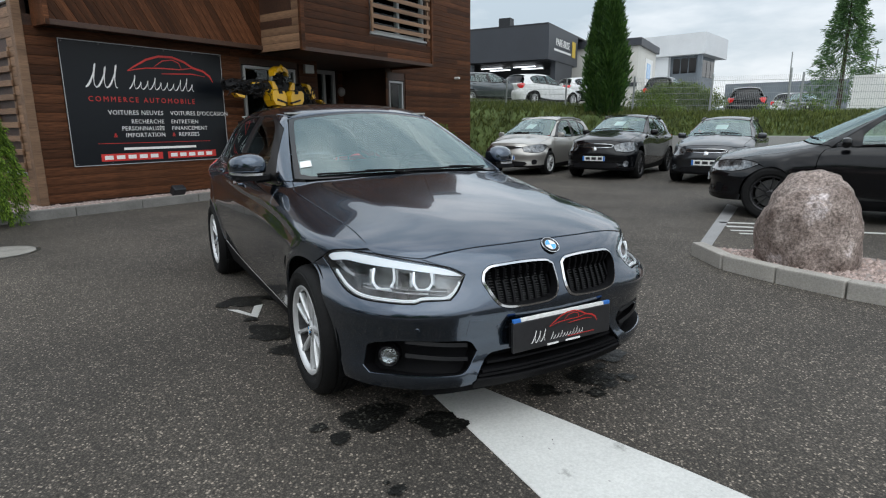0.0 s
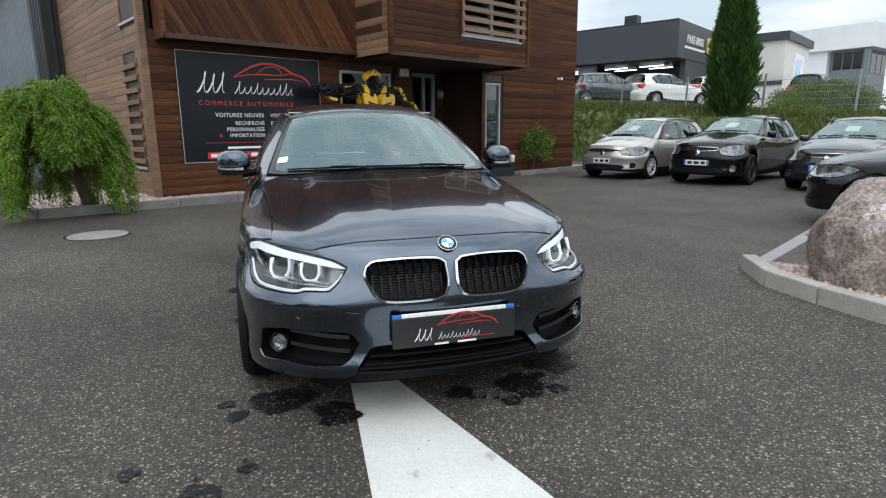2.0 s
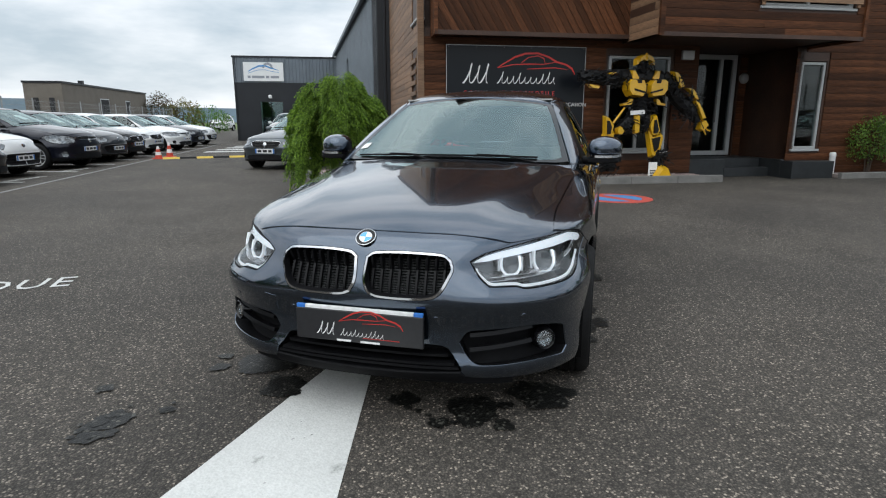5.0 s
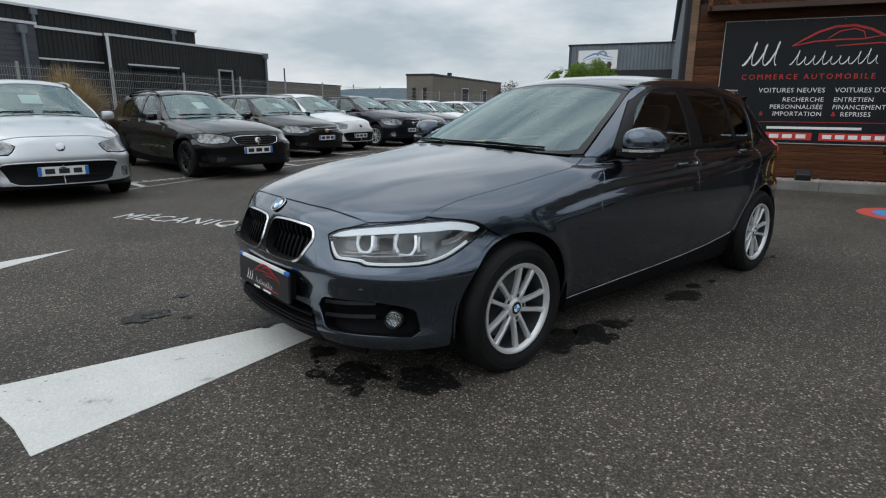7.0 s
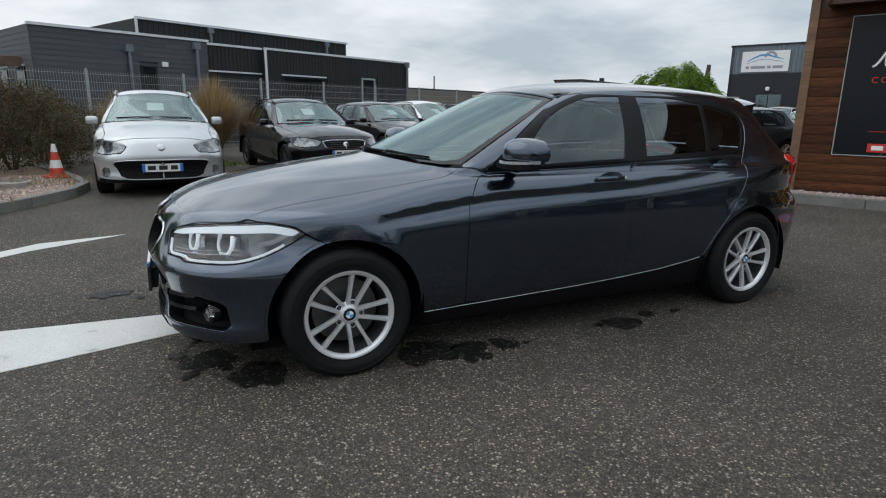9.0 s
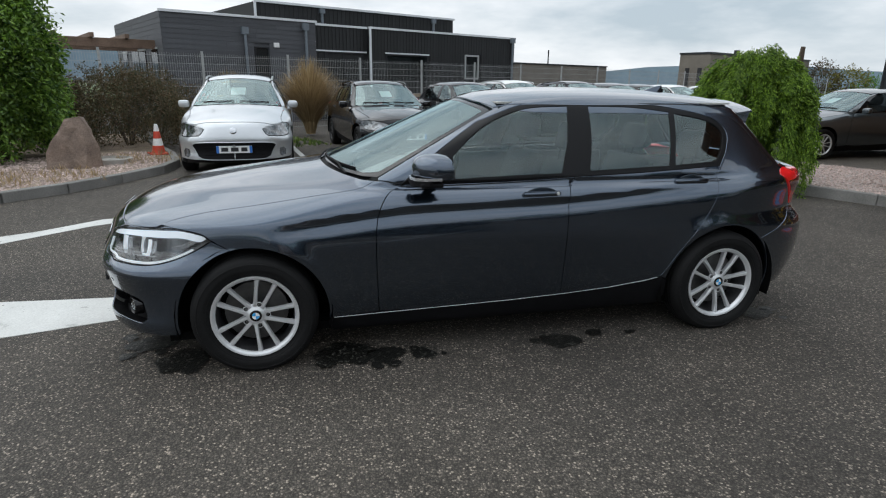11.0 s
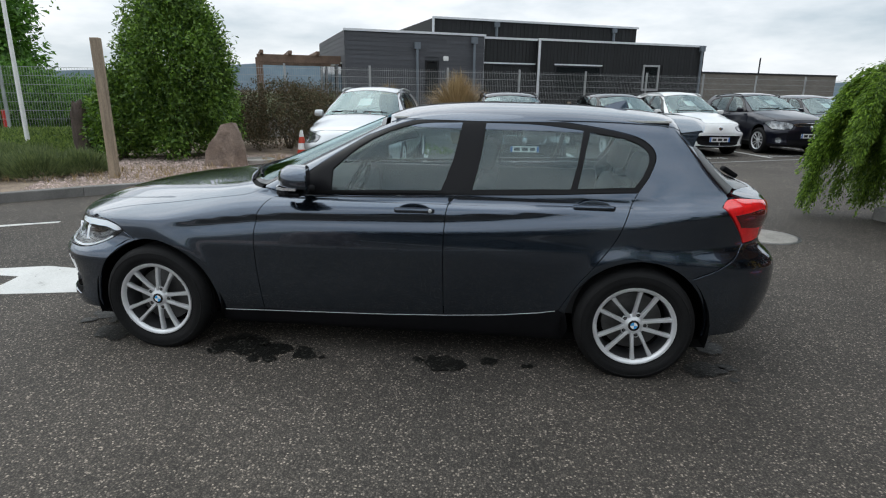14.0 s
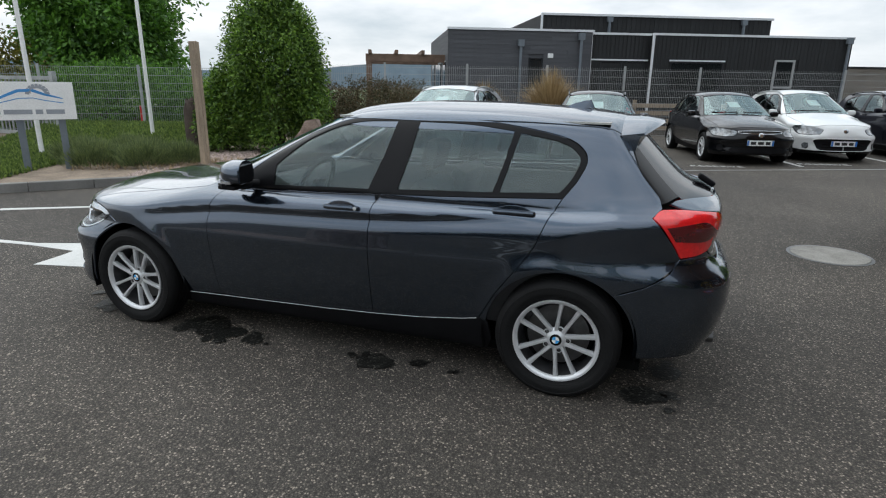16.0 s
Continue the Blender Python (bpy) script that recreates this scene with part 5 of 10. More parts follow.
window_unit("window_6", WEST @ pose(0, 0.0, 0), 12.22, 13.03, 1.58, 2.60, (), 0.07, False)
window_unit("window_7", WEST @ pose(0, 0.0, 0), 8.15, 10.2, 1.45, 2.48, (), 0.05, False, "wide dark window with a pale top rail")
window_unit("window_8", WEST @ pose(0, 0.27, 0), 5.62, 7.28, 0.3, 2.48, (6.4,), 0.05, False, "dark glazed doorway in black boards")
window_unit("window_9", WEST @ pose(0, 0.0, 0), 2.87, 3.38, 1.2, 2.53, (), 0.05, False)
for name in ("window_7", "window_8", "window_9"):
    for ob in scene.objects[name].children_recursive:
        if ob.data and ob.data.materials and ob.data.materials[0] == M_FRAME:
            ob.data.materials[0] = M_SHEET_DARK
for x0, x1, y in ((8.1, 10.25, -0.05), (5.25, 7.40, 0.21)):
    part("top_rail", slab(x0, x1, y, y + 0.05, 2.49, 2.54), M_WHITE_SHEET, blk, "", False, blkm)
for x0, x1 in ((1.1, 1.8), (2.7, 3.7), (3.8, 4.7), (5.6, 6.3)):
    part("side_window", slab(x0, x1, -0.05, 0.02, 0.8, 2.35), M_GLOSS_BLACK, blk, "", False, blkm @ pose(0, 7.0, 0, 0, 0, -90))
    part("window_frame", slab(x0 - 0.05, x1 + 0.05, -0.045, 0.02, 2.35, 2.41), M_FRAME, blk, "", False, blkm @ pose(0, 7.0, 0, 0, 0, -90))
# pergola at its end
perg = thing("pergola", WEST, "weathered timber pergola with square posts", "pergola")
M_BEAM = Mat("brown_timber_beam", (0.16, 0.105, 0.075), rough=0.8, vary=0.25, scale=3, fine=30, fine_vary=0.2).m
part("beam", slab(-2.9, 0.05, 0.9, 1.05, 2.35, 2.62, 0.01), M_BEAM, perg)
part("beam", slab(-2.9, 0.05, 3.4, 3.55, 2.35, 2.62, 0.01), M_BEAM, perg)
for x, y in ((-2.8, 0.97), (-2.8, 3.47)):
    part("post", slab(x - 0.09, x + 0.09, y - 0.09, y + 0.09, 0, 2.35, 0.01), M_BEAM, perg)
for k in range(3):
    part("rafter", slab(-2.8 + k * 0.95, -2.68 + k * 0.95, 0.7, 3.8, 2.62, 2.75, 0.01), M_BEAM, perg)

mesh_fence("fence_left", YARD @ pose(-15.4, -9.5, 0, 0, 0, 90), 50.0, 2.12, M_FENCE_DARK, "dark welded mesh fence behind the parked cars", 2.5, 0.06)
tb = thing("timber_pen", YARD @ pose(-16.3, 1.3, 0, 0, 0, 90), "low pale timber fence panel", "fence")
for z in (0.15, 0.4, 0.65, 0.9):
    part("rail", slab(0, 3.4, 0, 0.03, z, z + 0.14, 0.005), M_POST, tb)
for x in (0.05, 1.7, 3.35):
    part("post", slab(x - 0.05, x + 0.05, 0.03, 0.13, 0, 1.15, 0.005), M_POST, tb)

# long low wall and the flat brown building beyond
shed = thing("low_shed", YARD @ pose(-26.0, 10.0, 0, 0, 0, 90), "long low shed clad in grey-brown boards beyond the fence", "building", kind="structure")
part("wall", slab(0, 18.0, 0.02, 3.0, 0, 2.66), M_TAUPE, shed)
for k in range(13):
    part("board", slab(-0.01, 18.01, 0.0, 0.02, 0.05 + 0.2 * k, 0.23 + 0.2 * k, 0.004), M_TAUPE, shed)
part("roof_edge", slab(-0.04, 18.04, -0.05, 3.05, 2.66, 2.74), M_SHEET_DARK, shed)
bm = bmesh.new()
tube(bm, [(12.6, 1.0, 2.7), (12.6, 1.0, 3.7)], [0.05, 0.05], 6)
part("roof_vent", bm, M_SHEET_DARK, shed)
far = thing("flat_brown_building", YARD @ pose(-19.0, 29.8, 0, 0, 0, 90), "flat-roofed building clad in grey-brown boards", "building", kind="structure")
part("wall", slab(0, 16.5, 0, 2.2, 0, 3.5), M_TAUPE, far)
part("roof_edge", slab(-0.05, 16.55, -0.06, 2.25, 3.5, 3.62), M_SHEET_DARK, far)
for x, w, z0, z1 in ((6.0, 1.5, 1.3, 2.7), (11.2, 0.9, 1.7, 2.7)):
    w_ = part("window", slab(x, x + w, -0.03, 0.05, z0, z1), M_DARK_ROOM, far)
    part("window_frame", slab(x - 0.06, x + w + 0.06, -0.02, 0.05, z0 - 0.06, z1 + 0.06), M_WHITE_SHEET, far)
for k in range(2):
    part("slot_window", slab(-0.03, 0.05, 0.5 + k * 0.9, 0.8 + k * 0.9, 1.4, 2.6), M_DARK_ROOM, far)
part("roof_vent", slab(5.8, 6.1, 1.0, 1.3, 3.6, 4.0), M_SHEET_DARK, far)

# ---- the bank on the far side, with its retaining wall ----
def strip(name, rows, mat, label, category, kind="structure"):
    """A surface through rows of yard points (a, b, z)."""
    v, f = [], []
    n = len(rows[0])
    for r in rows:
        v += [tuple(YARD @ Vector(p)) for p in r]
    for i in range(len(rows) - 1):
        for k in range(n - 1):
            f.append((i * n + k, i * n + k + 1, (i + 1) * n + k + 1, (i + 1) * n + k))
    return tagged(new(name, mesh_from(v, f, mat, True, None, name)), label, category, "", kind)


BS = [9.0, 4.0, 0.0, -3.0, -6.0, -9.0, -13.0, -20.0, -40.0]
LIFT = {9.0: 2.4, 4.0: 2.25, 0.0: 2.0, -3.0: 1.72, -6.0: 1.55, -9.0: 1.48, -13.0: 1.45, -20.0: 1.4, -40.0: 1.3}
FOOT = {9.0: 0.0, 4.0: 0.0, 0.0: 0.0, -3.0: 0.1, -6.0: 0.86, -9.0: 0.86, -13.0: 0.86, -20.0: 0.8, -40.0: 0.8}
strip("grass_bank", [[(14.9, b, FOOT[b]) for b in BS], [(15.6, b, FOOT[b] + 0.45 * (LIFT[b] - FOOT[b])) for b in BS], [(16.4, b, FOOT[b] + 0.85 * (LIFT[b] - FOOT[b])) for b in BS], [(17.6, b, LIFT[b]) for b in BS], [(20.5, b, LIFT[b] + 0.02) for b in BS]], M_GRASS_GROUND, "steep grassy bank with weeds", "bank")
strip("upper_yard", [[(20.3, b, LIFT[b]) for b in BS], [(60, b, LIFT[b] + 0.5) for b in BS]], M_CONCRETE, "pale upper car park", "ground")
solid("retaining_wall", slab(14.7, 14.95, -40.0, -3.2, 0, 0.88, 0.01), M_CONCRETE, "low grey concrete retaining wall", "wall", YARD, "structure")
mesh_fence("fence_bank", YARD @ pose(17.4, 7.0, 1.75, 0, 0, -90) @ pose(0, 0, 0, 0, 1.6, 0), 26.0, 1.4, M_GALV, "galvanised mesh fence on the bank", 2.6, 0.055)

# windscreen workshop on the rise
pb = thing("windscreen_workshop", YARD @ pose(27.2, 4.85, 1.6, 0, 0, 6.8), "anthracite workshop with open bays and a white sign", "building", kind="structure")
M_ANTHRACITE = Mat("anthracite_panel", (0.035, 0.040, 0.050), rough=0.5, vary=0.12, scale=0.5).m
part("fascia", slab(0.0, 0.35, 0.0, 17.0, 3.3, 5.15), M_ANTHRACITE, pb)
part("fascia", slab(0.0, 6.0, -0.35, 0.0, 3.3, 5.15), M_ANTHRACITE, pb)
part("roof", slab(0.0, 14.0, -0.3, 17.0, 5.15, 5.25), M_SHEET_DARK, pb)
part("soffit", slab(0.3, 5.0, 0.0, 17.0, 3.25, 3.32), M_SHEET_DARK, pb)
part("rear_wall", slab(5.0, 5.2, 0.0, 17.0, 0, 3.3), M_SHEET_DARK, pb)
part("flank", slab(1.5, 5.0, -0.3, 0.0, 0, 3.3), M_ANTHRACITE, pb)
for y in (5.2, 11.0, 16.8):
    part("pillar", slab(0.5, 0.95, y - 0.5, y + 0.5, 0, 3.3), M_SHEET_GREY if y == 5.2 else M_ANTHRACITE, pb)
M_TUBE = glow("lit_tube", (0.9, 0.95, 1.0), 2.0)
for y in (1.2, 3.4, 6.5, 8.5):
    for x in (2.2, 3.6):
        part("lamp_tube", slab(x, x + 0.12, y, y + 1.4, 3.12, 3.18), M_TUBE, pb)
lettering("lettering", "PARE-BRISE", 0.60, pose(2.7, -0.37, 4.35, 90, 0, 0), M_WHITE, pb, 0.01, "CENTER", 1.0, 0.95)
part("print_bar", slab(1.0, 4.4, -0.37, -0.355, 3.86, 3.98), M_WHITE, pb)
part("yellow_mark", slab(4.7, 5.4, -0.38, -0.355, 3.8, 4.75), M_LINE_YELLOW, pb)
part("roof_light", slab(0.0, 0.6, 2.0, 2.7, 5.25, 5.7), M_SHEET_DARK, pb)

ren = thing("pale_hall", YARD @ pose(35.0, 1.8, 1.8, 0, 0, 5), "pale rendered hall with a dark roof edge", "building", kind="structure")
part("wall", slab(0, 6, 0, 14, 0, 4.5), M_RENDER, ren)
part("roof_edge", slab(-0.2, 6.2, -0.2, 14, 4.4, 4.85), M_ANTHRACITE, ren)
part("window_band", slab(-0.04, 0.0, 4.0, 10.0, 1.1, 1.8), M_GLOSS_BLACK, ren)
part("band", slab(-0.06, 0.0, 0.0, 14, 1.85, 2.1), M_ANTHRACITE, ren)
part("blue_panel", slab(2.2, 4.6, -0.07, 0.0, 2.0, 3.8), M_WHITE, ren)
part("blue_mark", slab(2.6, 3.8, -0.09, -0.07, 2.5, 3.5), M_SKYBLUE, ren)
wht = thing("white_office", YARD @ pose(52.0, 1.19, 2.0, 0, 0, -5), "white office block with a dark glazed storey", "building", kind="structure")
part("upper_storey", slab(0, 7, 0, 9, 5.2, 7.0), M_WHITE_SHEET, wht)
part("wall", slab(0.3, 7, 3.2, 9, 0, 5.2), M_WHITE_SHEET, wht)
part("lower_storey", slab(0.9, 6, 0.8, 3.2, 0.0, 5.2), M_SHEET_GREY, wht)
part("pillar", slab(0.15, 0.5, 0.25, 0.6, 0, 5.2), M_SHEET_GREY, wht)
for k in range(3):
    part("window", slab(0.86, 0.9, 0.95 + k * 0.7, 1.55 + k * 0.7, 3.7, 5.0), M_GLOSS_BLACK, wht)
for k in range(4):
    part("side_window", slab(1.0 + k * 1.25, 2.1 + k * 1.25, 0.76, 0.8, 3.4, 4.9), M_GLOSS_BLACK, wht)
shed = solid("far_shed", slab(50, 58, -9.5, -1, 1.5, 4.4), M_SHEET_GREY, "long grey shed in the distance", "building", YARD, "structure")

# far hills and woods
# distance haze is mixed into the hills' pale blue colour
M_HILL = Mat("hazy_hill", (0.22, 0.30, 0.36), rough=1.0, vary=0.12, scale=0.02, fine=0.2, fine_vary=0.08).m
rng = random.Random(8)
v, f = [], []
for k in range(73):
    a = radians(-20 + k * 4.0)
    h = 11 + 5 * math.sin(k * 0.5) + 4 * math.sin(k * 0.23 + 1) + rng.uniform(-0.8, 0.8)
    v += [(390 * math.cos(a), 390 * math.sin(a), -1), (390 * math.cos(a), 390 * math.sin(a), max(3, h))]
f = [(2 * k, 2 * k + 2, 2 * k + 3, 2 * k + 1) for k in range(72)]
tagged(new("backdrop_hills", mesh_from(v, f, M_HILL, False, None, "hills")), "hazy blue hills on the horizon", "hills", "", "structure")
sheet("meadow", [[Y(-200, 70), Y(200, 70), Y(200, 300), Y(-200, 300)], [Y(-200, -40), Y(-27, -40), Y(-27, 70), Y(-200, 70)]], 0.03, M_GRASS_GROUND, "far green meadow", "ground")

# ---- the grey hatchback in the middle of the yard ----
def badge(parent, m, r):
    """A round badge: black ring, blue and white quarters, chrome rim."""
    bm = bmesh.new()
    lathe(bm, [(0, 0.0), (r, 0.0), (r, 0.003), (r * 0.92, 0.0045), (0, 0.0035)], 32)
    ob = part("badge", bm, M_GLOSS_BLACK, parent, "round badge with blue and white quarters", True, m)
    bm = bmesh.new()
    tube(bm, [(r * 0.97 * math.cos(a), r * 0.97 * math.sin(a), 0.0035) for a in (2 * math.pi * i / 32 for i in range(32))], r * 0.05, 6, True)
    tube(bm, [(r * 0.62 * math.cos(a), r * 0.62 * math.sin(a), 0.0042) for a in (2 * math.pi * i / 28 for i in range(28))], r * 0.035, 6, True)
    part("badge_ring", bm, M_CHROME, ob, "", True)
    for k in range(4):
        bm = bmesh.new()
        pts = [(0, 0)] + [(r * 0.60 * math.cos(a), r * 0.60 * math.sin(a)) for a in (k * math.pi / 2 + i * math.pi / 16 for i in range(9))]
        prism(bm, pts, 0.003, 0.0056)
        part("quarter", bm, M_SKYBLUE if k % 2 else M_WHITE, ob)
    return ob


def alloy_wheel(parent, place, side, r=0.314, width=0.205, rim_r=0.213, spokes=5, detail=True, finish=None, badged=True):
    """Tyre, rim with double spokes, disc and hub; the outer face looks to +x or -x by side."""
    finish = finish or M_ALLOY
    w = new("wheel")
    w.parent = parent
    w.empty_display_size = 0.1
    w.matrix_basis = pose(*place, 0, 0, 0 if side > 0 else 180)
    steps = 56 if detail else 28
    h = width / 2
    bm = bmesh.new()
    prof = [(rim_r - 0.006, h - 0.022), (rim_r + 0.004, h - 0.012), (rim_r + 0.018, h - 0.006), (rim_r + 0.022, h - 0.002), (rim_r + 0.025, h - 0.002), (rim_r + 0.028, h + 0.001), (rim_r + (r - rim_r) * 0.45, h + 0.004), (rim_r + (r - rim_r) * 0.62, h + 0.002), (rim_r + (r - rim_r) * 0.64, h + 0.004), (rim_r + (r - rim_r) * 0.68, h + 0.003), (rim_r + (r - rim_r) * 0.70, h - 0.001), (rim_r + (r - rim_r) * 0.78, h - 0.004), (r - 0.012, h - 0.016), (r - 0.003, h - 0.032), (r, h - 0.05)]
    if detail:
        for g in (-0.045, -0.015, 0.015, 0.045)[::-1]:
            prof += [(r, g + 0.005), (r - 0.007, g + 0.004), (r - 0.007, g - 0.004), (r, g - 0.005)]
    prof += [(r, -h + 0.05), (r - 0.012, -h + 0.016), (rim_r + 0.02, -h + 0.004), (rim_r - 0.006, -h + 0.022)]
    prof = [(a, b) for a, b in prof]
    rings = []
    for a, b in prof:
        rings.append([bm.verts.new((b, a * math.cos(2 * math.pi * k / steps), a * math.sin(2 * math.pi * k / steps))) for k in range(steps)])
    for p, q in zip(rings, rings[1:]):
        for k in range(steps):
            bm.faces.new((p[k], p[(k + 1) % steps], q[(k + 1) % steps], q[k]))
    part("tyre", bm, M_RUBBER, w, "", True)
    for key, mat, lip in (("rim", finish, [(rim_r + 0.003, h - 0.012), (rim_r + 0.001, h - 0.005), (rim_r - 0.006, h - 0.005), (rim_r - 0.016, h - 0.012), (rim_r - 0.021, h - 0.026)]), ("rim_barrel", M_BARREL, [(rim_r - 0.021, h - 0.026), (rim_r - 0.028, -h + 0.03), (rim_r - 0.004, -h + 0.015)])):
        bm = bmesh.new()
        rings = []
        for a, b in lip:
            rings.append([bm.verts.new((b, a * math.cos(2 * math.pi * k / steps), a * math.sin(2 * math.pi * k / steps))) for k in range(steps)])
        for p, q in zip(rings, rings[1:]):
            for k in range(steps):
                bm.faces.new((p[k], p[(k + 1) % steps], q[(k + 1) % steps], q[k]))
        part(key, bm, mat, w, "", True)
    face = h - 0.012
    cap = 0.034
    for k in range(spokes):
        base = 2 * math.pi * k / spokes - 0.02
        for s in (-1, 1):
            bm = bmesh.new()
            cols = []
            for i in range(7):
                f = i / 6
                rad = 0.046 + (rim_r - 0.010 - 0.046) * f
                ang = base + s * math.asin((0.0175 + 0.0305 * f) / rad)
                wd = 0.0118 - 0.0026 * math.sin(math.pi * min(1, f * 1.05)) + 0.0015 * f**4
                out = face - 0.007 - 0.014 * (1 - f) ** 2 + 0.001 * f
                c, sn = math.cos(ang), math.sin(ang)
                tx, ty = -sn, c
                cols.append([bm.verts.new((out + d, rad * c + o * tx, rad * sn + o * ty)) for o, d in ((-wd, -0.026), (-wd, -0.007), (-wd * 0.6, 0.0), (wd * 0.6, 0.0), (wd, -0.007), (wd, -0.026))])
            for p, q in zip(cols, cols[1:]):
                for j in range(6):
                    bm.faces.new((p[j], p[(j + 1) % 6], q[(j + 1) % 6], q[j]))
            bm.faces.new(cols[0][::-1])
            bm.faces.new(cols[-1])
            part("spoke", bm, finish, w, "", True)
    bm = bmesh.new()
    lathe(bm, [(0, face - 0.04), (0.058, face - 0.045), (0.060, face - 0.032), (0.046, face - 0.022), (cap, face - 0.018), (cap - 0.002, face - 0.016), (0, face - 0.016)], 32, "x")
    hub = part("hub", bm, finish, w, "", True)
    if badged:
        badge(hub, pose(face - 0.0165, 0, 0, 90, 0, 90), 0.030)
    bm = bmesh.new()
    lathe(bm, [(0.07, -0.03), (rim_r - 0.055, -0.03), (rim_r - 0.055, -0.006), (0.07, -0.006)], 32, "x")
    part("brake_disc", bm, M_STEEL, w, "", True)
    if detail:
        for k in range(5):
            a = 2 * math.pi * k / 5 - 0.02
            bm = bmesh.new()
            lathe(bm, [(0.017, -0.004), (0.017, 0.004), (0.013, 0.005), (0.0125, -0.002)], 14, "x", (face - 0.026, 0.056 * math.cos(a), 0.056 * math.sin(a)))
            part("bolt_seat", bm, finish, w, "", True)
            # shallow near-black disc paints the shade of the bolt hole
            bm = bmesh.new()
            lathe(bm, [(0.0125, -0.002), (0.0125, 0.0), (0, 0.0005)], 10, "x", (face - 0.026, 0.056 * math.cos(a), 0.056 * math.sin(a)))
            part("bolt_hole", bm, M_VOID, w)
            bm = bmesh.new()
            lathe(bm, [(0, 0.0), (0.008, 0.0), (0.008, 0.004), (0.006, 0.005), (0, 0.005)], 6, "x", (face - 0.026, 0.056 * math.cos(a), 0.056 * math.sin(a)))
            part("wheel_bolt", bm, M_STEEL, w, "", True)
    bm = bmesh.new()
    lathe(bm, [(0.0, -0.06), (rim_r - 0.02, -0.06), (rim_r - 0.02, -0.05), (0, -0.05)], 24, "x")
    part("inner_shield", bm, M_VOID, w)
    return w


def seat(parent, x, y, z=0.42, w=0.50, back=0.60, mat=None):
    s = new("seat")
    s.parent = parent
    s.matrix_basis = pose(x, y, z)
    mat = mat or M_SEAT
    bm = bmesh.new()
    box(bm, -w / 2, w / 2, -0.25, 0.25, -0.12, 0.04, 0.05)
    part("cushion", bm, mat, s, "", True)
    bm = bmesh.new()
    box(bm, -w / 2, w / 2, -0.06, 0.07, 0.0, back, 0.055, pose(0, 0.24, 0.0, -18))
    part("backrest", bm, mat, s, "", True)
    bm = bmesh.new()
    box(bm, -0.13, 0.13, -0.05, 0.05, back + 0.05, back + 0.23, 0.045, pose(0, 0.24, 0, -15))
    tube(bm, [(0.05, 0.38, back - 0.05), (0.05, 0.41, back + 0.1)], 0.007, 6)
    tube(bm, [(-0.05, 0.38, back - 0.05), (-0.05, 0.41, back + 0.1)], 0.007, 6)
    part("headrest", bm, mat, s, "", True)


M_MESH = Mat("grille_mesh_plastic", (0.035, 0.036, 0.038), rough=0.5, vary=0.2, scale=20).m
M_PILLAR = Mat("satin_black_trim", (0.005, 0.005, 0.006), rough=0.3, vary=0.1, fine_vary=0.05, spec=0.16).m
HERO_SKINS = [("hood", M_PAINT), ("roof", M_PAINT), ("fender", M_PAINT), ("front_door", M_PAINT), ("rear_door", M_PAINT), ("body_side", M_PAINT), ("front_bumper", M_PAINT), ("rear_bumper", M_PAINT), ("tailgate", M_PAINT), ("sill", M_TRIM), ("window_trim", M_PILLAR), ("front_window", M_GLASS), ("rear_window", M_TINTED), ("quarter_window", M_TINTED), ("windscreen", M_SCREEN), ("screen_border", M_GLOSS_BLACK), ("rear_screen", M_GLOSS_BLACK), ("screen_blade", M_PILLAR)]
CENTRAL = {"hood", "roof", "windscreen", "screen_border", "front_bumper", "rear_bumper", "tailgate", "rear_screen", "low_grille"}
LOOPS = car_loops()

hero = thing("hatchback_car", pose(0, 0, 0), "dark grey metallic five-door hatchback parked on asphalt", "car")
for key, mat in HERO_SKINS:
    wrap, loop, holes, half = LOOPS[key]
    glassy = mat in (M_GLASS, M_TINTED, M_SCREEN) or key == "rear_screen"
    s = skin(wrap, loop, holes, 0.020 if key in ("front_door", "rear_door", "body_side", "fender") else 0.028, gap=-0.004 if glassy and key != "windscreen" else 0.0024, sink=0.007 if glassy and key != "windscreen" else {"windscreen": 0.002, "window_trim": 0.002, "screen_border": 0.0012, "screen_blade": 0.003}.get(key, 0.0), rim=0.0 if glassy or key == "screen_border" else 0.018, half=half)
    note = {"windscreen": "windscreen reflecting the clouded sky", "window_trim": "gloss black window surround", "screen_border": "black printed border of the windscreen", "sill": "black plastic sill", "screen_blade": "gloss black blade beside the rear screen"}.get(key, "")
    for k, q in enumerate([s] if key in CENTRAL else [s, mirrored(s)]):
        ob = part(key, mesh_from(q[0], q[1], mat, True, q[2], key), mat, hero, note)
        if glassy:
            ob.visible_shadow = False

# highlight along the doors' lower lip, added as a thin alloy tube
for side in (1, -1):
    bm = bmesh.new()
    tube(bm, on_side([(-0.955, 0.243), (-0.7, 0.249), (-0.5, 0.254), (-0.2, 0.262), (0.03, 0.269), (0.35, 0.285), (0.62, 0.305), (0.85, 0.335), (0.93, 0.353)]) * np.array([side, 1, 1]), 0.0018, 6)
    part("sill_seam", bm, M_ALLOY, hero, "highlight on the door's lower edge, added as a thin bright tube")
s = skin(ROUND, TP((0, -0.07), (0.30, -0.058), (0.545, -0.02), (0.60, 0.15), (0.61, 0.5), (0.605, 0.9), (0.590, 1.3), (0.565, 1.5), (0.545, 1.60), (0.25, 1.61), (0, 1.60)), [], 0.04, gap=0.0, sink=0.005, rim=0.01, half=True)
part("roof_frame", mesh_from(s[0], s[1], M_PAINT, True, s[2], "roof_frame"), M_PAINT, hero)
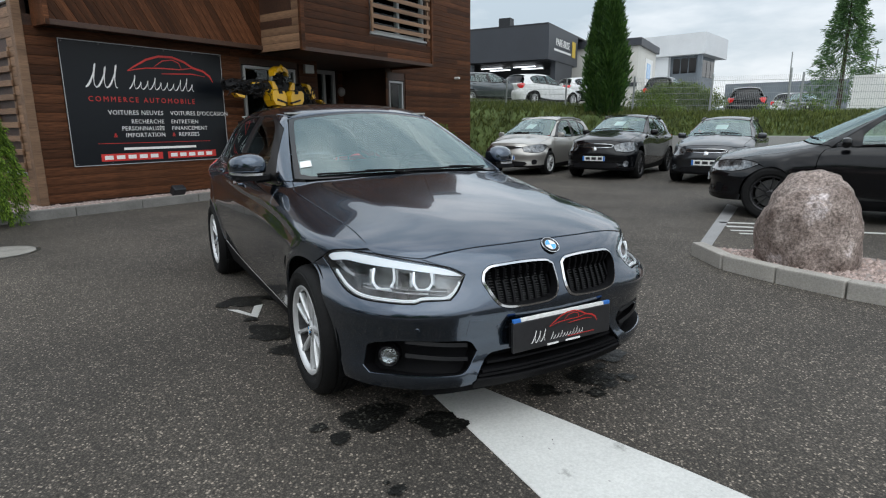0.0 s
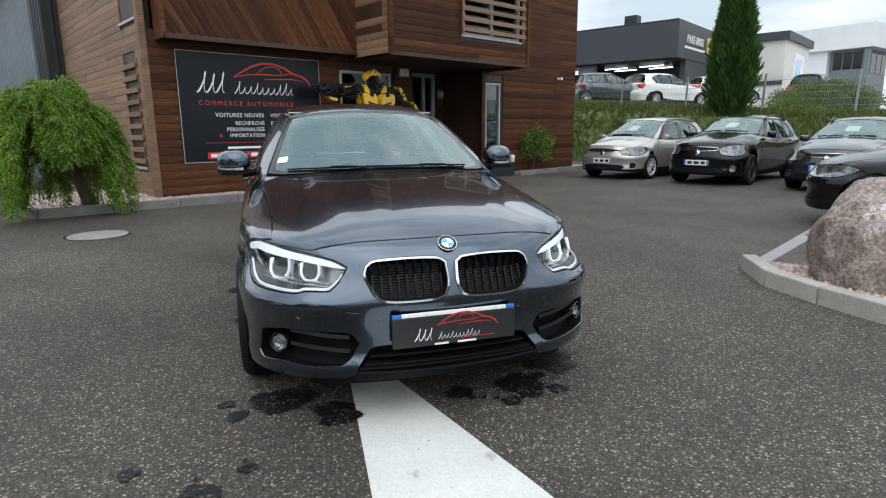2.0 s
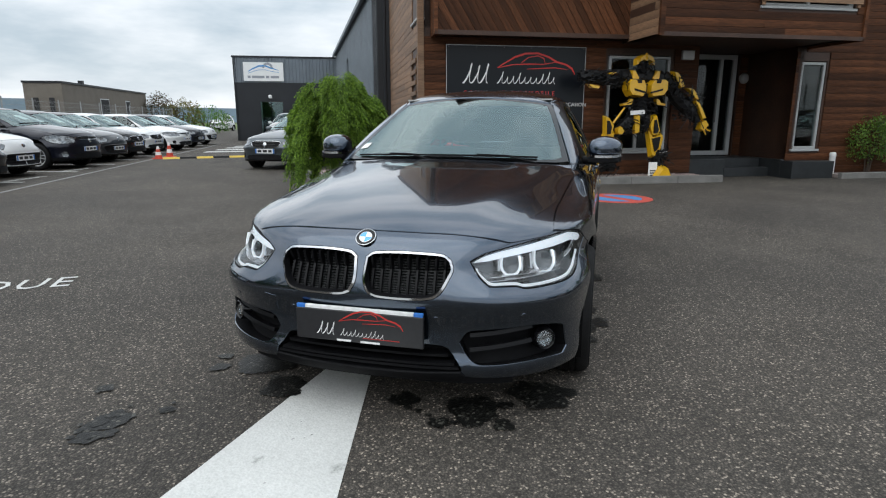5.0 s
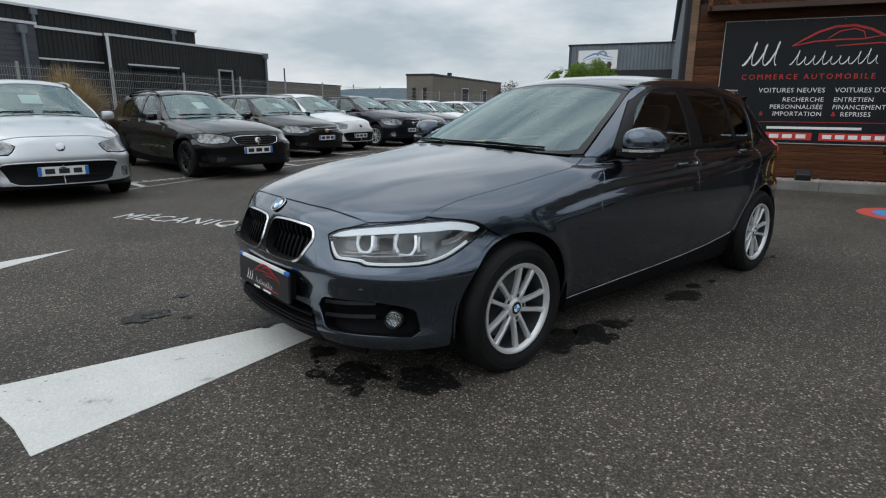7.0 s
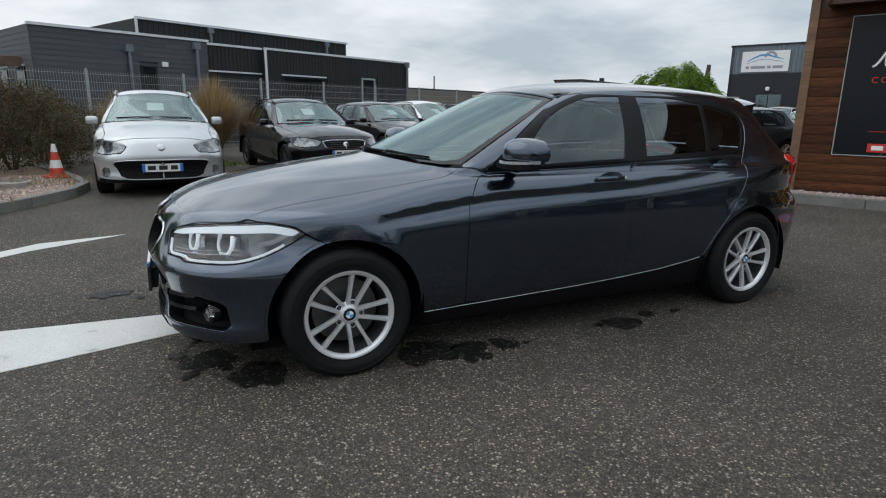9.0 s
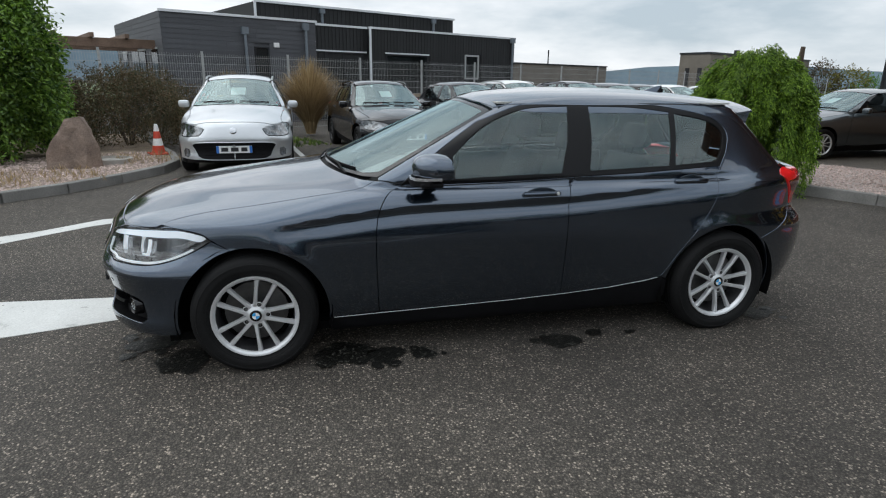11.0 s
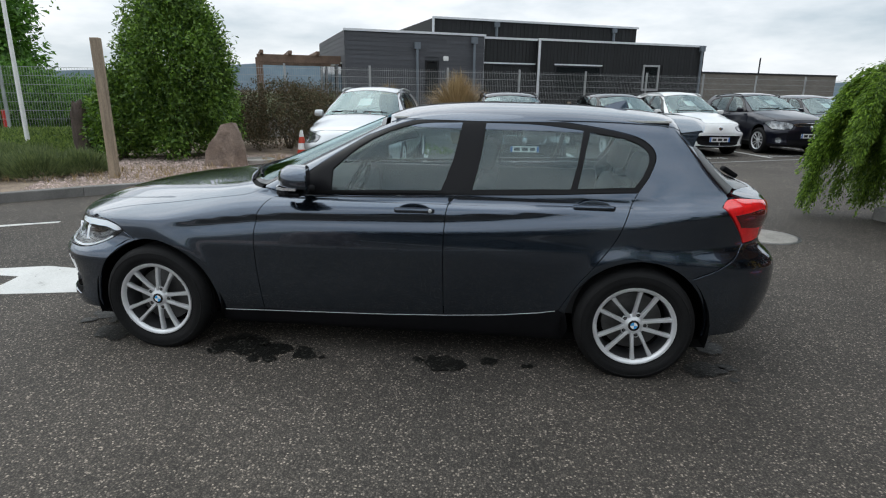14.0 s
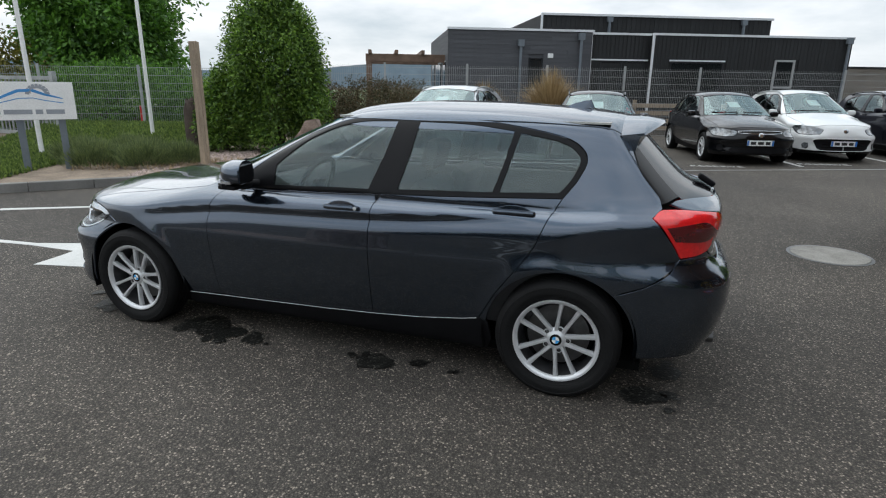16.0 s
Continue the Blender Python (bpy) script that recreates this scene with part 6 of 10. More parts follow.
for side in (1, -1):
    for y in AXLES:
        alloy_wheel(hero, (side * 0.765, y, 0.300), side)


def on_nose(x, z, out=0.0):
    p = on_front([(x, z)])
    n = facing(p)
    return Vector(p[0] + n[0] * out), Vector(n[0])


def loop_on(wrap, loop, out, step=0.015, soft=40):
    uv = rounded(loop, step, wrap.metric(), corner=soft)
    p = wrap.lift(uv)
    return p + facing(p) * out


def framed(p, n, up=(0, 0, 1)):
    """A pose at p whose z looks along n and whose y is upwards."""
    z = Vector(n).normalized()
    x = Vector(up).cross(z).normalized()
    return Matrix.Translation(p) @ Matrix((x, z.cross(x), z)).transposed().to_4x4()


def ribbon(bm, pts, width_dir, w, t):
    """A flat bar along points, w wide along width_dir, t thick."""
    pts = [Vector(p) for p in pts]
    rings = []
    for i, p in enumerate(pts):
        d = (pts[min(i + 1, len(pts) - 1)] - pts[max(i - 1, 0)]).normalized()
        a = Vector(width_dir)
        a = (a - d * a.dot(d)).normalized()
        b = d.cross(a)
        rings.append([bm.verts.new(p + a * u * w / 2 + b * v * t / 2) for u, v in ((-1, -1), (1, -1), (1, 1), (-1, 1))])
    for r, q in zip(rings, rings[1:]):
        for k in range(4):
            bm.faces.new((r[k], r[(k + 1) % 4], q[(k + 1) % 4], q[k]))
    bm.faces.new(rings[0][::-1])
    bm.faces.new(rings[-1])
    return bm


# kidney grilles: chrome frames, upright slats, mesh behind
def kidney_grille(parent, side):
    wrap, loop, _, _ = LOOPS["kidney"]
    flip = np.array([side, 1, 1])
    g = new("kidney_grille")
    g.parent = parent
    g.empty_display_size = 0.1
    tagged(g, "chrome framed grille with black upright slats")
    ring = loop_on(wrap, loop, 0.002, 0.012) * flip
    inner = shrunk(rounded(loop, 0.012, wrap.metric()), 0.0085, wrap.metric())
    inner = wrap.lift(inner)
    inner = (inner + facing(inner) * 0.006) * flip
    deep = inner - np.array([0, -0.045, 0])
    v = list(ring) + list(inner) + list(deep)
    n = len(ring)
    f = []
    for k in range(n):
        q = (k + 1) % n
        f += [(k, q, n + q, n + k)]
    part("grille_frame", mesh_from(v, f if side > 0 else [t[::-1] for t in f], M_CHROME, True, None, "grille_frame"), M_CHROME, g, "chrome frame")
    wall = [(n + k, n + (k + 1) % n, 2 * n + (k + 1) % n, 2 * n + k) for k in range(n)]
    part("grille_wall", mesh_from(v, wall if side > 0 else [t[::-1] for t in wall], M_TRIM, True, None, "grille_wall"), M_TRIM, g)
    xs = np.linspace(0.042, 0.330, 9)
    flat = np.array([tuple(p) for p in np.asarray(on_front([(x, 0.62) for x in xs]))])
    lay = rounded(loop, 0.01, wrap.metric())
    pts3 = wrap.lift(lay)
    for x, base in zip(xs, flat):
        near = pts3[np.abs(pts3[:, 0] - x) < 0.012]
        z0, z1 = near[:, 2].min() + 0.010, near[:, 2].max() - 0.010
        bm = bmesh.new()
        pp = [on_nose(x, z, -0.010 - 0.036 * float(ease(0.690, 0.655, z)))[0] for z in np.linspace(z0, z1, 8)]
        ribbon(bm, [(side * p.x, p.y, p.z) for p in pp], (0, 1, 0), 0.030, 0.0085)
        part("slat", bm, M_PILLAR, g, "", False)
    bm = bmesh.new()
    for z in np.arange(0.545, 0.70, 0.0105):
        row = [(x, z) for x in np.linspace(0.03, 0.35, 9)]
        for a, b in zip(row, row[1:]):
            pa, pb = (on_nose(q[0], min(max(z, 0.53), 0.70), -0.05)[0] for q in (a, b))
            if within(np.array([NOSE.lay(on_front([((a[0] + b[0]) / 2, z)]))[0]]), lay)[0]:
                ribbon(bm, [(side * pa.x, pa.y, pa.z), (side * pb.x, pb.y, pb.z)], (0, 1, 0), 0.012, 0.0035)
    part("grille_mesh", bm, M_MESH, g)
    s = skin(wrap, loop, [], 0.04, gap=-0.01, sink=0.07, rim=0)
    s = s if side > 0 else mirrored(s)
    part("grille_backing", mesh_from(s[0], s[1], M_VOID, False, None, "grille_backing"), M_VOID, g)


# headlamps: housing, two lit rings, brow strip, clear lens
def headlamp(parent, side):
    wrap, loop, _, _ = LOOPS["headlamp"]
    flip = np.array([side, 1, 1])
    h = new("headlamp")
    h.parent = parent
    h.empty_display_size = 0.1
    tagged(h, "clear headlamp with two glowing white rings")
    bowl = skin(wrap, loop, [], 0.02, gap=0.0, sink=0.07, rim=-0.066)
    bowl = bowl if side > 0 else mirrored(bowl)
    part("housing", mesh_from(bowl[0], bowl[1], M_LAMP_DARK, True, None, "housing"), M_LAMP_DARK, h)
    # bright brow, thin at the inner tip and broad at the outer one
    brow = chain(NF((0.428, 0.6725), (0.46, 0.690), (0.50, 0.702), (0.554, 0.714), (0.62, 0.7255), (0.688, 0.7345)), NS((-1.71, 0.738), (-1.64, 0.730), (-1.575, 0.714), (-1.555, 0.700), (-1.585, 0.686), (-1.665, 0.700), (-1.75, 0.698)), NF((0.647, 0.694), (0.60, 0.690), (0.528, 0.682), (0.478, 0.675)))
    s = skin(wrap, brow, [], 0.012, gap=0.0, sink=0.010, rim=0.012)
    s = s if side > 0 else mirrored(s)
    part("brow_light", mesh_from(s[0], s[1], M_LAMP_WHITE, True, s[2], "brow_light"), M_LAMP_WHITE, h, "glowing white brow strip")
    low = chain(wrap.lift(NF((0.440, 0.650), (0.452, 0.632), (0.497, 0.600), (0.55, 0.597), (0.592, 0.594), (0.62, 0.586), (0.69, 0.585))), wrap.lift(NS((-1.83, 0.588), (-1.735, 0.606), (-1.66, 0.632), (-1.62, 0.650))))
    low = np.array(soft_curve(low, 4))
    lo3 = (low - facing(low) * 0.010) * flip
    bm = bmesh.new()
    ribbon(bm, lo3, (0, 0, 1), 0.009, 0.008)
    part("lower_strip", bm, M_LAMP_WHITE, h)
    for x, z, w, r in ((0.566, 0.655, 0.036, 0.042), (0.684, 0.652, 0.042, 0.048)):
        p, n = on_nose(x, z, -0.020)
        n = Vector((n.x * 0.45, n.y, n.z * 0.4)).normalized()
        m = framed((side * p.x, p.y, p.z), (side * n.x, n.y, n.z))
        ring = soft_curve([(-0.94 * w, 0.85 * r), (-1.02 * w, 0.3 * r), (-0.98 * w, -0.30 * r), (-0.56 * w, -0.82 * r), (0, -0.90 * r), (0.56 * w, -0.82 * r), (0.98 * w, -0.30 * r), (1.02 * w, 0.3 * r), (0.94 * w, 0.85 * r)], 4)
        bm = bmesh.new()
        ribbon(bm, [(q[0], q[1], 0.003) for q in ring], (0, 0, 1), 0.014, 0.0085)
        part("light_ring", bm, M_LAMP_WHITE, h, "glowing ring", False, m)
        bm = bmesh.new()
        lathe(bm, [(w * 0.96, 0.002), (w * 0.92, -0.01), (w * 0.80, -0.028), (w * 0.70, -0.03)], 28)
        part("reflector", bm, M_LAMP_DARK, h, "", True, m)
        bm = bmesh.new()
        lathe(bm, [(w * 0.80, -0.03), (w * 0.74, -0.022), (w * 0.55, -0.012), (w * 0.25, -0.006), (0, -0.005)], 28)
        part("projector_lens", bm, M_PROJECTOR, h, "dark projector lens", True, m)
        for e in (-1.28, 1.28):
            bm = bmesh.new()
            box(bm, -0.006, 0.006, -0.6 * r, 0.75 * r, -0.025, 0.0, 0.003, pose(e * w, 0, 0, 0, 0, 0))
            part("lamp_post", bm, M_LAMP_BODY, h, "", False, m)
    for z0, z1 in ((0.617, 0.622), (0.628, 0.632)):
        bm = bmesh.new()
        pp = [on_nose(x, z0 + (z1 - z0) * (x - 0.5) / 0.2, -0.03)[0] for x in np.linspace(0.49, 0.74, 10)]
        ribbon(bm, [(side * p.x, p.y, p.z) for p in pp], (0, 1, 0), 0.035, 0.003)
        part("lamp_fin", bm, M_LAMP_BODY, h)
    bm = bmesh.new()
    pp = [Vector(q) for q in on_side([(-1.60, 0.69), (-1.63, 0.672), (-1.67, 0.655), (-1.72, 0.645)])]
    ribbon(bm, [(side * (p.x - 0.02), p.y, p.z) for p in pp], (0, 0, 1), 0.022, 0.006)
    part("indicator_strip", bm, M_LAMP_BODY, h)
    s = skin(wrap, loop, [], 0.02, gap=0.001, sink=0.001, rim=0)
    s = s if side > 0 else mirrored(s)
    lens = part("lens", mesh_from(s[0], s[1], M_LENS, True, s[2], "lens"), M_LENS, h, "clear lamp cover")
    lens.visible_shadow = False
    bm = bmesh.new()
    tube(bm, loop_on(wrap, loop, -0.003, 0.012) * flip, 0.0028, 6, True)
    part("lamp_seal", bm, M_TRIM, h)


def fog_recess(parent, side):
    wrap, loop, _, _ = LOOPS["fog"]
    f = new("fog_recess")
    f.parent = parent
    f.empty_display_size = 0.1
    tagged(f, "black side intake with a round fog lamp")
    s = skin(wrap, loop, [], 0.025, gap=0.0, sink=0.075, rim=-0.07)
    s = s if side > 0 else mirrored(s)
    part("intake_shell", mesh_from(s[0], s[1], M_TRIM, True, None, "intake_shell"), M_TRIM, f)
    for z in (0.330, 0.385):
        bm = bmesh.new()
        pp = [on_nose(x, z + 0.018 * (x - 0.45) / 0.2, -0.03)[0] for x in np.linspace(0.425, 0.655, 8)]
        ribbon(bm, [(side * p.x, p.y, p.z) for p in pp], (0, 0.8, -0.25), 0.05, 0.016)
        part("intake_blade", bm, M_PILLAR, f, "", False)
    p, n = on_nose(0.708, 0.347, -0.020)
    n = Vector((n.x * 0.6, n.y, n.z)).normalized()
    m = framed((side * p.x, p.y, p.z), (side * n.x, n.y, n.z))
    bm = bmesh.new()
    lathe(bm, [(0, -0.02), (0.034, -0.02), (0.035, 0.006), (0.040, 0.012), (0.044, 0.008), (0.05, -0.03)], 28)
    part("lamp_bezel", bm, M_GLOSS_BLACK, f, "", True, m)
    bm = bmesh.new()
    lathe(bm, [(0, -0.012), (0.013, -0.012), (0.028, -0.006), (0.0338, 0.002), (0.0338, -0.018), (0, -0.018)], 28)
    part("lamp_bowl", bm, M_FOG, f, "", True, m)
    bm = bmesh.new()
    lathe(bm, [(0, 0.013), (0.015, 0.012), (0.027, 0.009), (0.0345, 0.004)], 28)
    o = part("lamp_glass", bm, M_LENS, f, "", True, m)
    o.visible_shadow = False


for side in (1, -1):
    kidney_grille(hero, side)
    headlamp(hero, side)
    fog_recess(hero, side)

# lower grille with three bars
wrap, loop, _, _ = LOOPS["low_grille"]
s = skin(wrap, loop, [], 0.03, gap=0.0, sink=0.09, rim=-0.085, half=True)
low_grille = part("lower_grille", mesh_from(s[0], s[1], M_TRIM, True, None, "lower_grille"), M_TRIM, hero, "black lower grille")
for z in (0.258, 0.286, 0.314):
    bm = bmesh.new()
    half_w = 0.388 - max(0, z - 0.268) * 1.0
    pp = [on_nose(x, z, -0.028)[0] for x in np.linspace(-half_w, half_w, 15)]
    ribbon(bm, pp, (0, 1, 0), 0.05, 0.010)
    part("grille_bar", bm, M_TRIM, low_grille)
# chin below the bumper
bm = bmesh.new()
pp = [on_nose(x, 0.215, -0.012)[0] - Vector((0, 0, 0.02)) for x in np.linspace(-0.58, 0.58, 25)]
ribbon(bm, [q + Vector((0, 0.05, 0)) for q in pp], (0, 0, 1), 0.06, 0.02)
part("chin_lip", bm, M_TRIM, hero)
s = skin(NOSE, NF((0, 0.234), (0.2, 0.237), (0.395, 0.247), (0.41, 0.228), (0.40, 0.204), (0.2, 0.198), (0, 0.196)), [], 0.03, gap=0.0, sink=-0.005, rim=0.012, half=True)
part("chin_panel", mesh_from(s[0], s[1], M_TRIM, True, s[2], "chin_panel"), M_TRIM, hero, "black plastic chin")
bm = bmesh.new()
box(bm, -0.74, 0.74, -1.78, 1.75, 0.155, 0.20)
part("underbody", bm, M_VOID, hero, "dark underbody")
bm = bmesh.new()
box(bm, -0.60, 0.60, -1.93, -1.05, 0.2, 0.66)
part("engine_bay", bm, M_VOID, hero)

# painted panel under the shut lines of the nose
s = skin(NOSE, chain(NF((0, 0.80), (0.3, 0.79), (0.45, 0.778), (0.56, 0.765), (0.66, 0.765)), NS((-1.74, 0.785), (-1.64, 0.785), (-1.60, 0.75), (-1.66, 0.738)), NF((0.69, 0.731), (0.61, 0.720), (0.53, 0.708), (0.40, 0.69), (0.3, 0.715), (0, 0.72))), [], 0.03, gap=0.0, sink=0.009, rim=0.02, half=True)
part("nose_panel", mesh_from(s[0], s[1], M_PAINT, True, s[2], "nose_panel"), M_PAINT, hero)
# front badge, plate, washer cover, parking sensors
p, n = on_nose(0, 0.749, 0.001)
badge(hero, framed(p, n), 0.041)
plate = new("plate")
plate.parent = hero
plate.matrix_basis = framed((0, -2.186, 0.417), (0, -1, 0.03))
tagged(plate, "dark dealer plate with white lettering shapes and a red car outline")
part("plate_board", slab(-0.265, 0.265, -0.066, 0.060, -0.012, 0.004, 0.004), M_PLATE_DARK, plate)
part("plate_holder", slab(-0.255, 0.255, -0.05, 0.05, -0.04, -0.012), M_TRIM, plate)
part("plate_strip", slab(-0.225, 0.225, 0.0600, 0.0745, -0.010, 0.004, 0.002), M_WHITE, plate, "white edge strip")
for sx in (-1, 1):
    part("plate_corner", slab(sx * 0.262 if sx < 0 else 0.226, -0.226 if sx < 0 else 0.262, 0.0595, 0.0745, -0.010, 0.004, 0.002), M_BLUE, plate, "blue corner")


def car_sketch(parent, m, w, mat):
    """A red swoosh that suggests a car's roof line."""
    o = new("car_outline")
    o.parent = parent
    o.matrix_basis = m
    for pts, r in (([(-0.5, -0.02, 0), (-0.42, 0.03, 0), (-0.28, 0.11, 0), (-0.14, 0.155, 0), (0.02, 0.16, 0), (0.16, 0.12, 0), (0.27, 0.06, 0), (0.40, 0.03, 0), (0.48, -0.02, 0), (0.52, -0.09, 0)], (0.004, 0.008, 0.012, 0.012, 0.012, 0.012, 0.012, 0.012, 0.012, 0.004)), ([(-0.5, -0.02, 0), (-0.3, 0.02, 0), (-0.1, 0.03, 0), (0.1, 0.03, 0), (0.28, 0.06, 0)], (0.004, 0.006, 0.007, 0.006, 0.003)), ([(-0.12, -0.03, 0), (0.05, -0.02, 0), (0.25, -0.01, 0), (0.42, -0.03, 0)], (0.003, 0.006, 0.006, 0.002)), ([(-0.20, 0.04, 0), (-0.1, 0.11, 0), (0.02, 0.13, 0), (0.1, 0.10, 0), (0.12, 0.04, 0)], (0.003, 0.006, 0.006, 0.006, 0.003))):
        bm = bmesh.new()
        tube(bm, [(x * w, y * w, 0) for x, y, _ in pts], [q * w for q in r], 6)
        bmesh.ops.scale(bm, vec=(1, 1, 0.08), verts=bm.verts[:])
        part("stroke", bm, mat, o)
    return o


def script_strokes(parent, m, h, mat, words):
    """A hand-drawn mark as looping scribbles: widths of the words in heights, no letters."""
    o = new("script_mark")
    o.parent = parent
    o.matrix_basis = m
    x = 0.0
    for wd, tall in words:
        loops = max(2, int(wd / (0.52 * tall)))
        n = loops * 14
        pts = []
        for i in range(n + 1):
            f = i / n
            a = 2 * math.pi * loops * f
            k = int(f * loops * 0.999)
            big = tall * ((1.0, 0.55, 0.62, 0.9, 0.55, 0.58, 0.5, 0.85)[k % 8] if tall < 1.2 else (1.0, 0.9)[k % 2])
            up = 0.5 - 0.5 * math.cos(a)
            pts.append((h * (x + f * (wd - 0.3 * tall) + 0.28 * up * big + 0.09 * tall * math.sin(a)), h * big * up, 0))
        bm = bmesh.new()
        tube(bm, pts, [h * 0.042 * tall * (0.75 + 0.35 * math.sin(i * 0.9)) for i in range(n + 1)], 6)
        bmesh.ops.scale(bm, vec=(1, 1, 0.1), verts=bm.verts[:])
        part("stroke", bm, mat, o)
        x += wd + 0.35
    return o


car_sketch(plate, pose(0.05, 0.022, 0.0055), 0.26, M_RED)
script_strokes(plate, pose(-0.175, -0.040, 0.0055), 0.034, M_WHITE, ((2.6, 1.5), (5.6, 0.9)))
part("print_line", slab(0.02, 0.17, -0.045, -0.043, 0.004, 0.0055), M_RED, plate)
for x0, x1 in ((-0.09, -0.03), (0.01, 0.09)):
    part("print_bar", slab(x0, x1, -0.064, -0.056, 0.004, 0.0055), M_WHITE, plate)
for side in (1, -1):
    for x, z in ((0.62, 0.47), (0.30, 0.46)):
        p, n = on_nose(x, z, 0.0)
        bm = bmesh.new()
        lathe(bm, [(0, 0.0015), (0.010, 0.0015), (0.0115, 0.0), (0.0115, -0.004)], 16)
        part("parking_sensor", bm, M_PAINT, hero, "", True, framed((side * p.x, p.y, p.z), (side * n.x, n.y, n.z)))
s = skin(NOSE, NF((0.382, 0.500), (0.435, 0.508), (0.437, 0.440), (0.384, 0.430)), [], 0.02, gap=0.0, sink=-0.0012, rim=0.003)
part("tow_eye_cover", mesh_from(*mirrored(s)[:2], M_PAINT, True, mirrored(s)[2], "tow_eye_cover"), M_PAINT, hero)


# tail lamps and rear details
for side in (1, -1):
    wrap, loop, _, _ = LOOPS["rear_lamp"]
    s = skin(wrap, loop, [], 0.02, gap=0.002, sink=-0.004, rim=0.02)
    s = s if side > 0 else mirrored(s)
    lamp = part("tail_lamp", mesh_from(s[0], s[1], M_RED_LENS, True, s[2], "tail_lamp"), M_RED_LENS, hero, "red tail lamp with a dark band")
    band = chain(RS((1.80, 0.895)), RF((0.66, 0.915), (0.60, 0.88), (0.56, 0.86), (0.60, 0.83), (0.655, 0.82)), RS((1.845, 0.83)))
    s = skin(wrap, band, [], 0.02, gap=0.0, sink=-0.006, rim=0.003)
    s = s if side > 0 else mirrored(s)
    part("dark_band", mesh_from(s[0], s[1], M_RED_DARK, True, s[2], "dark_band"), M_RED_DARK, lamp)
# roof spoiler
bm = bmesh.new()
prof = []
for x in np.linspace(-0.53, 0.53, 17):
    y0 = on_top([(abs(x) * 0.96, 1.56)])[0]
    tip_y = 1.765 - 0.10 * (abs(x) / 0.53) ** 2.2
    tip_z = 1.350 - 0.048 * (abs(x) / 0.53) ** 2.6
    prof.append([bm.verts.new(v) for v in ((x, 1.553, y0[2] + 0.001), (x, 1.66, (y0[2] + tip_z) / 2 + 0.008), (x, tip_y - 0.01, tip_z), (x, tip_y, tip_z - 0.010), (x, tip_y - 0.02, tip_z - 0.016), (x, 1.615, y0[2] - 0.105))])
for a, b in zip(prof, prof[1:]):
    for k in range(5):
        bm.faces.new((a[k], a[k + 1], b[k + 1], b[k]))
for q in (prof[0], prof[-1]):
    bm.faces.new([bm.verts.new(v.co) for v in q])
part("roof_spoiler", bm, M_PAINT, hero, "", True)
# fin aerial
bm = bmesh.new()
fin = [(-0.11, 0.0), (-0.06, 0.018), (0.01, 0.040), (0.05, 0.046), (0.07, 0.0)]
base = ROOF(1.30) - 0.004
lo = [bm.verts.new((0.026 * (1 - abs(y + 0.01) / 0.12), 1.30 + y, base)) for y, z in fin]
hi = [bm.verts.new((0.006, 1.30 + y, base + z)) for y, z in fin]
lo2 = [bm.verts.new((-v.co.x, v.co.y, v.co.z)) for v in lo]
hi2 = [bm.verts.new((-0.006, v.co.y, v.co.z)) for v in hi]
for k in range(4):
    bm.faces.new((lo[k], lo[k + 1], hi[k + 1], hi[k]))
    bm.faces.new((lo2[k + 1], lo2[k], hi2[k], hi2[k + 1]))
    bm.faces.new((hi[k], hi[k + 1], hi2[k + 1], hi2[k]))
bm.faces.new((lo[-1], lo2[-1], hi2[-1], hi[-1]))
part("roof_fin", bm, M_PAINT, hero)
# rear wiper cover, exhaust, lower valance
bm = bmesh.new()
box(bm, -0.035, 0.035, -0.06, 0.04, -0.02, 0.012, 0.010, pose(0.0, 2.02, 1.02, -32))
part("rear_wiper_base", bm, M_TRIM, hero, "", True)
bm = bmesh.new()
tube(bm, [(0.42, 1.9, 0.265), (0.42, 2.10, 0.262)], 0.032, 14, cap=False)
part("exhaust_pipe", bm, M_STEEL, hero, "", True)
bm = bmesh.new()
box(bm, -0.46, 0.46, 1.70, 1.88, 0.235, 0.30, 0.03)
part("rear_valance", bm, M_TRIM, hero, "", True)


# wheel-arch linings
for side in (1, -1):
    for c in AXLES:
        bm = bmesh.new()
        rings = []
        for a in np.linspace(-15, 195, 22):
            y, z = c + 0.385 * math.cos(radians(a)), 0.29 + 0.385 * math.sin(radians(a))
            rings.append([bm.verts.new((side * x, y, z)) for x in (0.45, 0.835)])
        for p, q in zip(rings, rings[1:]):
            bm.faces.new((p[0], p[1], q[1], q[0]))
        bm.faces.new([r[0] for r in rings])
        part("arch_lining", bm, M_VOID, hero)
        bm = bmesh.new()
        box(bm, 0.30 * side, 0.46 * side, c - 0.36, c + 0.36, 0.2, 0.66)
        part("inner_arch", bm, M_VOID, hero)

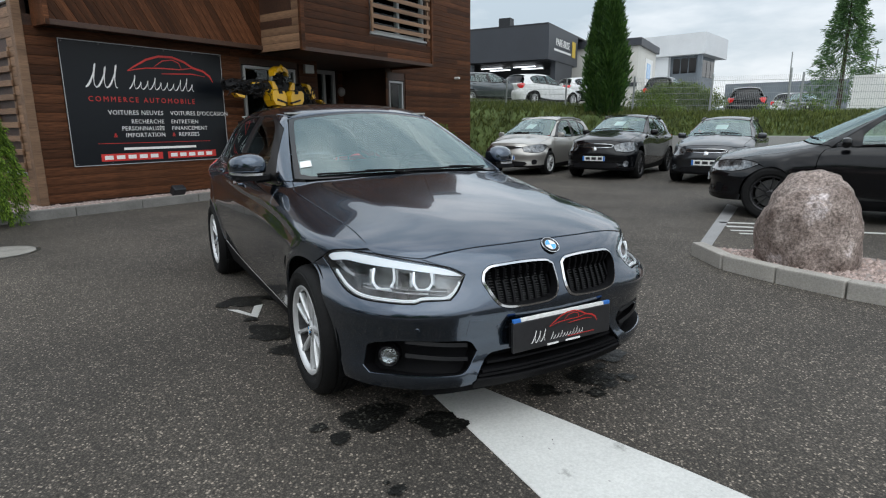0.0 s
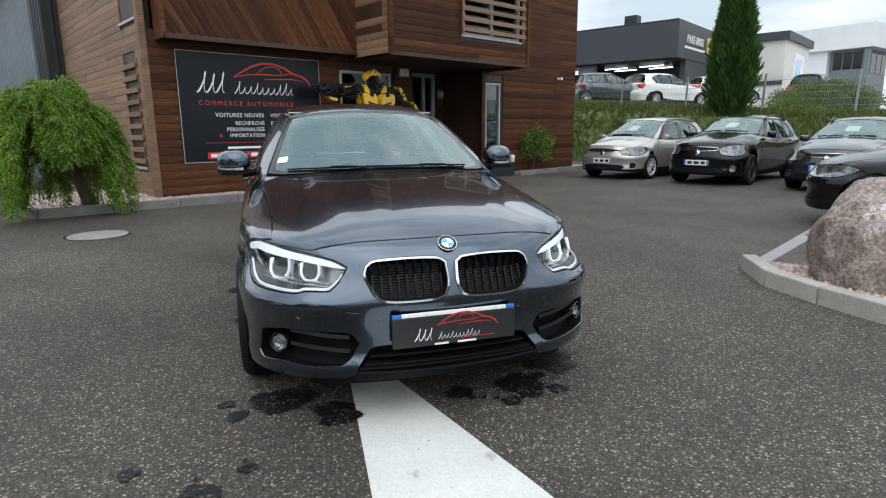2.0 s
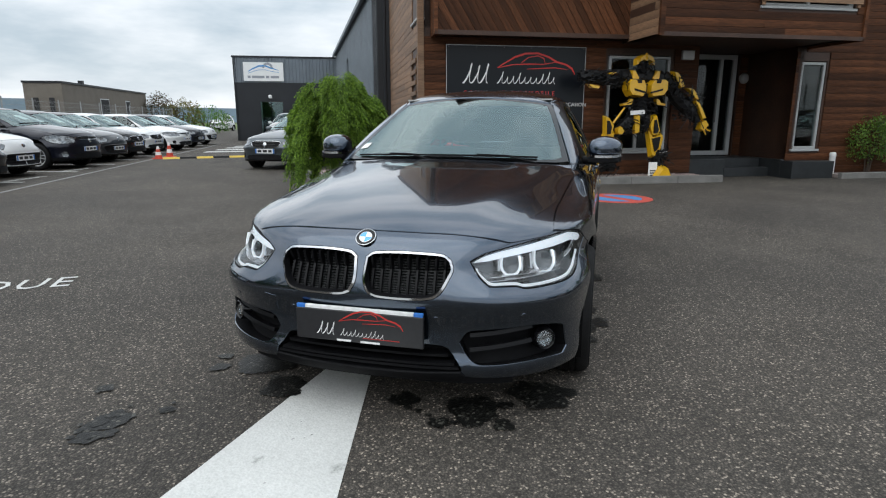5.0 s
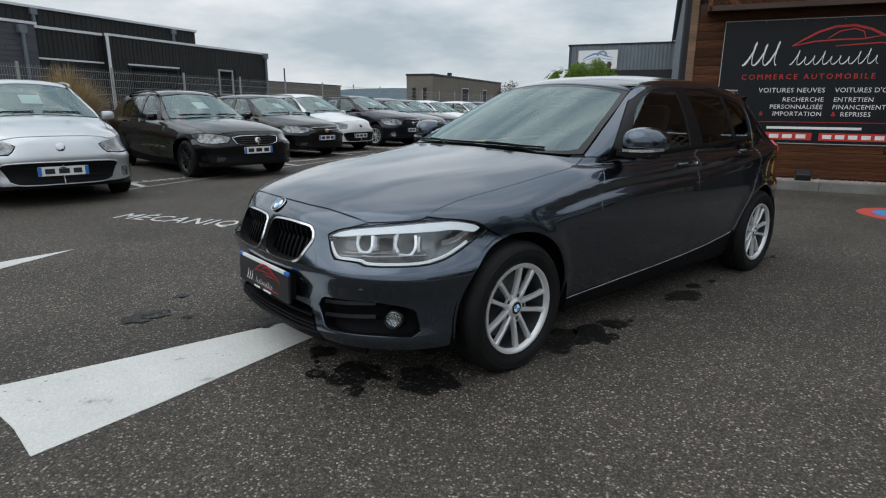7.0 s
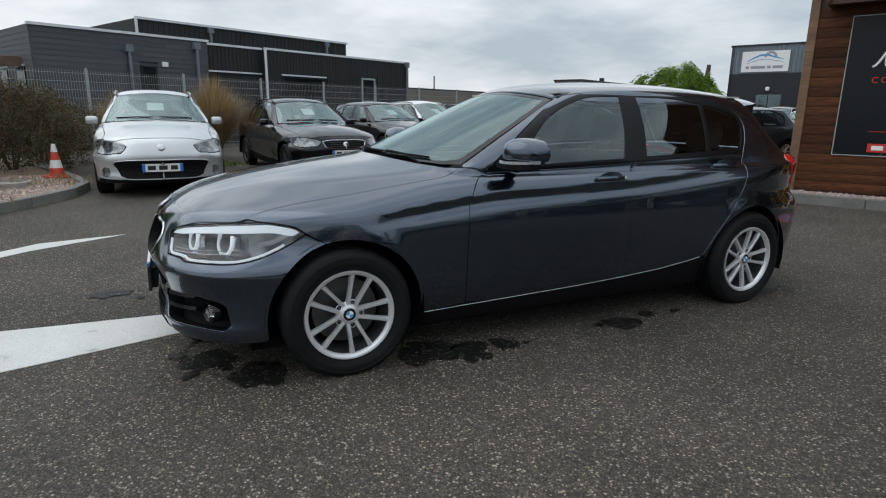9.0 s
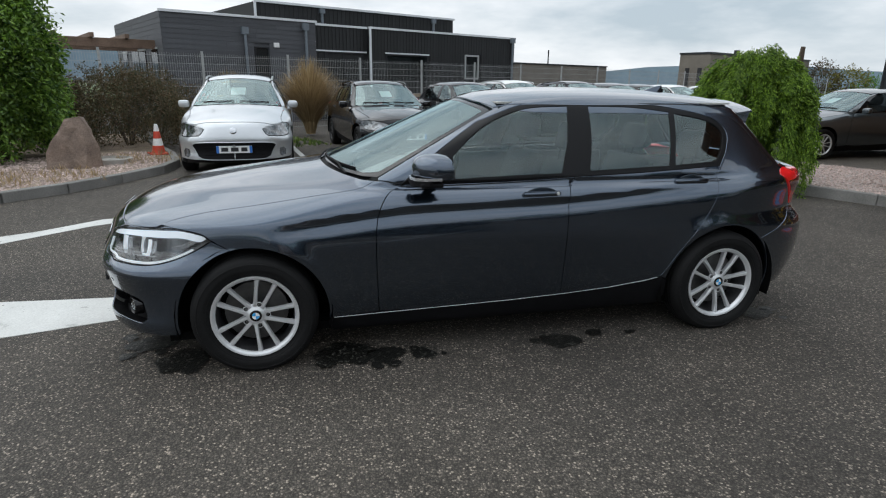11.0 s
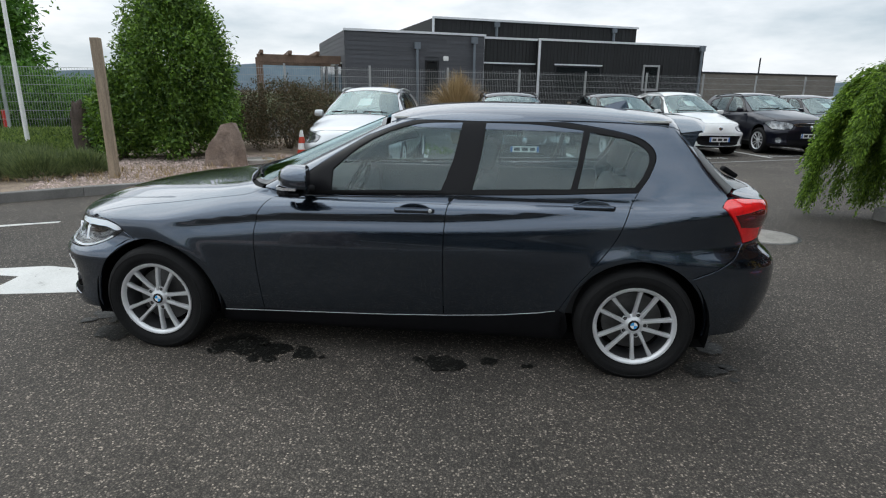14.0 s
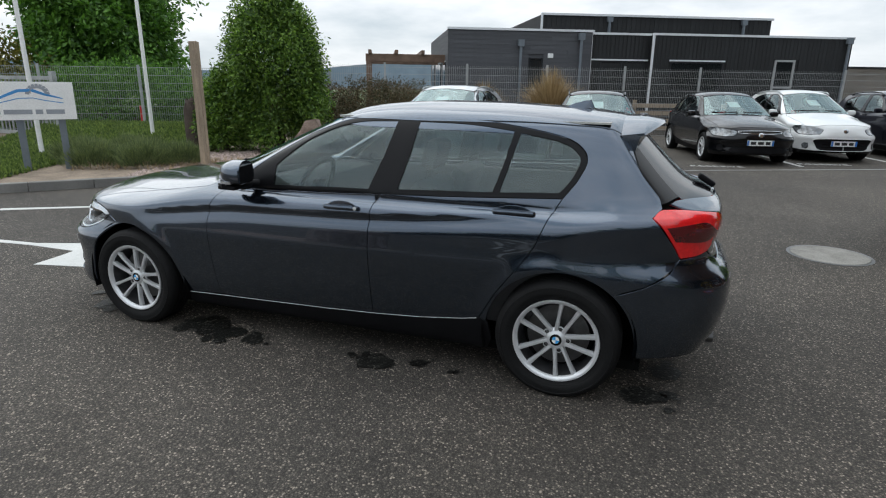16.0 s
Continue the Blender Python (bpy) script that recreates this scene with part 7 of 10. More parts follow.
# door handles and mirrors
for side in (1, -1):
    for y, z in ((0.165, 0.878), (1.095, 0.919)):
        p = on_side([(y, z)])[0]
        bm = bmesh.new()
        box(bm, -0.016, 0.014, -0.108, 0.108, -0.016, 0.016, 0.012)
        for v in bm.verts:
            v.co.x -= 0.020 * (v.co.y / 0.108) ** 2
            v.co.z *= 1 - 0.22 * abs(v.co.y / 0.108)
        part("door_handle", bm, M_PAINT, hero, "", True, pose(side * (p[0] + 0.028), y, z, 0.0, 0, 0) @ Matrix.Diagonal((side, 1, 1, 1)))
        bm = bmesh.new()
        lathe(bm, [(0, 0.0), (0.030, 0.0), (0.036, 0.003), (0.033, 0.004), (0, -0.001)], 24, "x")
        bmesh.ops.scale(bm, vec=(1, 2.5, 1.12), verts=bm.verts[:])
        part("handle_cup", bm, M_PAINT, hero, "", True, pose(side * (p[0] + 0.002), y, z - 0.004) @ Matrix.Diagonal((side, 1, 1, 1)))
    p = on_side([(0.258, 0.882)])[0]
    bm = bmesh.new()
    lathe(bm, [(0, 0.002), (0.009, 0.002), (0.010, 0.0)], 14, "x")
    part("door_lock", bm, M_ALLOY, hero, "", True, pose(side * (p[0] + 0.027), 0.252, 0.880) @ Matrix.Diagonal((side, 1, 1, 1)))
    mirror = new("wing_mirror")
    mirror.parent = hero
    mirror.empty_display_size = 0.1
    mirror.matrix_basis = pose(side * 0.893, -0.445, 1.030) @ Matrix.Diagonal((side * 0.80, 1.3, 1.05, 1))
    bm = bmesh.new()
    bmesh.ops.create_uvsphere(bm, u_segments=28, v_segments=18, radius=1)
    for v in bm.verts:
        q = v.co
        q.x, q.y, q.z = (math.copysign(abs(c) ** 0.78, c) for c in q)
        q.x, q.y, q.z = q.x * 0.128, q.y * 0.085, q.z * 0.072
        q.y = min(q.y, 0.03)
        q.y += 0.175 * max(0, q.x) + 0.06 * (q.x + 0.1)
        if q.z < -0.035:
            q.z = -0.035 + 0.2 * (q.z + 0.035)
        q.z *= 1 - (0.9 * max(0, q.x)) if q.z > 0 else 1
    part("mirror_shell", bm, M_PAINT, mirror, "", True)
    # mirror face is coloured black in place of the dark surroundings it reflects
    bm = bmesh.new()
    box(bm, -0.098, 0.092, 0.0, 0.012, -0.048, 0.052, 0.006, pose(0, 0.033, 0.0, 0, 0, 8))
    part("mirror_glass", bm, M_GLOSS_BLACK, mirror, "mirror glass with its dark reflection put into a black colour")
    bm = bmesh.new()
    ribbon(bm, [(-0.075, -0.083, -0.040), (-0.02, -0.086, -0.041), (0.05, -0.075, -0.040), (0.105, -0.035, -0.038), (0.122, 0.02, -0.036)], (0, 0, 1), 0.013, 0.006)
    part("side_repeater", bm, M_LAMP_BODY, mirror, "clear indicator strip")
    bm = bmesh.new()
    ribbon(bm, [(-0.12, -0.075, -0.058), (-0.02, -0.078, -0.062), (0.06, -0.065, -0.060), (0.112, -0.02, -0.055)], (0, 0, 1), 0.022, 0.016)
    box(bm, -0.10, 0.10, -0.06, 0.03, -0.078, -0.055, 0.01)
    part("mirror_underside", bm, M_TRIM, mirror, "", True)
    bm = bmesh.new()
    tube(bm, [(-0.19, 0.035, -0.068), (-0.14, 0.0, -0.07), (-0.06, -0.01, -0.068)], [0.026, 0.022, 0.028], 10)
    part("mirror_arm", bm, M_TRIM, mirror, "", True)

# cowl, wipers
bm = bmesh.new()
back_row, front_row = [], []
for x in np.linspace(-0.64, 0.64, 21):
    b = on_top([(abs(x), -0.915 + 0.235 * (abs(x) / 0.64) ** 2.2)])[0]
    f = on_top([(abs(x), -0.985 + 0.19 * (abs(x) / 0.64) ** 2.4)])[0]
    back_row.append(bm.verts.new((x, b[1], b[2] - 0.012)))
    front_row.append(bm.verts.new((x, f[1], f[2] - 0.035)))
for k in range(20):
    bm.faces.new((front_row[k], front_row[k + 1], back_row[k + 1], back_row[k]))
part("cowl", bm, M_TRIM, hero)
for x0, x1 in ((0.52, -0.08), (-0.05, -0.58)):
    bm = bmesh.new()
    pts = []
    for f in np.linspace(0, 1, 12):
        x = x0 + (x1 - x0) * f
        q = on_top([(abs(x), -0.934 + 0.21 * (abs(x) / 0.64) ** 2.2)])[0]
        pts.append((x, q[1], q[2] + 0.007))
    ribbon(bm, pts, (0, 0, 1), 0.010, 0.010)
    q = Vector(pts[3])
    tube(bm, [Vector((x0, pts[0][1] - 0.05, pts[0][2] - 0.03)), q + Vector((0, -0.012, 0.004)), Vector(pts[6]) + Vector((0, 0, 0.006))], 0.006, 6)
    part("wiper", bm, M_TRIM, hero)

# cabin
for x in (0.36, -0.36):
    seat(hero, x, 0.10)
    seat(hero, x, 0.98, 0.42, 0.56, 0.54)
bm = bmesh.new()
box(bm, -0.68, 0.68, -0.72, -0.35, 0.60, 0.93, 0.06)
box(bm, -0.14, 0.14, -0.45, 0.3, 0.3, 0.62, 0.04)
part("dashboard", bm, M_CABIN, hero, "", True)
for side in (1, -1):
    bm = bmesh.new()
    box(bm, side * 0.70 - 0.03, side * 0.70 + 0.03, -0.6, 1.3, 0.3, 0.93, 0.02)
    part("door_card", bm, M_CABIN, hero, "", True)
bm = bmesh.new()
tube(bm, [(0.185 * math.cos(a), 0.185 * math.sin(a), 0) for a in (2 * math.pi * i / 28 for i in range(28))], 0.016, 8, True)
for a in (200, 340, 270):
    tube(bm, [(0, 0, -0.02), (0.18 * math.cos(radians(a)), 0.18 * math.sin(radians(a)), 0)], 0.014, 6)
lathe(bm, [(0, 0.0), (0.05, -0.005), (0.06, -0.03), (0, -0.03)], 16)
part("steering_wheel", bm, M_TRIM, hero, "", True, pose(0.36, -0.28, 0.90, 65, 0, 0))
bm = bmesh.new()
box(bm, -0.10, 0.10, -0.016, 0.016, -0.03, 0.03, 0.012, pose(0, -0.10, 1.245, 10))
box(bm, -0.04, 0.04, -0.05, 0.05, -0.02, 0.02, 0.01, pose(0, -0.16, 1.285, 23))
part("rear_view_mirror", bm, M_TRIM, hero, "", True)
bm = bmesh.new()
box(bm, -0.70, 0.70, -0.9, 0.95, 0.20, 0.30)
box(bm, -0.50, 0.50, 0.95, 1.80, 0.24, 0.34)
part("cabin_floor", bm, M_VOID, hero)
bm = bmesh.new()
box(bm, -0.52, 0.52, 0.0, 1.5, 1.335, 1.345)
part("headlining", bm, Mat("pale_headlining_cloth", (0.42, 0.42, 0.40), rough=0.9, vary=0.06).m, hero, "pale headlining")
bm = bmesh.new()
box(bm, -0.55, 0.55, 1.42, 1.85, 0.86, 0.90)
part("parcel_shelf", bm, M_SEAT, hero)
q = on_top([(0.615, -0.60)])[0]
bm = bmesh.new()
vs = [bm.verts.new((-v[0], v[1], v[2] + 0.002)) for v in (on_top([a])[0] for a in ((0.635, -0.635), (0.575, -0.665), (0.565, -0.60), (0.622, -0.575)))]
bm.faces.new(vs)
part("windscreen_sticker", bm, M_PAPER, hero, "pale inspection sticker")

# red car outline and script strokes on the sign
car_sketch(sign, FACE @ pose(1.78, 1.56, 0.0015), 1.55, M_RED)
script_strokes(sign, FACE @ pose(0.32, 1.24, 0.002), 0.235, M_WHITE, ((2.55, 1.55), (5.3, 0.95)))

# ---- parked cars: the same build, stretched to each car's proportions ----
COARSE = {}
for key in ("hood", "roof", "windscreen", "fender", "front_door", "rear_door", "body_side", "sill", "headlamp", "rear_bumper", "tailgate", "rear_screen", "rear_lamp"):
    wrap, loop, holes, half = LOOPS[key]
    COARSE[key] = skin(wrap, loop, [], 0.06, gap=0.004 if key not in ("windscreen", "rear_screen") else 0.002, sink=-0.004 if key in ("headlamp", "rear_lamp") else 0.0, rim=0.012, half=half)
wrap, loop, holes, half = LOOPS["front_bumper"]
COARSE["front_bumper"] = skin(wrap, loop, [], 0.06, gap=0.004, rim=0.012, half=True)
for key in ("front_window", "rear_window", "quarter_window"):
    wrap, loop, holes, half = LOOPS[key]
    COARSE[key] = skin(wrap, loop, [], 0.06, gap=-0.004, sink=0.008, rim=0.0)
wrap, loop, holes, half = LOOPS["window_trim"]
COARSE["window_trim"] = skin(wrap, loop, holes, 0.06, gap=0.004, sink=0.002, rim=0.012)
COARSE["nose_panel"] = skin(NOSE, chain(NF((0, 0.80), (0.3, 0.79), (0.45, 0.778), (0.56, 0.765), (0.66, 0.765)), NS((-1.74, 0.785), (-1.64, 0.785), (-1.60, 0.75), (-1.66, 0.738)), NF((0.69, 0.731), (0.61, 0.720), (0.53, 0.708), (0.40, 0.69), (0.3, 0.715), (0, 0.72))), [], 0.06, gap=0.0, sink=0.009, rim=0.02, half=True)
GRILLES = {
    "mouth": (NF((0, 0.505), (0.35, 0.505), (0.56, 0.49), (0.60, 0.455), (0.52, 0.29), (0.42, 0.255), (0, 0.25)), "none"),
    "slim": (NF((0, 0.705), (0.28, 0.70), (0.42, 0.685), (0.40, 0.655), (0.25, 0.645), (0, 0.64)), "low_wide"),
    "wide": (NF((0, 0.70), (0.28, 0.695), (0.40, 0.67), (0.36, 0.575), (0.22, 0.545), (0, 0.54)), "low_wide"),
    "none": (NF((0, 0.30), (0.3, 0.30), (0.42, 0.28), (0.40, 0.245), (0.2, 0.235), (0, 0.23)), "none"),
}
GRILLE_SKIN = {k: skin(NOSE, v[0], [], 0.05, gap=0.0, sink=-0.005, rim=0.01, half=True) for k, v in GRILLES.items()}
LOW_SKIN = {
    "low_wide": skin(NOSE, NF((0, 0.36), (0.3, 0.36), (0.5, 0.35), (0.56, 0.30), (0.48, 0.25), (0.2, 0.24), (0, 0.238)), [], 0.05, gap=0.0, sink=-0.004, rim=0.01, half=True),
}
FOG_SKIN = skin(NOSE, NF((0.655, 0.40), (0.71, 0.41), (0.745, 0.37), (0.735, 0.29), (0.68, 0.275), (0.645, 0.31)), [], 0.04, gap=0.0, sink=-0.004, rim=0.008)
LOWER_CLAD = skin(NOSE, chain(NF((0, 0.245), (0.4, 0.25), (0.6, 0.25)), NS((-1.70, 0.27), (-1.715, 0.20)), NF((0.7, 0.195), (0.5, 0.21), (0, 0.212))), [], 0.06, gap=0.0, sink=-0.006, rim=0.01, half=True)

M_SILVER = paint("silver_metallic_paint", (0.52, 0.54, 0.56), 0.6, 0.35)
M_SAND = paint("champagne_grey_paint", (0.40, 0.385, 0.36), 0.6, 0.35)
M_BLACK = paint("black_car_paint", (0.0035, 0.0038, 0.005), 0.2, 0.25, 1.34)
M_NAVY = paint("navy_car_paint", (0.005, 0.006, 0.014), 0.4, 0.3, 1.36)
M_WHITE_CAR = paint("white_car_paint", (0.70, 0.71, 0.71), 0.0, 0.3)
M_GRAPHITE = paint("graphite_car_paint", (0.026, 0.030, 0.036), 0.7, 0.35)
M_STEELGREY = paint("blue_grey_car_paint", (0.06, 0.075, 0.085), 0.6, 0.32)
M_HEADLAMP = Mat("headlamp_cluster", (0.14, 0.15, 0.16), rough=0.12, metal=0.5, vary=0.9, scale=11, fine=45, fine_vary=0.6, coat=1.0).m
M_BLACK_ALLOY = Mat("black_alloy", (0.03, 0.03, 0.032), rough=0.3, metal=0.5, vary=0.1).m
M_ROOF_CLOTH = Mat("grey_headlining", (0.36, 0.36, 0.35), rough=0.9, vary=0.06).m
M_SEAT_PALE = Mat("grey_seat_cloth", (0.05, 0.05, 0.055), rough=0.9, vary=0.2).m


def remap(pairs):
    xs, ys = zip(*pairs)
    return spline(*[(a, b) for a, b in zip(xs, ys)], blur=0.05)


WHEEL_MASTERS = {}


def small_wheel(parent, place, side, r, finish):
    key = (round(r, 3), finish.name)
    if key not in WHEEL_MASTERS:
        w = alloy_wheel(parent, place, side, r, 0.21, r * 0.67, 5, False, finish, False)
        WHEEL_MASTERS[key] = w
        return w
    src = WHEEL_MASTERS[key]
    w = new("wheel")
    w.parent = parent
    w.matrix_basis = pose(*place, 0, 0, 0 if side > 0 else 180)
    for c in src.children:
        o = c.copy()
        scene.collection.objects.link(o)
        o.parent = w
    return w


def parked_car(name, m, label, body, length=4.3, width=1.76, height=1.45, belt=0.95, hood=0.0, wheelbase=2.65, front=0.82, screen=-0.93, roof_end=1.60, rear_tip=None, wheel=0.315, grille="mouth", rails=False, cladding=False, rims=None, plate=True, sheet_paper=True, badge_chrome=True, group="cars parked in the yard"):
    car = thing(name, m, label, "car", group)
    fy, ry = -wheelbase / 2, wheelbase / 2
    nose, tail = fy - front, fy - front + length
    wy = remap(((-2.16, nose), (-1.345, fy), (-0.93, screen), (-0.05, screen + 0.92), (0.4, (screen + 0.92 + ry) / 2 - 0.25), (1.345, ry), (1.60, min(roof_end, tail - 0.3)), (2.18, tail)))
    zaxle = wheel - 0.012
    wz = remap(((0.0, 0.0), (0.29, zaxle), (0.96, belt), (1.42, height)))
    sx = width / 1.76

    def warp(s):
        v = np.array(s[0], float)
        rise = hood * (1 - ease(-1.2, 0.4, v[:, 1])) * ease(0.45, 0.8, v[:, 2])
        return np.stack([v[:, 0] * sx, wy(v[:, 1]), wz(v[:, 2]) + rise], 1)

    def put(key, s, mat, note="", both=False, glassy=False):
        for q in ([s, mirrored(s)] if both else [s]):
            ob = part(key, mesh_from(warp(q), q[1], mat, True, None, key), mat, car, note)
            ob.data.set_sharp_from_angle(angle=radians(50))
            if glassy:
                ob.visible_shadow = False

    for key in ("hood", "roof", "rear_bumper", "tailgate", "front_bumper", "nose_panel"):
        put(key, COARSE[key], body)
    for key in ("fender", "front_door", "rear_door", "body_side"):
        put(key, COARSE[key], body, "", True)
    put("sill", COARSE["sill"], M_TRIM, "", True)
    put("window_trim", COARSE["window_trim"], M_GLOSS_BLACK, "", True)
    put("windscreen", COARSE["windscreen"], M_SCREEN, "", False, True)
    put("rear_screen", COARSE["rear_screen"], M_GLOSS_BLACK)
    for key in ("front_window", "rear_window", "quarter_window"):
        put(key, COARSE[key], M_TINTED, "", True, True)
    put("headlamp", COARSE["headlamp"], M_HEADLAMP, "", True)
    put("tail_lamp", COARSE["rear_lamp"], M_RED_LENS, "", True)
    put("grille", GRILLE_SKIN[grille], M_TRIM)
    if grille != "none":
        edge = loop_on(NOSE, GRILLES[grille][0], 0.006, 0.03)
        edge = warp((np.concatenate([edge, edge[::-1] * np.array([-1.0, 1, 1])]),))
        bm = bmesh.new()
        tube(bm, [Vector(q) for q in edge], 0.007, 5, True)
        part("grille_frame", bm, M_CHROME if grille != "mouth" or body is M_BLACK else body, car, "", True)
        zs = GRILLES[grille][0][:, 1]
        for k in range(1, 4):
            z = zs.min() + (zs.max() - zs.min()) * k / 4
            wide = 0.86 * max(q[0] for q in on_front([(0.3, z)])) / 0.3 * {"mouth": 0.50, "slim": 0.33, "wide": 0.32}[grille]
            row = warp((np.array([tuple(on_nose(x, z, 0.008)[0]) for x in np.linspace(-wide, wide, 9)]),))
            bm = bmesh.new()
            ribbon(bm, [Vector(q) for q in row], (0, 0, 1), 0.010, 0.008)
            part("grille_bar", bm, M_GLOSS_BLACK if grille == "mouth" else M_STEEL, car)
    low = GRILLES[grille][1]
    if low in LOW_SKIN:
        put("lower_intake", LOW_SKIN[low], M_TRIM)
    put("fog_lamp", FOG_SKIN, M_HEADLAMP if cladding or grille == "mouth" else M_TRIM, "", True)
    put("lower_lip", LOWER_CLAD, M_TRIM if cladding else M_GLOSS_BLACK)
    for s in (1, -1):
        for y in (fy, ry):
            small_wheel(car, (s * (0.755 * sx), y, zaxle), s, wheel, rims or M_ALLOY)
        p = warp((np.array([[0.86 * s, -0.45, 1.0]]),))[0]
        bm = bmesh.new()
        box(bm, -0.09, 0.09, -0.055, 0.055, -0.062, 0.062, 0.042)
        part("wing_mirror", bm, body, car, "", True, pose(p[0] + s * 0.03, p[1], p[2] - 0.02))
        for y in (0.178, 1.075):
            q = warp((on_side([(y, 0.9)]) * np.array([s, 1, 1]),))[0]
            part("door_handle", slab(-0.02, 0.02, -0.08, 0.08, -0.013, 0.013, 0.009), body, car, "", False, pose(q[0] + s * 0.012, q[1], q[2]))
        for c in AXLES:
            bm = bmesh.new()
            rings = [[bm.verts.new((s * x, c + 0.385 * math.cos(radians(a)), 0.29 + 0.385 * math.sin(radians(a)))) for x in (0.45, 0.83)] for a in np.linspace(-10, 190, 14)]
            for a, b in zip(rings, rings[1:]):
                bm.faces.new((a[0], a[1], b[1], b[0]))
            bm.faces.new([r[0] for r in rings])
            for v in bm.verts:
                v.co = Vector(warp((np.array([tuple(v.co)]),))[0])
            part("arch_lining", bm, M_VOID, car)
        if rails:
            pts = warp((np.array([on_top([(0.555, y)])[0] * np.array([s, 1, 1]) for y in (0.1, 0.5, 0.9, 1.3)]),))
            bm = bmesh.new()
            top = [Vector(p) + Vector((0, 0, 0.045)) for p in pts]
            tube(bm, [Vector(pts[0]) - Vector((0, 0.1, 0)), top[0], *top[1:-1], top[-1], Vector(pts[-1]) + Vector((0, 0.1, 0))], 0.017, 6)
            part("roof_rail", bm, M_GALV if body in (M_SILVER, M_WHITE_CAR, M_SAND) else M_GLOSS_BLACK, car, "", True)
    bm = bmesh.new()
    box(bm, -0.66 * sx, 0.66 * sx, fy - 0.2, ry + 0.3, 0.18, 0.26)
    box(bm, -0.68 * sx, 0.68 * sx, float(wy(-0.75)), float(wy(-0.35)), 0.3, float(wz(0.93)), 0.04)
    box(bm, -0.60 * sx, 0.60 * sx, float(wy(1.3)), float(wy(1.75)), 0.3, float(wz(0.90)), 0.04)
    box(bm, -0.60, 0.60, fy - 0.5, fy + 0.3, 0.2, 0.62)
    part("cabin_lining", bm, M_VOID, car)
    for x in (0.36, -0.36):
        bm = bmesh.new()
        y = float(wy(0.35))
        box(bm, x - 0.24, x + 0.24, y - 0.07, y + 0.07, 0.4, float(wz(1.08)), 0.05)
        box(bm, x - 0.13, x + 0.13, y - 0.03, y + 0.07, float(wz(1.10)), float(wz(1.28)), 0.04)
        part("seat", bm, M_SEAT_PALE, car, "", True)
    bm = bmesh.new()
    box(bm, -0.50 * sx, 0.50 * sx, float(wy(0.05)), float(wy(1.4)), float(wz(1.33)), float(wz(1.345)))
    part("headlining", bm, M_ROOF_CLOTH, car)
    p = warp((on_front([(0, 0.40 if grille == "mouth" else 0.455)]),))[0]
    if plate:
        pl = new("number_plate")
        pl.parent = car
        pl.matrix_basis = pose(0, p[1] - 0.018, p[2], 90, 0, 0)
        part("plate_board", slab(-0.26, 0.26, -0.055, 0.055, -0.01, 0.004, 0.003), M_WHITE, pl)
        for x0 in (-0.26, 0.222):
            part("blue_end", slab(x0, x0 + 0.038, -0.053, 0.053, 0.004, 0.006), M_BLUE, pl)
        for x0, x1 in ((-0.19, -0.09), (-0.05, 0.06), (0.10, 0.19)):
            part("print_bar", slab(x0, x1, -0.030, 0.030, 0.004, 0.0065), M_PLATE_DARK, pl)
    if badge_chrome:
        q = warp((on_front([(0, 0.66 if grille == "mouth" else 0.62)]),))[0]
        bm = bmesh.new()
        lathe(bm, [(0, 0.006), (0.045, 0.004), (0.052, 0.0)], 16)
        part("badge", bm, M_CHROME, car, "", True, framed((0, q[1] - 0.006, q[2]), (0, -1, 0.25)))
    if sheet_paper:
        e = warp((np.array([on_top([(0.10, y)])[0] for y in (-0.52, -0.36)]),))
        bm = bmesh.new()
        bm.faces.new([bm.verts.new(v) for v in ((-0.12, e[0][1] - 0.03, e[0][2] - 0.06), (0.12, e[0][1] - 0.03, e[0][2] - 0.06), (0.12, e[1][1] + 0.06, e[1][2] - 0.02), (-0.12, e[1][1] + 0.06, e[1][2] - 0.02))])
        part("price_sheet", bm, M_PAPER, car, "white price sheet behind the windscreen")
    for s in (1, -1):
        bm = bmesh.new()
        pts = warp((np.array([on_top([(abs(x), -0.86 + 0.21 * (abs(x) / 0.64) ** 2.2)])[0] * np.array([1 if x > 0 else -1, 1, 1]) for x in ((0.5, 0.3, 0.05) if s > 0 else (-0.05, -0.3, -0.55))]),))
        tube(bm, [Vector(p) + Vector((0, -0.02, 0.004)) for p in pts], 0.007, 5)
        part("wiper", bm, M_TRIM, car)
    return car


def nose_at(a, b, turn, front=0.82, wheelbase=2.65):
    """The pose of a car whose nose stands at (a, b) of the yard, turned so many degrees."""
    return yard(a, b, 0, turn) @ pose(0, wheelbase / 2 + front, 0)


# left row, noses towards the yard
parked_car("estate_car", nose_at(-7.15, -6.64, 66, 0.9, 2.6), "silver estate car with roof rails on the asphalt", M_SILVER, 4.5, 1.80, 1.54, 1.0, 0.02, 2.6, 0.9, -1.05, 2.0, grille="mouth", rails=True)
parked_car("estate_car", nose_at(-7.05, -3.35, 72, 0.82, 2.83), "black estate car with a white price sheet", M_BLACK, 4.65, 1.82, 1.47, 0.96, 0.0, 2.83, 0.82, -0.85, 1.95, grille="wide", rails=True, rims=M_BLACK_ALLOY)
parked_car("hatchback_car", nose_at(-8.35, 0.55, 78, 0.88, 2.62), "black five-door hatchback with chrome grille surround", M_BLACK, 4.28, 1.80, 1.47, 0.96, 0.0, 2.62, 0.88, -0.98, 1.65, grille="slim")
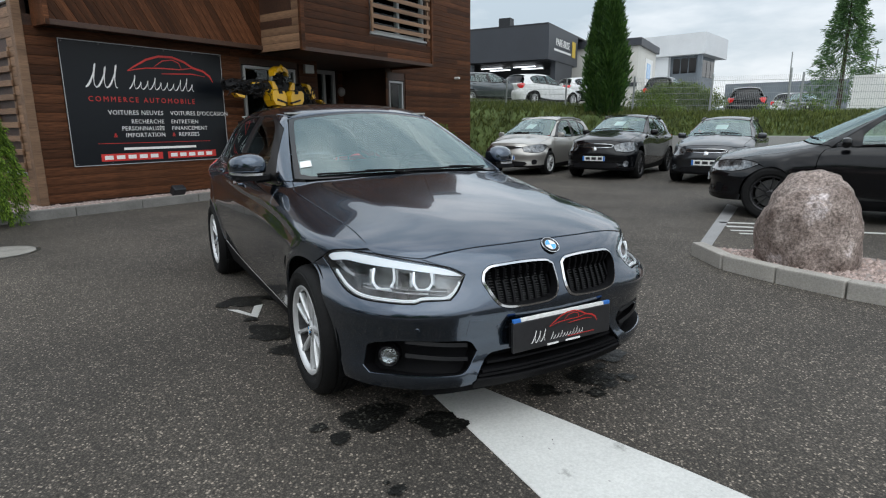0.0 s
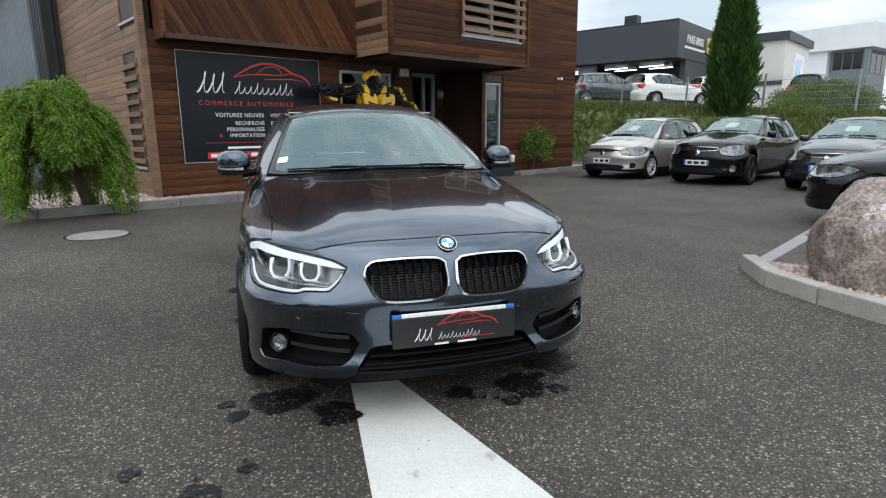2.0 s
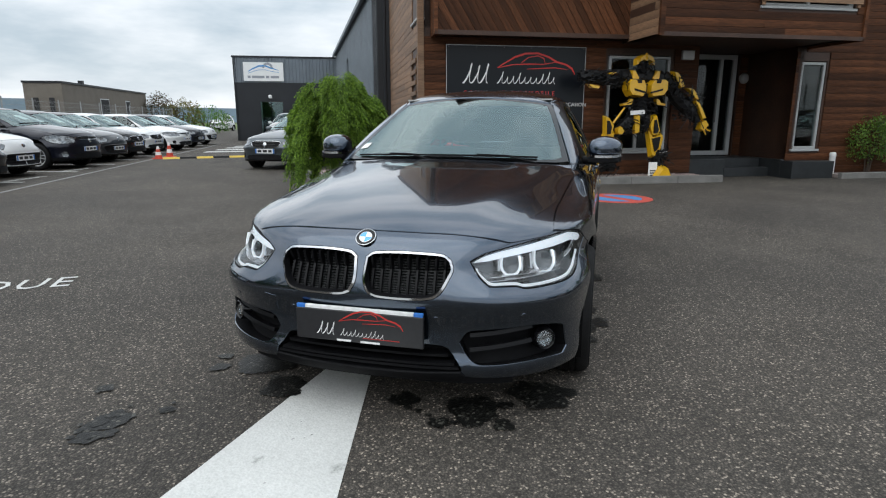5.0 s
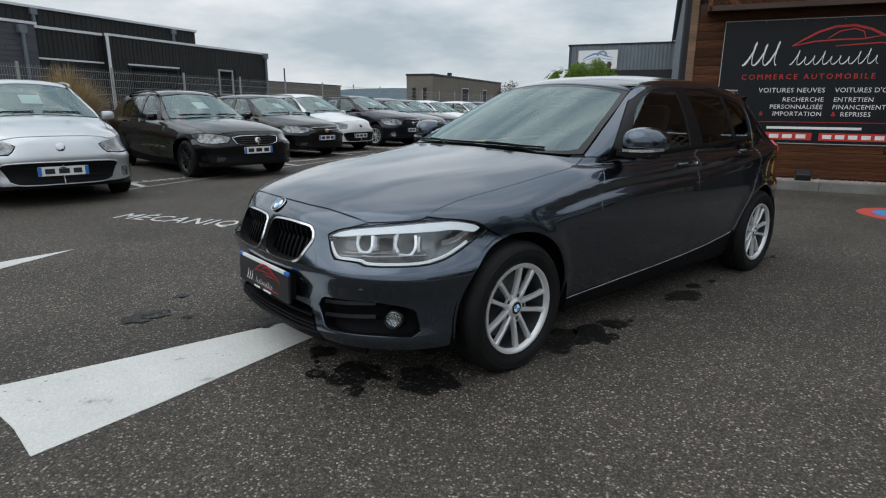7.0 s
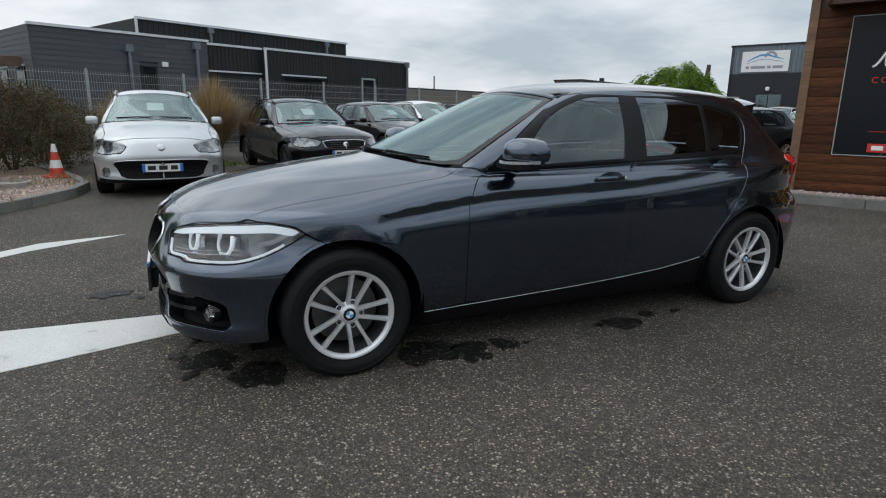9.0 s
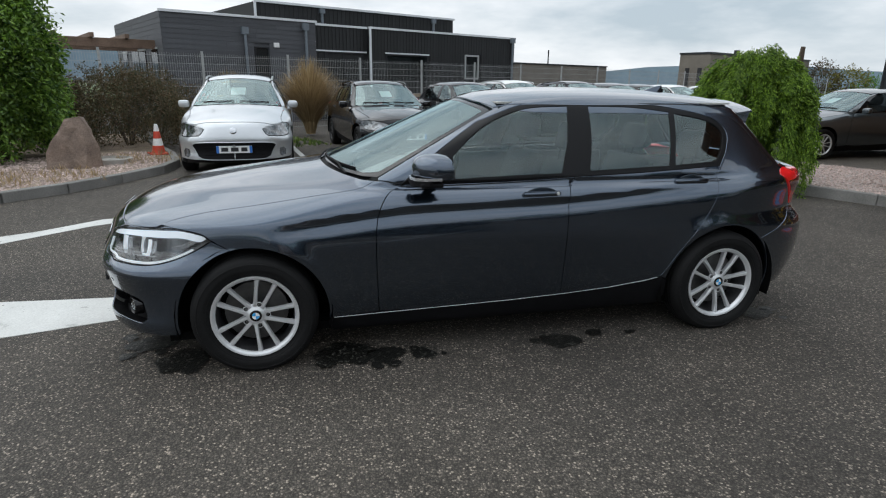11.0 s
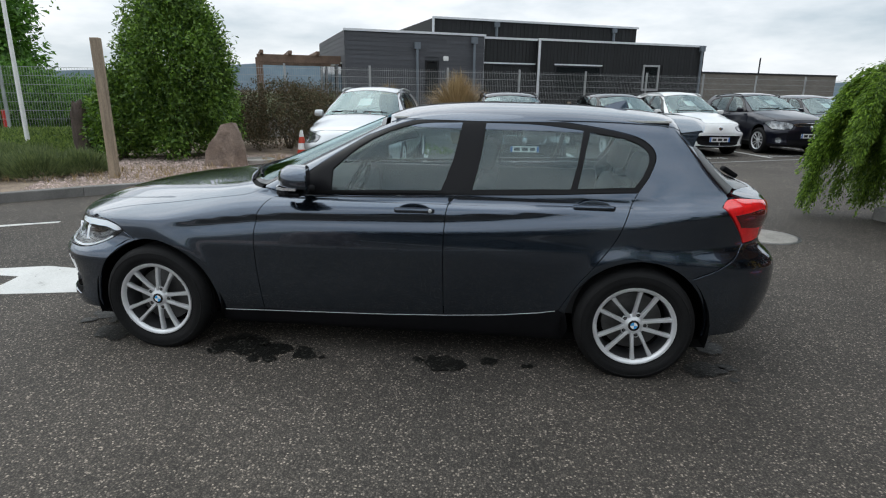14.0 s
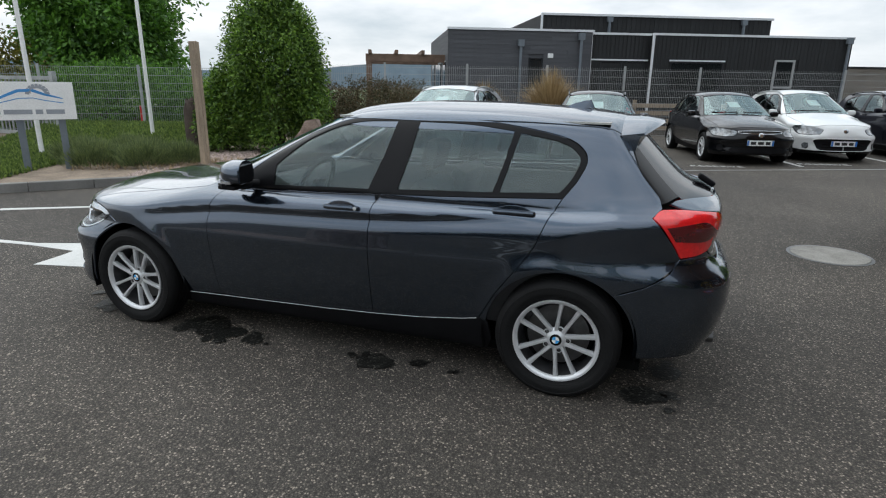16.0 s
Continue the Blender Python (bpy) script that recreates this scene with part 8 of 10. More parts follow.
parked_car("estate_car", nose_at(-8.75, 2.75, 78, 0.83, 2.54), "white small estate car with roof rails", M_WHITE_CAR, 4.16, 1.75, 1.53, 0.98, 0.02, 2.54, 0.83, -1.0, 1.75, grille="mouth", rails=True)
parked_car("crossover_car", nose_at(-8.40, 5.25, 78, 0.83, 2.6), "navy crossover with silver wheels", M_NAVY, 4.16, 1.77, 1.53, 1.02, 0.06, 2.6, 0.83, -0.95, 1.75, wheel=0.335, grille="slim", rails=True, cladding=True)
parked_car("hatchback_car", nose_at(-8.45, 7.45, 78), "dark grey hatchback in the parked row", M_GRAPHITE, 4.0, 1.72, 1.49, 0.97, grille="mouth")
parked_car("hatchback_car", nose_at(-8.45, 9.2, 78), "black small hatchback in the parked row", M_BLACK, 3.97, 1.72, 1.46, 0.97, grille="wide")
parked_car("hatchback_car", nose_at(-8.45, 11.3, 78), "white small hatchback beside a traffic cone", M_WHITE_CAR, 3.97, 1.74, 1.46, 0.97, grille="wide")
parked_car("hatchback_car", nose_at(-8.2, 14.4, 78), "white hatchback with silver wheels", M_WHITE_CAR, 3.97, 1.74, 1.46, 0.97, grille="slim")
parked_car("hatchback_car", nose_at(-8.3, 17.4, 78), "dark blue hatchback in the parked row", M_NAVY, 4.05, 1.74, 1.47, 0.97, grille="mouth")
parked_car("hatchback_car", nose_at(-8.3, 20.2, 78), "white hatchback at the end of the row", M_WHITE_CAR, 4.05, 1.74, 1.47, 0.97, grille="mouth")
# right row
parked_car("people_carrier", nose_at(8.75, -2.95, -90, 0.85, 2.62), "champagne grey people carrier beside the bank", M_SAND, 4.2, 1.74, 1.48, 0.93, 0.06, 2.62, 0.85, -1.20, 1.9, wheel=0.305, grille="slim", rails=True)
parked_car("sport_utility_car", nose_at(8.75, -5.25, -90, 0.85, 2.52), "black sport utility car with chrome front details", M_BLACK, 4.15, 1.70, 1.49, 0.97, 0.11, 2.52, 0.85, -0.92, 1.70, wheel=0.33, grille="slim", rails=True, cladding=True, rims=M_BLACK_ALLOY)
parked_car("crossover_car", nose_at(8.75, -7.62, -90, 0.79, 2.4), "dark grey electric crossover with roof rails", M_GRAPHITE, 3.85, 1.64, 1.40, 0.92, 0.06, 2.4, 0.79, -0.92, 1.60, wheel=0.305, grille="slim", rails=True, cladding=True)
parked_car("electric_car", yard(5.32, -9.25 - 1.44, 0, 180), "glossy black electric car with black wheels", M_BLACK, 4.72, 1.88, 1.56, 0.98, 0.0, 2.88, 0.86, -1.15, 1.9, wheel=0.35, grille="none", rims=M_BLACK_ALLOY, sheet_paper=False, badge_chrome=False)
# behind the weeping tree and near the garage
parked_car("hatchback_car", nose_at(-3.84, 3.54, -25, 0.8, 2.69), "grey five-door hatchback behind the weeping tree", M_STEELGREY, 4.33, 1.765, 1.42, 0.96, grille="wide")
parked_car("hatchback_car", nose_at(-3.5, 18.5, -5), "white hatchback near the garage", M_WHITE_CAR, 4.05, 1.74, 1.47, 0.97, grille="mouth")
parked_car("people_carrier", nose_at(-4.9, 20.5, -5, 0.9, 2.78), "white people carrier near the garage", M_WHITE_CAR, 4.6, 1.83, 1.63, 1.03, 0.08, 2.78, 0.9, -1.25, 2.0, grille="slim")
parked_car("delivery_van", yard(-15.6, 62.4, 0, -10), "white delivery van in the distance", M_WHITE_CAR, 4.5, 1.85, 1.9, 1.1, 0.15, 2.7, 0.9, -1.3, 2.2, wheel=0.33, grille="wide")
# upper yard
UP = "cars on the upper car park"
parked_car("hatchback_car", yard(20.6, 4.3, 2.24, 50), "grey hatchback on the upper car park, seen from behind", M_STEELGREY, 3.85, 1.66, 1.44, 0.95, grille="mouth", sheet_paper=False, group=UP)
parked_car("hatchback_car", yard(23.0, 2.9, 2.16, 75), "white sloping-back car on the upper car park", M_WHITE_CAR, 4.7, 1.85, 1.5, 0.98, wheelbase=2.9, roof_end=1.9, grille="wide", sheet_paper=False, group=UP)
parked_car("saloon_car", yard(29.5, 3.0, 2.45, 60), "white saloon on the upper car park", M_WHITE_CAR, 4.6, 1.8, 1.45, 0.96, wheelbase=2.75, grille="wide", sheet_paper=False, group=UP)
parked_car("off_road_car", yard(31.0, -1.0, 1.95, 95), "black off-road car behind the hedge", M_BLACK, 4.2, 1.88, 1.85, 1.2, 0.25, 2.6, wheel=0.40, roof_end=1.95, grille="wide", sheet_paper=False, group=UP)
parked_car("sport_utility_car", yard(29.8, -5.35, 1.35, 100), "black sport utility car on the upper car park", M_BLACK, 4.6, 1.90, 1.64, 1.08, 0.12, 2.8, wheel=0.36, roof_end=1.9, grille="wide", rails=True, sheet_paper=False, group=UP)
parked_car("hatchback_car", yard(37.0, -7.0, 1.5, 80), "white hatchback on the upper car park", M_WHITE_CAR, 4.2, 1.78, 1.45, 0.96, grille="wide", sheet_paper=False, group=UP)
parked_car("hatchback_car", yard(33.0, -7.7, 1.35, -80), "navy hatchback on the upper car park", M_NAVY, 4.2, 1.78, 1.5, 0.98, grille="wide", sheet_paper=False, group=UP)

# ---- plants ----
def leaf_mat(name, dark, light, rough=0.55):
    k = Mat(name, dark, rough=rough, vary=0.0, fine_vary=0.0, spec=0.35)
    g = k.node("ShaderNodeNewGeometry")
    c = k.ramp(g.outputs["Random Per Island"], ((0.0, dark), (0.55, [(a + b) / 2 for a, b in zip(dark, light)]), (1.0, light)))
    patch = k.ramp(k.noise(1.4, 3), ((0.3, (0.75, 0.75, 0.75)), (0.7, (1.2, 1.2, 1.15))))
    k.link(k.mix("MULTIPLY", c, patch), k.b.inputs["Base Color"])
    out = next(n for n in k.t.nodes if n.type == "OUTPUT_MATERIAL")
    tl, mx = k.node("ShaderNodeBsdfTranslucent"), k.node("ShaderNodeMixShader")
    mx.inputs[0].default_value = 0.25
    k.link(k.mix("MULTIPLY", c, (1.5, 1.6, 0.9) if light[1] > light[0] else (1.0, 0.95, 0.9)), tl.inputs["Color"])
    k.link(k.b.outputs[0], mx.inputs[1])
    k.link(tl.outputs[0], mx.inputs[2])
    k.link(mx.outputs[0], out.inputs["Surface"])
    return k.m


M_BARK = Mat("dark_bark", (0.075, 0.055, 0.042), rough=0.95, vary=0.3, scale=6, fine=40, fine_vary=0.3, bump=0.8, bump_scale=30, stretch=(1, 1, 0.3)).m
M_CEDAR = leaf_mat("weeping_cedar_needles", (0.018, 0.056, 0.008), (0.24, 0.38, 0.042))
M_LAUREL = leaf_mat("laurel_leaves", (0.018, 0.056, 0.010), (0.19, 0.31, 0.055), 0.45)
M_REDBUSH = leaf_mat("reddish_shrub_leaves", (0.034, 0.044, 0.016), (0.13, 0.085, 0.045))
M_DRYGRASS = leaf_mat("dry_pampas_grass", (0.22, 0.155, 0.08), (0.46, 0.35, 0.20))
M_LAVENDER = leaf_mat("lavender_leaves", (0.070, 0.095, 0.050), (0.20, 0.24, 0.12))
M_CYPRESS = leaf_mat("cypress_leaves", (0.020, 0.056, 0.016), (0.075, 0.15, 0.034))
M_FIR = leaf_mat("fir_needles", (0.030, 0.075, 0.035), (0.14, 0.24, 0.10))
M_MAPLE = leaf_mat("broad_tree_leaves", (0.028, 0.080, 0.014), (0.12, 0.26, 0.036))
M_AUTUMN = leaf_mat("yellow_green_leaves", (0.07, 0.08, 0.012), (0.22, 0.20, 0.035))
M_IVY = leaf_mat("ground_cover_leaves", (0.035, 0.070, 0.018), (0.19, 0.25, 0.075))
M_BANK = leaf_mat("bank_weeds", (0.035, 0.055, 0.014), (0.15, 0.17, 0.05))
M_WEED = leaf_mat("weeds_and_grass", (0.055, 0.10, 0.018), (0.20, 0.27, 0.065))


class Leaves:
    """Many small leaf blades joined into one mesh."""

    def __init__(self):
        self.v, self.f = [], []

    def blade(self, p, d, up, ln, w):
        """A folded diamond from p along d."""
        d = Vector(d).normalized()
        s = d.cross(Vector(up))
        s = s.normalized() if s.length > 1e-4 else d.orthogonal().normalized()
        n = s.cross(d)
        p = Vector(p)
        k = len(self.v)
        self.v += [p, p + d * ln * 0.5 + s * w * 0.5 + n * w * 0.12, p + d * ln, p + d * ln * 0.5 - s * w * 0.5 + n * w * 0.12]
        self.f += [(k, k + 1, k + 2), (k, k + 2, k + 3)]

    def mesh(self, mat, name):
        return mesh_from([tuple(p) for p in self.v], self.f, mat, False, None, name)


def unit(rng):
    z = rng.uniform(-1, 1)
    a = rng.uniform(0, 2 * math.pi)
    r = math.sqrt(1 - z * z)
    return Vector((r * math.cos(a), r * math.sin(a), z))


def lumpy(d, seed, amp=0.25, freq=2.2):
    return 1 + amp * noise.noise(d * freq + Vector((seed, seed * 0.7, 0))) + amp * 0.6 * noise.noise(d * freq * 2.7 + Vector((0, seed, 3))) + amp * 0.45 * noise.noise(d * freq * 6.5 + Vector((seed, 5, 3)))


def bush(name, m, radii, count, leaf, mat, label, category="bush", seed=1, trunk=0.1, droop=0.2, depth=0.35, base=0.0, amp=0.25, limbs=7, kind="", egg=0.12):
    """A shrub or crown: leaf sprays on an uneven outline, gaps between, limbs inside."""
    rng = random.Random(seed)
    t = thing(name, m, label, category, kind=kind)
    L = Leaves()
    rx, ry, rz = radii
    sprays = count // 9
    for _ in range(sprays):
        d = unit(rng)
        if d.z < -0.85:
            continue
        r = lumpy(d, seed, amp) * (1 - depth * rng.random() ** 2)
        slim = 1 - egg * d.z - egg * 0.5 * max(0, d.z)
        if rng.random() < 0.12:
            r *= 1.06
        p = Vector((d.x * rx * slim, d.y * ry * slim, d.z * rz)) * r + Vector((0, 0, rz * 0.98 + base))
        if p.z < base + 0.03:
            p.z = base + 0.03 + rng.random() * 0.1
        out = Vector((d.x / rx, d.y / ry, d.z / rz)).normalized()
        for _ in range(9):
            q = p + unit(rng) * leaf * 1.5
            L.blade(q, out * 0.7 + unit(rng) * 0.9 - Vector((0, 0, droop)), unit(rng) + Vector((0, 0, 0.6)), leaf * rng.uniform(0.7, 1.3), leaf * rng.uniform(0.35, 0.55))
    part("crown", L.mesh(mat, "crown"), mat, t)
    bm = bmesh.new()
    for k in range(limbs):
        a = 2 * math.pi * k / limbs + rng.uniform(-0.3, 0.3)
        h = rz * rng.uniform(0.9, 1.5)
        e = Vector((math.cos(a) * rx * 0.55, math.sin(a) * ry * 0.55, base + h))
        tube(bm, [(0.05 * math.cos(a), 0.05 * math.sin(a), 0), (e.x * 0.35, e.y * 0.35, e.z * 0.5), tuple(e)], [trunk * 0.5, trunk * 0.35, trunk * 0.1], 6)
    if base > 0.1:
        tube(bm, [(0, 0, -0.05), (0.03, 0.02, base * 0.6), (0, 0, base + rz * 0.7)], [trunk, trunk * 0.8, trunk * 0.5], 8)
    part("trunk", bm, M_BARK, t)
    return t


# weeping tree in the bed at the shop's corner
def weeping_tree(m):
    rng = random.Random(12)
    t = thing("weeping_tree", m, "bright green weeping conifer hanging over the kerb", "tree")
    L = Leaves()
    bm = bmesh.new()
    spine = [(0.15, -0.25, 0.0), (0.05, -0.05, 0.5), (-0.10, 0.05, 1.0), (-0.02, 0.0, 1.5), (0.0, 0.0, 1.9)]
    tube(bm, spine, [0.11, 0.09, 0.075, 0.055, 0.03], 8)
    for k in range(14):
        a = 2 * math.pi * k / 14
        r = rng.uniform(0.6, 0.95)
        tube(bm, [(0, 0, 1.0 + 0.04 * k), (0.4 * r * math.cos(a) - 0.15, 0.4 * r * math.sin(a) - 0.40, 1.55), (0.6 * r * math.cos(a) - 0.27, 0.55 * r * math.sin(a) - 0.74, 1.2)], [0.03, 0.022, 0.008], 5)
    core = Vector((-0.27, -0.74, 0))
    gap = YARD.to_3x3().inverted() @ Vector((0.55, -0.83, 0))
    lobes = [(2.399 * i + rng.uniform(-0.2, 0.2), 0.18 + 0.82 * math.sqrt((i + 0.5) / 26), rng.uniform(-0.32, 0.06)) for i in range(26)]
    for k in range(114):
        a, reach, lift = lobes[k % 26]
        a += rng.gauss(0, 0.08) / (0.3 + reach)
        reach *= rng.uniform(0.88, 1.05)
        wob = 1 + 0.14 * math.sin(2 * a + 0.6) + 0.12 * math.sin(5 * a + 2)
        out = Vector((math.cos(a), math.sin(a), 0))
        top = 1.90 - 0.32 * reach**2 + lift + rng.uniform(-0.07, 0.02)
        low = max(0.24, top - rng.uniform(0.22, 0.50) - (rng.uniform(0.2, 1.0) if reach > 0.6 else 0.0))
        if reach > 0.45 and out.dot(gap) > 0.80:
            low = max(low, 1.05)
        end = core + Vector((out.x * 0.71 * reach * wob, out.y * 0.65 * reach * wob, 0))
        for _ in range(int(8 + 15 * (top - low))):
            f = rng.random()
            # a bough arches over, then hangs: sprays sit along its fall
            base = core.lerp(end, 0.62 + 0.38 * min(1, 1.5 * f)) + Vector((0, 0, top - (top - low) * f**1.4))
            base += unit(rng) * 0.04
            tilt = rng.uniform(-0.5, 0.5)
            way = Vector((math.cos(a + tilt), math.sin(a + tilt), 0))
            axis = (way * (1.05 - 0.70 * f) - Vector((0, 0, 0.45 + 0.55 * f))).normalized()
            flat = axis.cross(Vector((0, 0, 1)) + unit(rng) * 0.4).normalized()
            ln = rng.uniform(0.18, 0.34)
            for i in range(92):
                u = rng.random() ** 0.8
                side = rng.uniform(-1, 1)
                p = base + axis * ln * u + flat * side * 0.095 * (1 - u * 0.7) - Vector((0, 0, 0.10 * u * u)) + unit(rng) * 0.012
                L.blade(p, axis * 0.8 + flat * side * 0.9 + unit(rng) * 0.3 - Vector((0, 0, 0.25)), unit(rng), rng.uniform(0.030, 0.056), rng.uniform(0.010, 0.015))
    part("trunk", bm, M_BARK, t, "", True)
    part("crown", L.mesh(M_CEDAR, "crown"), M_CEDAR, t)


weeping_tree(yard(-1.78, -0.36, 0.09))

bush("laurel_bush", yard(-10.55, -9.40, 0.08), (0.98, 0.98, 1.66), 56000, 0.085, M_LAUREL, "tall dense evergreen laurel bush", seed=3, amp=0.30, trunk=0.08, depth=0.34, egg=0.10)
bush("laurel_bush", yard(-10.5, -10.55, 0.08), (0.50, 0.50, 0.80), 9000, 0.09, M_LAUREL, "lower laurel bush beside the tall one", seed=5, amp=0.25, trunk=0.05)
bush("red_shrub", yard(-11.9, -7.2, 0.08), (1.15, 1.15, 0.80), 22000, 0.05, M_REDBUSH, "reddish brown twiggy shrub", seed=7, amp=0.3, depth=0.5, trunk=0.04)
bush("red_shrub", yard(-13.4, -6.3, 0.08), (1.1, 1.1, 0.75), 16000, 0.05, M_REDBUSH, "reddish brown twiggy shrub", seed=8, amp=0.3, depth=0.5, trunk=0.04)
bush("red_shrub", yard(-12.6, -8.6, 0.08), (1.0, 1.0, 0.72), 14000, 0.055, M_REDBUSH, "reddish brown twiggy shrub", seed=9, amp=0.3, depth=0.5, trunk=0.04)
bush("entrance_bush", yard(9.40, -0.30, 0.08), (0.52, 0.42, 0.44), 5200, 0.06, M_LAUREL, "small green bush beside the entrance", seed=11, trunk=0.03, base=0.28, amp=0.4, egg=0.0)
for k, (a, b, r) in enumerate(((-7.9, -12.1, 0.75), (-8.6, -12.7, 0.7), (-7.9, -11.3, 0.7), (-8.6, -11.5, 0.7), (-8.2, -10.75, 0.6), (-9.0, -12.0, 0.7))):
    rng = random.Random(40 + k)
    t = thing("lavender", yard(a, b, 0.08), "grey-green lavender clump in the bed", "plant", "lavender clumps")
    L = Leaves()
    for _ in range(4200):
        d = unit(rng)
        d.z = abs(d.z)
        q = rng.uniform(0.45, 1.0) ** 0.5 * lumpy(d, 40 + k, 0.35, 3.0)
        p = Vector((d.x * r * 0.62 * q, d.y * r * 0.62 * q, 0.03 + d.z * 0.34 * q * r / 0.7))
        L.blade(p, d + Vector((0, 0, 0.9)) + unit(rng) * 0.5, unit(rng), rng.uniform(0.07, 0.17), 0.011)
    part("foliage", L.mesh(M_LAVENDER, "foliage"), M_LAVENDER, t)


def pampas(m, h, n, seed, label="dry straw-coloured ornamental grass clump"):
    rng = random.Random(seed)
    t = thing("ornamental_grass", m, label, "plant", "grass clumps")
    v, f = [], []
    for _ in range(n):
        a = rng.uniform(0, 6.28)
        lean = rng.uniform(0.1, 1.15)
        ln = h * rng.uniform(0.6, 1.08)
        w = 0.008
        p = [Vector((math.cos(a) * 0.12 * rng.random(), math.sin(a) * 0.12 * rng.random(), 0))]
        for i in range(1, 5):
            q = i / 4
            p.append(p[0] + Vector((math.cos(a) * lean * h * 0.5 * q**1.6, math.sin(a) * lean * h * 0.5 * q**1.6, ln * (q - 0.32 * lean * q**2.4))))
        s = Vector((-math.sin(a), math.cos(a), 0)) * w
        k = len(v)
        for i, q in enumerate(p):
            g = 1.4 - i / 4 if i < 4 else 0.15
            v += [q - s * g, q + s * g]
        f += [(k + 2 * i, k + 2 * i + 1, k + 2 * i + 3, k + 2 * i + 2) for i in range(4)]
    part("foliage", mesh_from([tuple(q) for q in v], f, M_DRYGRASS, False, None, "blades"), M_DRYGRASS, t)


pampas(yard(-12.95, -2.55, 0.05), 2.0, 3200, 5)
pampas(yard(-14.6, -4.1, 0.05), 1.65, 2000, 6)
pampas(yard(-14.4, -5.6, 0.05), 1.2, 500, 7)

# broad trees behind the sign
bush("broad_tree", yard(-21.9, -17.6, 0), (2.5, 2.5, 2.7), 40000, 0.22, M_MAPLE, "broad leafy green tree", "tree", 21, 0.2, 0.3, 0.5, 0.9, 0.5)
bush("broad_tree", yard(-18.5, -21.5, 0), (2.6, 2.6, 1.6), 16000, 0.16, M_AUTUMN, "yellowish green leafy tree", "tree", 22, 0.15, 0.3, 0.5, 0.4, 0.35)
bush("broad_tree", yard(-26.0, -14.5, 0), (2.4, 2.4, 0.85), 9000, 0.15, M_MAPLE, "low green bush far behind the mesh fence", "bush", 23, 0.08, 0.2, 0.5, 0.0, 0.35)
bush("hedge", yard(-16.2, -15.0, 0), (1.2, 3.2, 1.0), 26000, 0.11, M_MAPLE, "dense green hedge behind the mesh fence", "hedge", 27, 0.06)
bush("hedge", yard(-16.4, -20.0, 0), (1.2, 2.8, 0.9), 16000, 0.11, M_LAUREL, "dense green hedge behind the mesh fence", "hedge", 28, 0.06)
bush("far_tree", yard(-17.8, 46.5, 0), (1.3, 1.3, 1.3), 1500, 0.2, M_REDBUSH, "small dark red tree in the distance", "tree", 24, 0.1, 0.2, 0.4, 0.9)
bush("far_tree", yard(-16.2, 47.0, 0), (1.6, 1.6, 1.2), 1600, 0.2, M_AUTUMN, "small brownish tree in the distance", "tree", 25, 0.1, 0.2, 0.4, 0.6)
bush("far_tree", yard(-14.5, 49.0, 0), (2.0, 2.0, 1.1), 1800, 0.2, M_MAPLE, "low green bush in the distance", "tree", 26, 0.1, 0.2, 0.4, 0.2)


def conifer(name, m, h, r, count, mat, label, seed, layered=False):
    rng = random.Random(seed)
    t = thing(name, m, label, "tree")
    L = Leaves()
    for _ in range(count // 7):
        f = rng.random() ** 0.75
        z = 0.06 * h + f * 0.94 * h
        env = r * ((1 - f) ** 0.8 if layered else min(1, 0.55 + 2.2 * f) * min(1, 1.75 * (1 - f)) ** 0.8)
        if layered:
            env *= 0.72 + 0.28 * abs(math.sin(z * 5.2))
        a = rng.uniform(0, 6.28)
        q = env * (1 - 0.5 * rng.random() ** 2) * (1 + 0.22 * math.sin(5 * a + 4 * z) + 0.14 * math.sin(9 * a - 7 * z))
        p = Vector((q * math.cos(a), q * math.sin(a), z - (0.18 * q if layered else 0)))
        d = Vector((math.cos(a), math.sin(a), -0.25 if layered else 1.5))
        for _ in range(7):
            L.blade(p + unit(rng) * 0.1, d + unit(rng) * 0.6, unit(rng), rng.uniform(0.13, 0.28), 0.045)
    part("crown", L.mesh(mat, "crown"), mat, t)
    bm = bmesh.new()
    tube(bm, [(0, 0, 0), (0, 0, h * 0.5), (0, 0, h * 0.98)], [0.13, 0.08, 0.015], 8)
    part("trunk", bm, M_BARK, t)


conifer("cypress_tree", yard(16.75, -2.78, 1.25), 4.5, 0.44, 19000, M_CYPRESS, "dense dark green columnar cypress on the bank", 31)
conifer("cypress_tree", yard(16.9, -2.25, 1.25), 4.1, 0.36, 12000, M_CYPRESS, "shorter columnar cypress beside the tall one", 32)
conifer("fir_tree", yard(31.8, -9.35, 1.3), 6.8, 1.75, 17000, M_FIR, "green fir tree with layered branches", 33, True)
bush("hedge", yard(26.0, -2.75, 1.65), (0.6, 2.1, 0.72), 16000, 0.10, M_IVY, "clipped dark green hedge", "hedge", 35, 0.05)
bush("bank_shrub", yard(17.0, -4.5, 1.35), (0.5, 0.7, 0.45), 1600, 0.06, M_WEED, "light green shrub on the bank", "bush", 36, 0.03)
bush("bank_shrub", yard(17.2, -8.5, 1.3), (0.5, 1.2, 0.3), 1600, 0.06, M_WEED, "light green shrub on the bank", "bush", 37, 0.03)

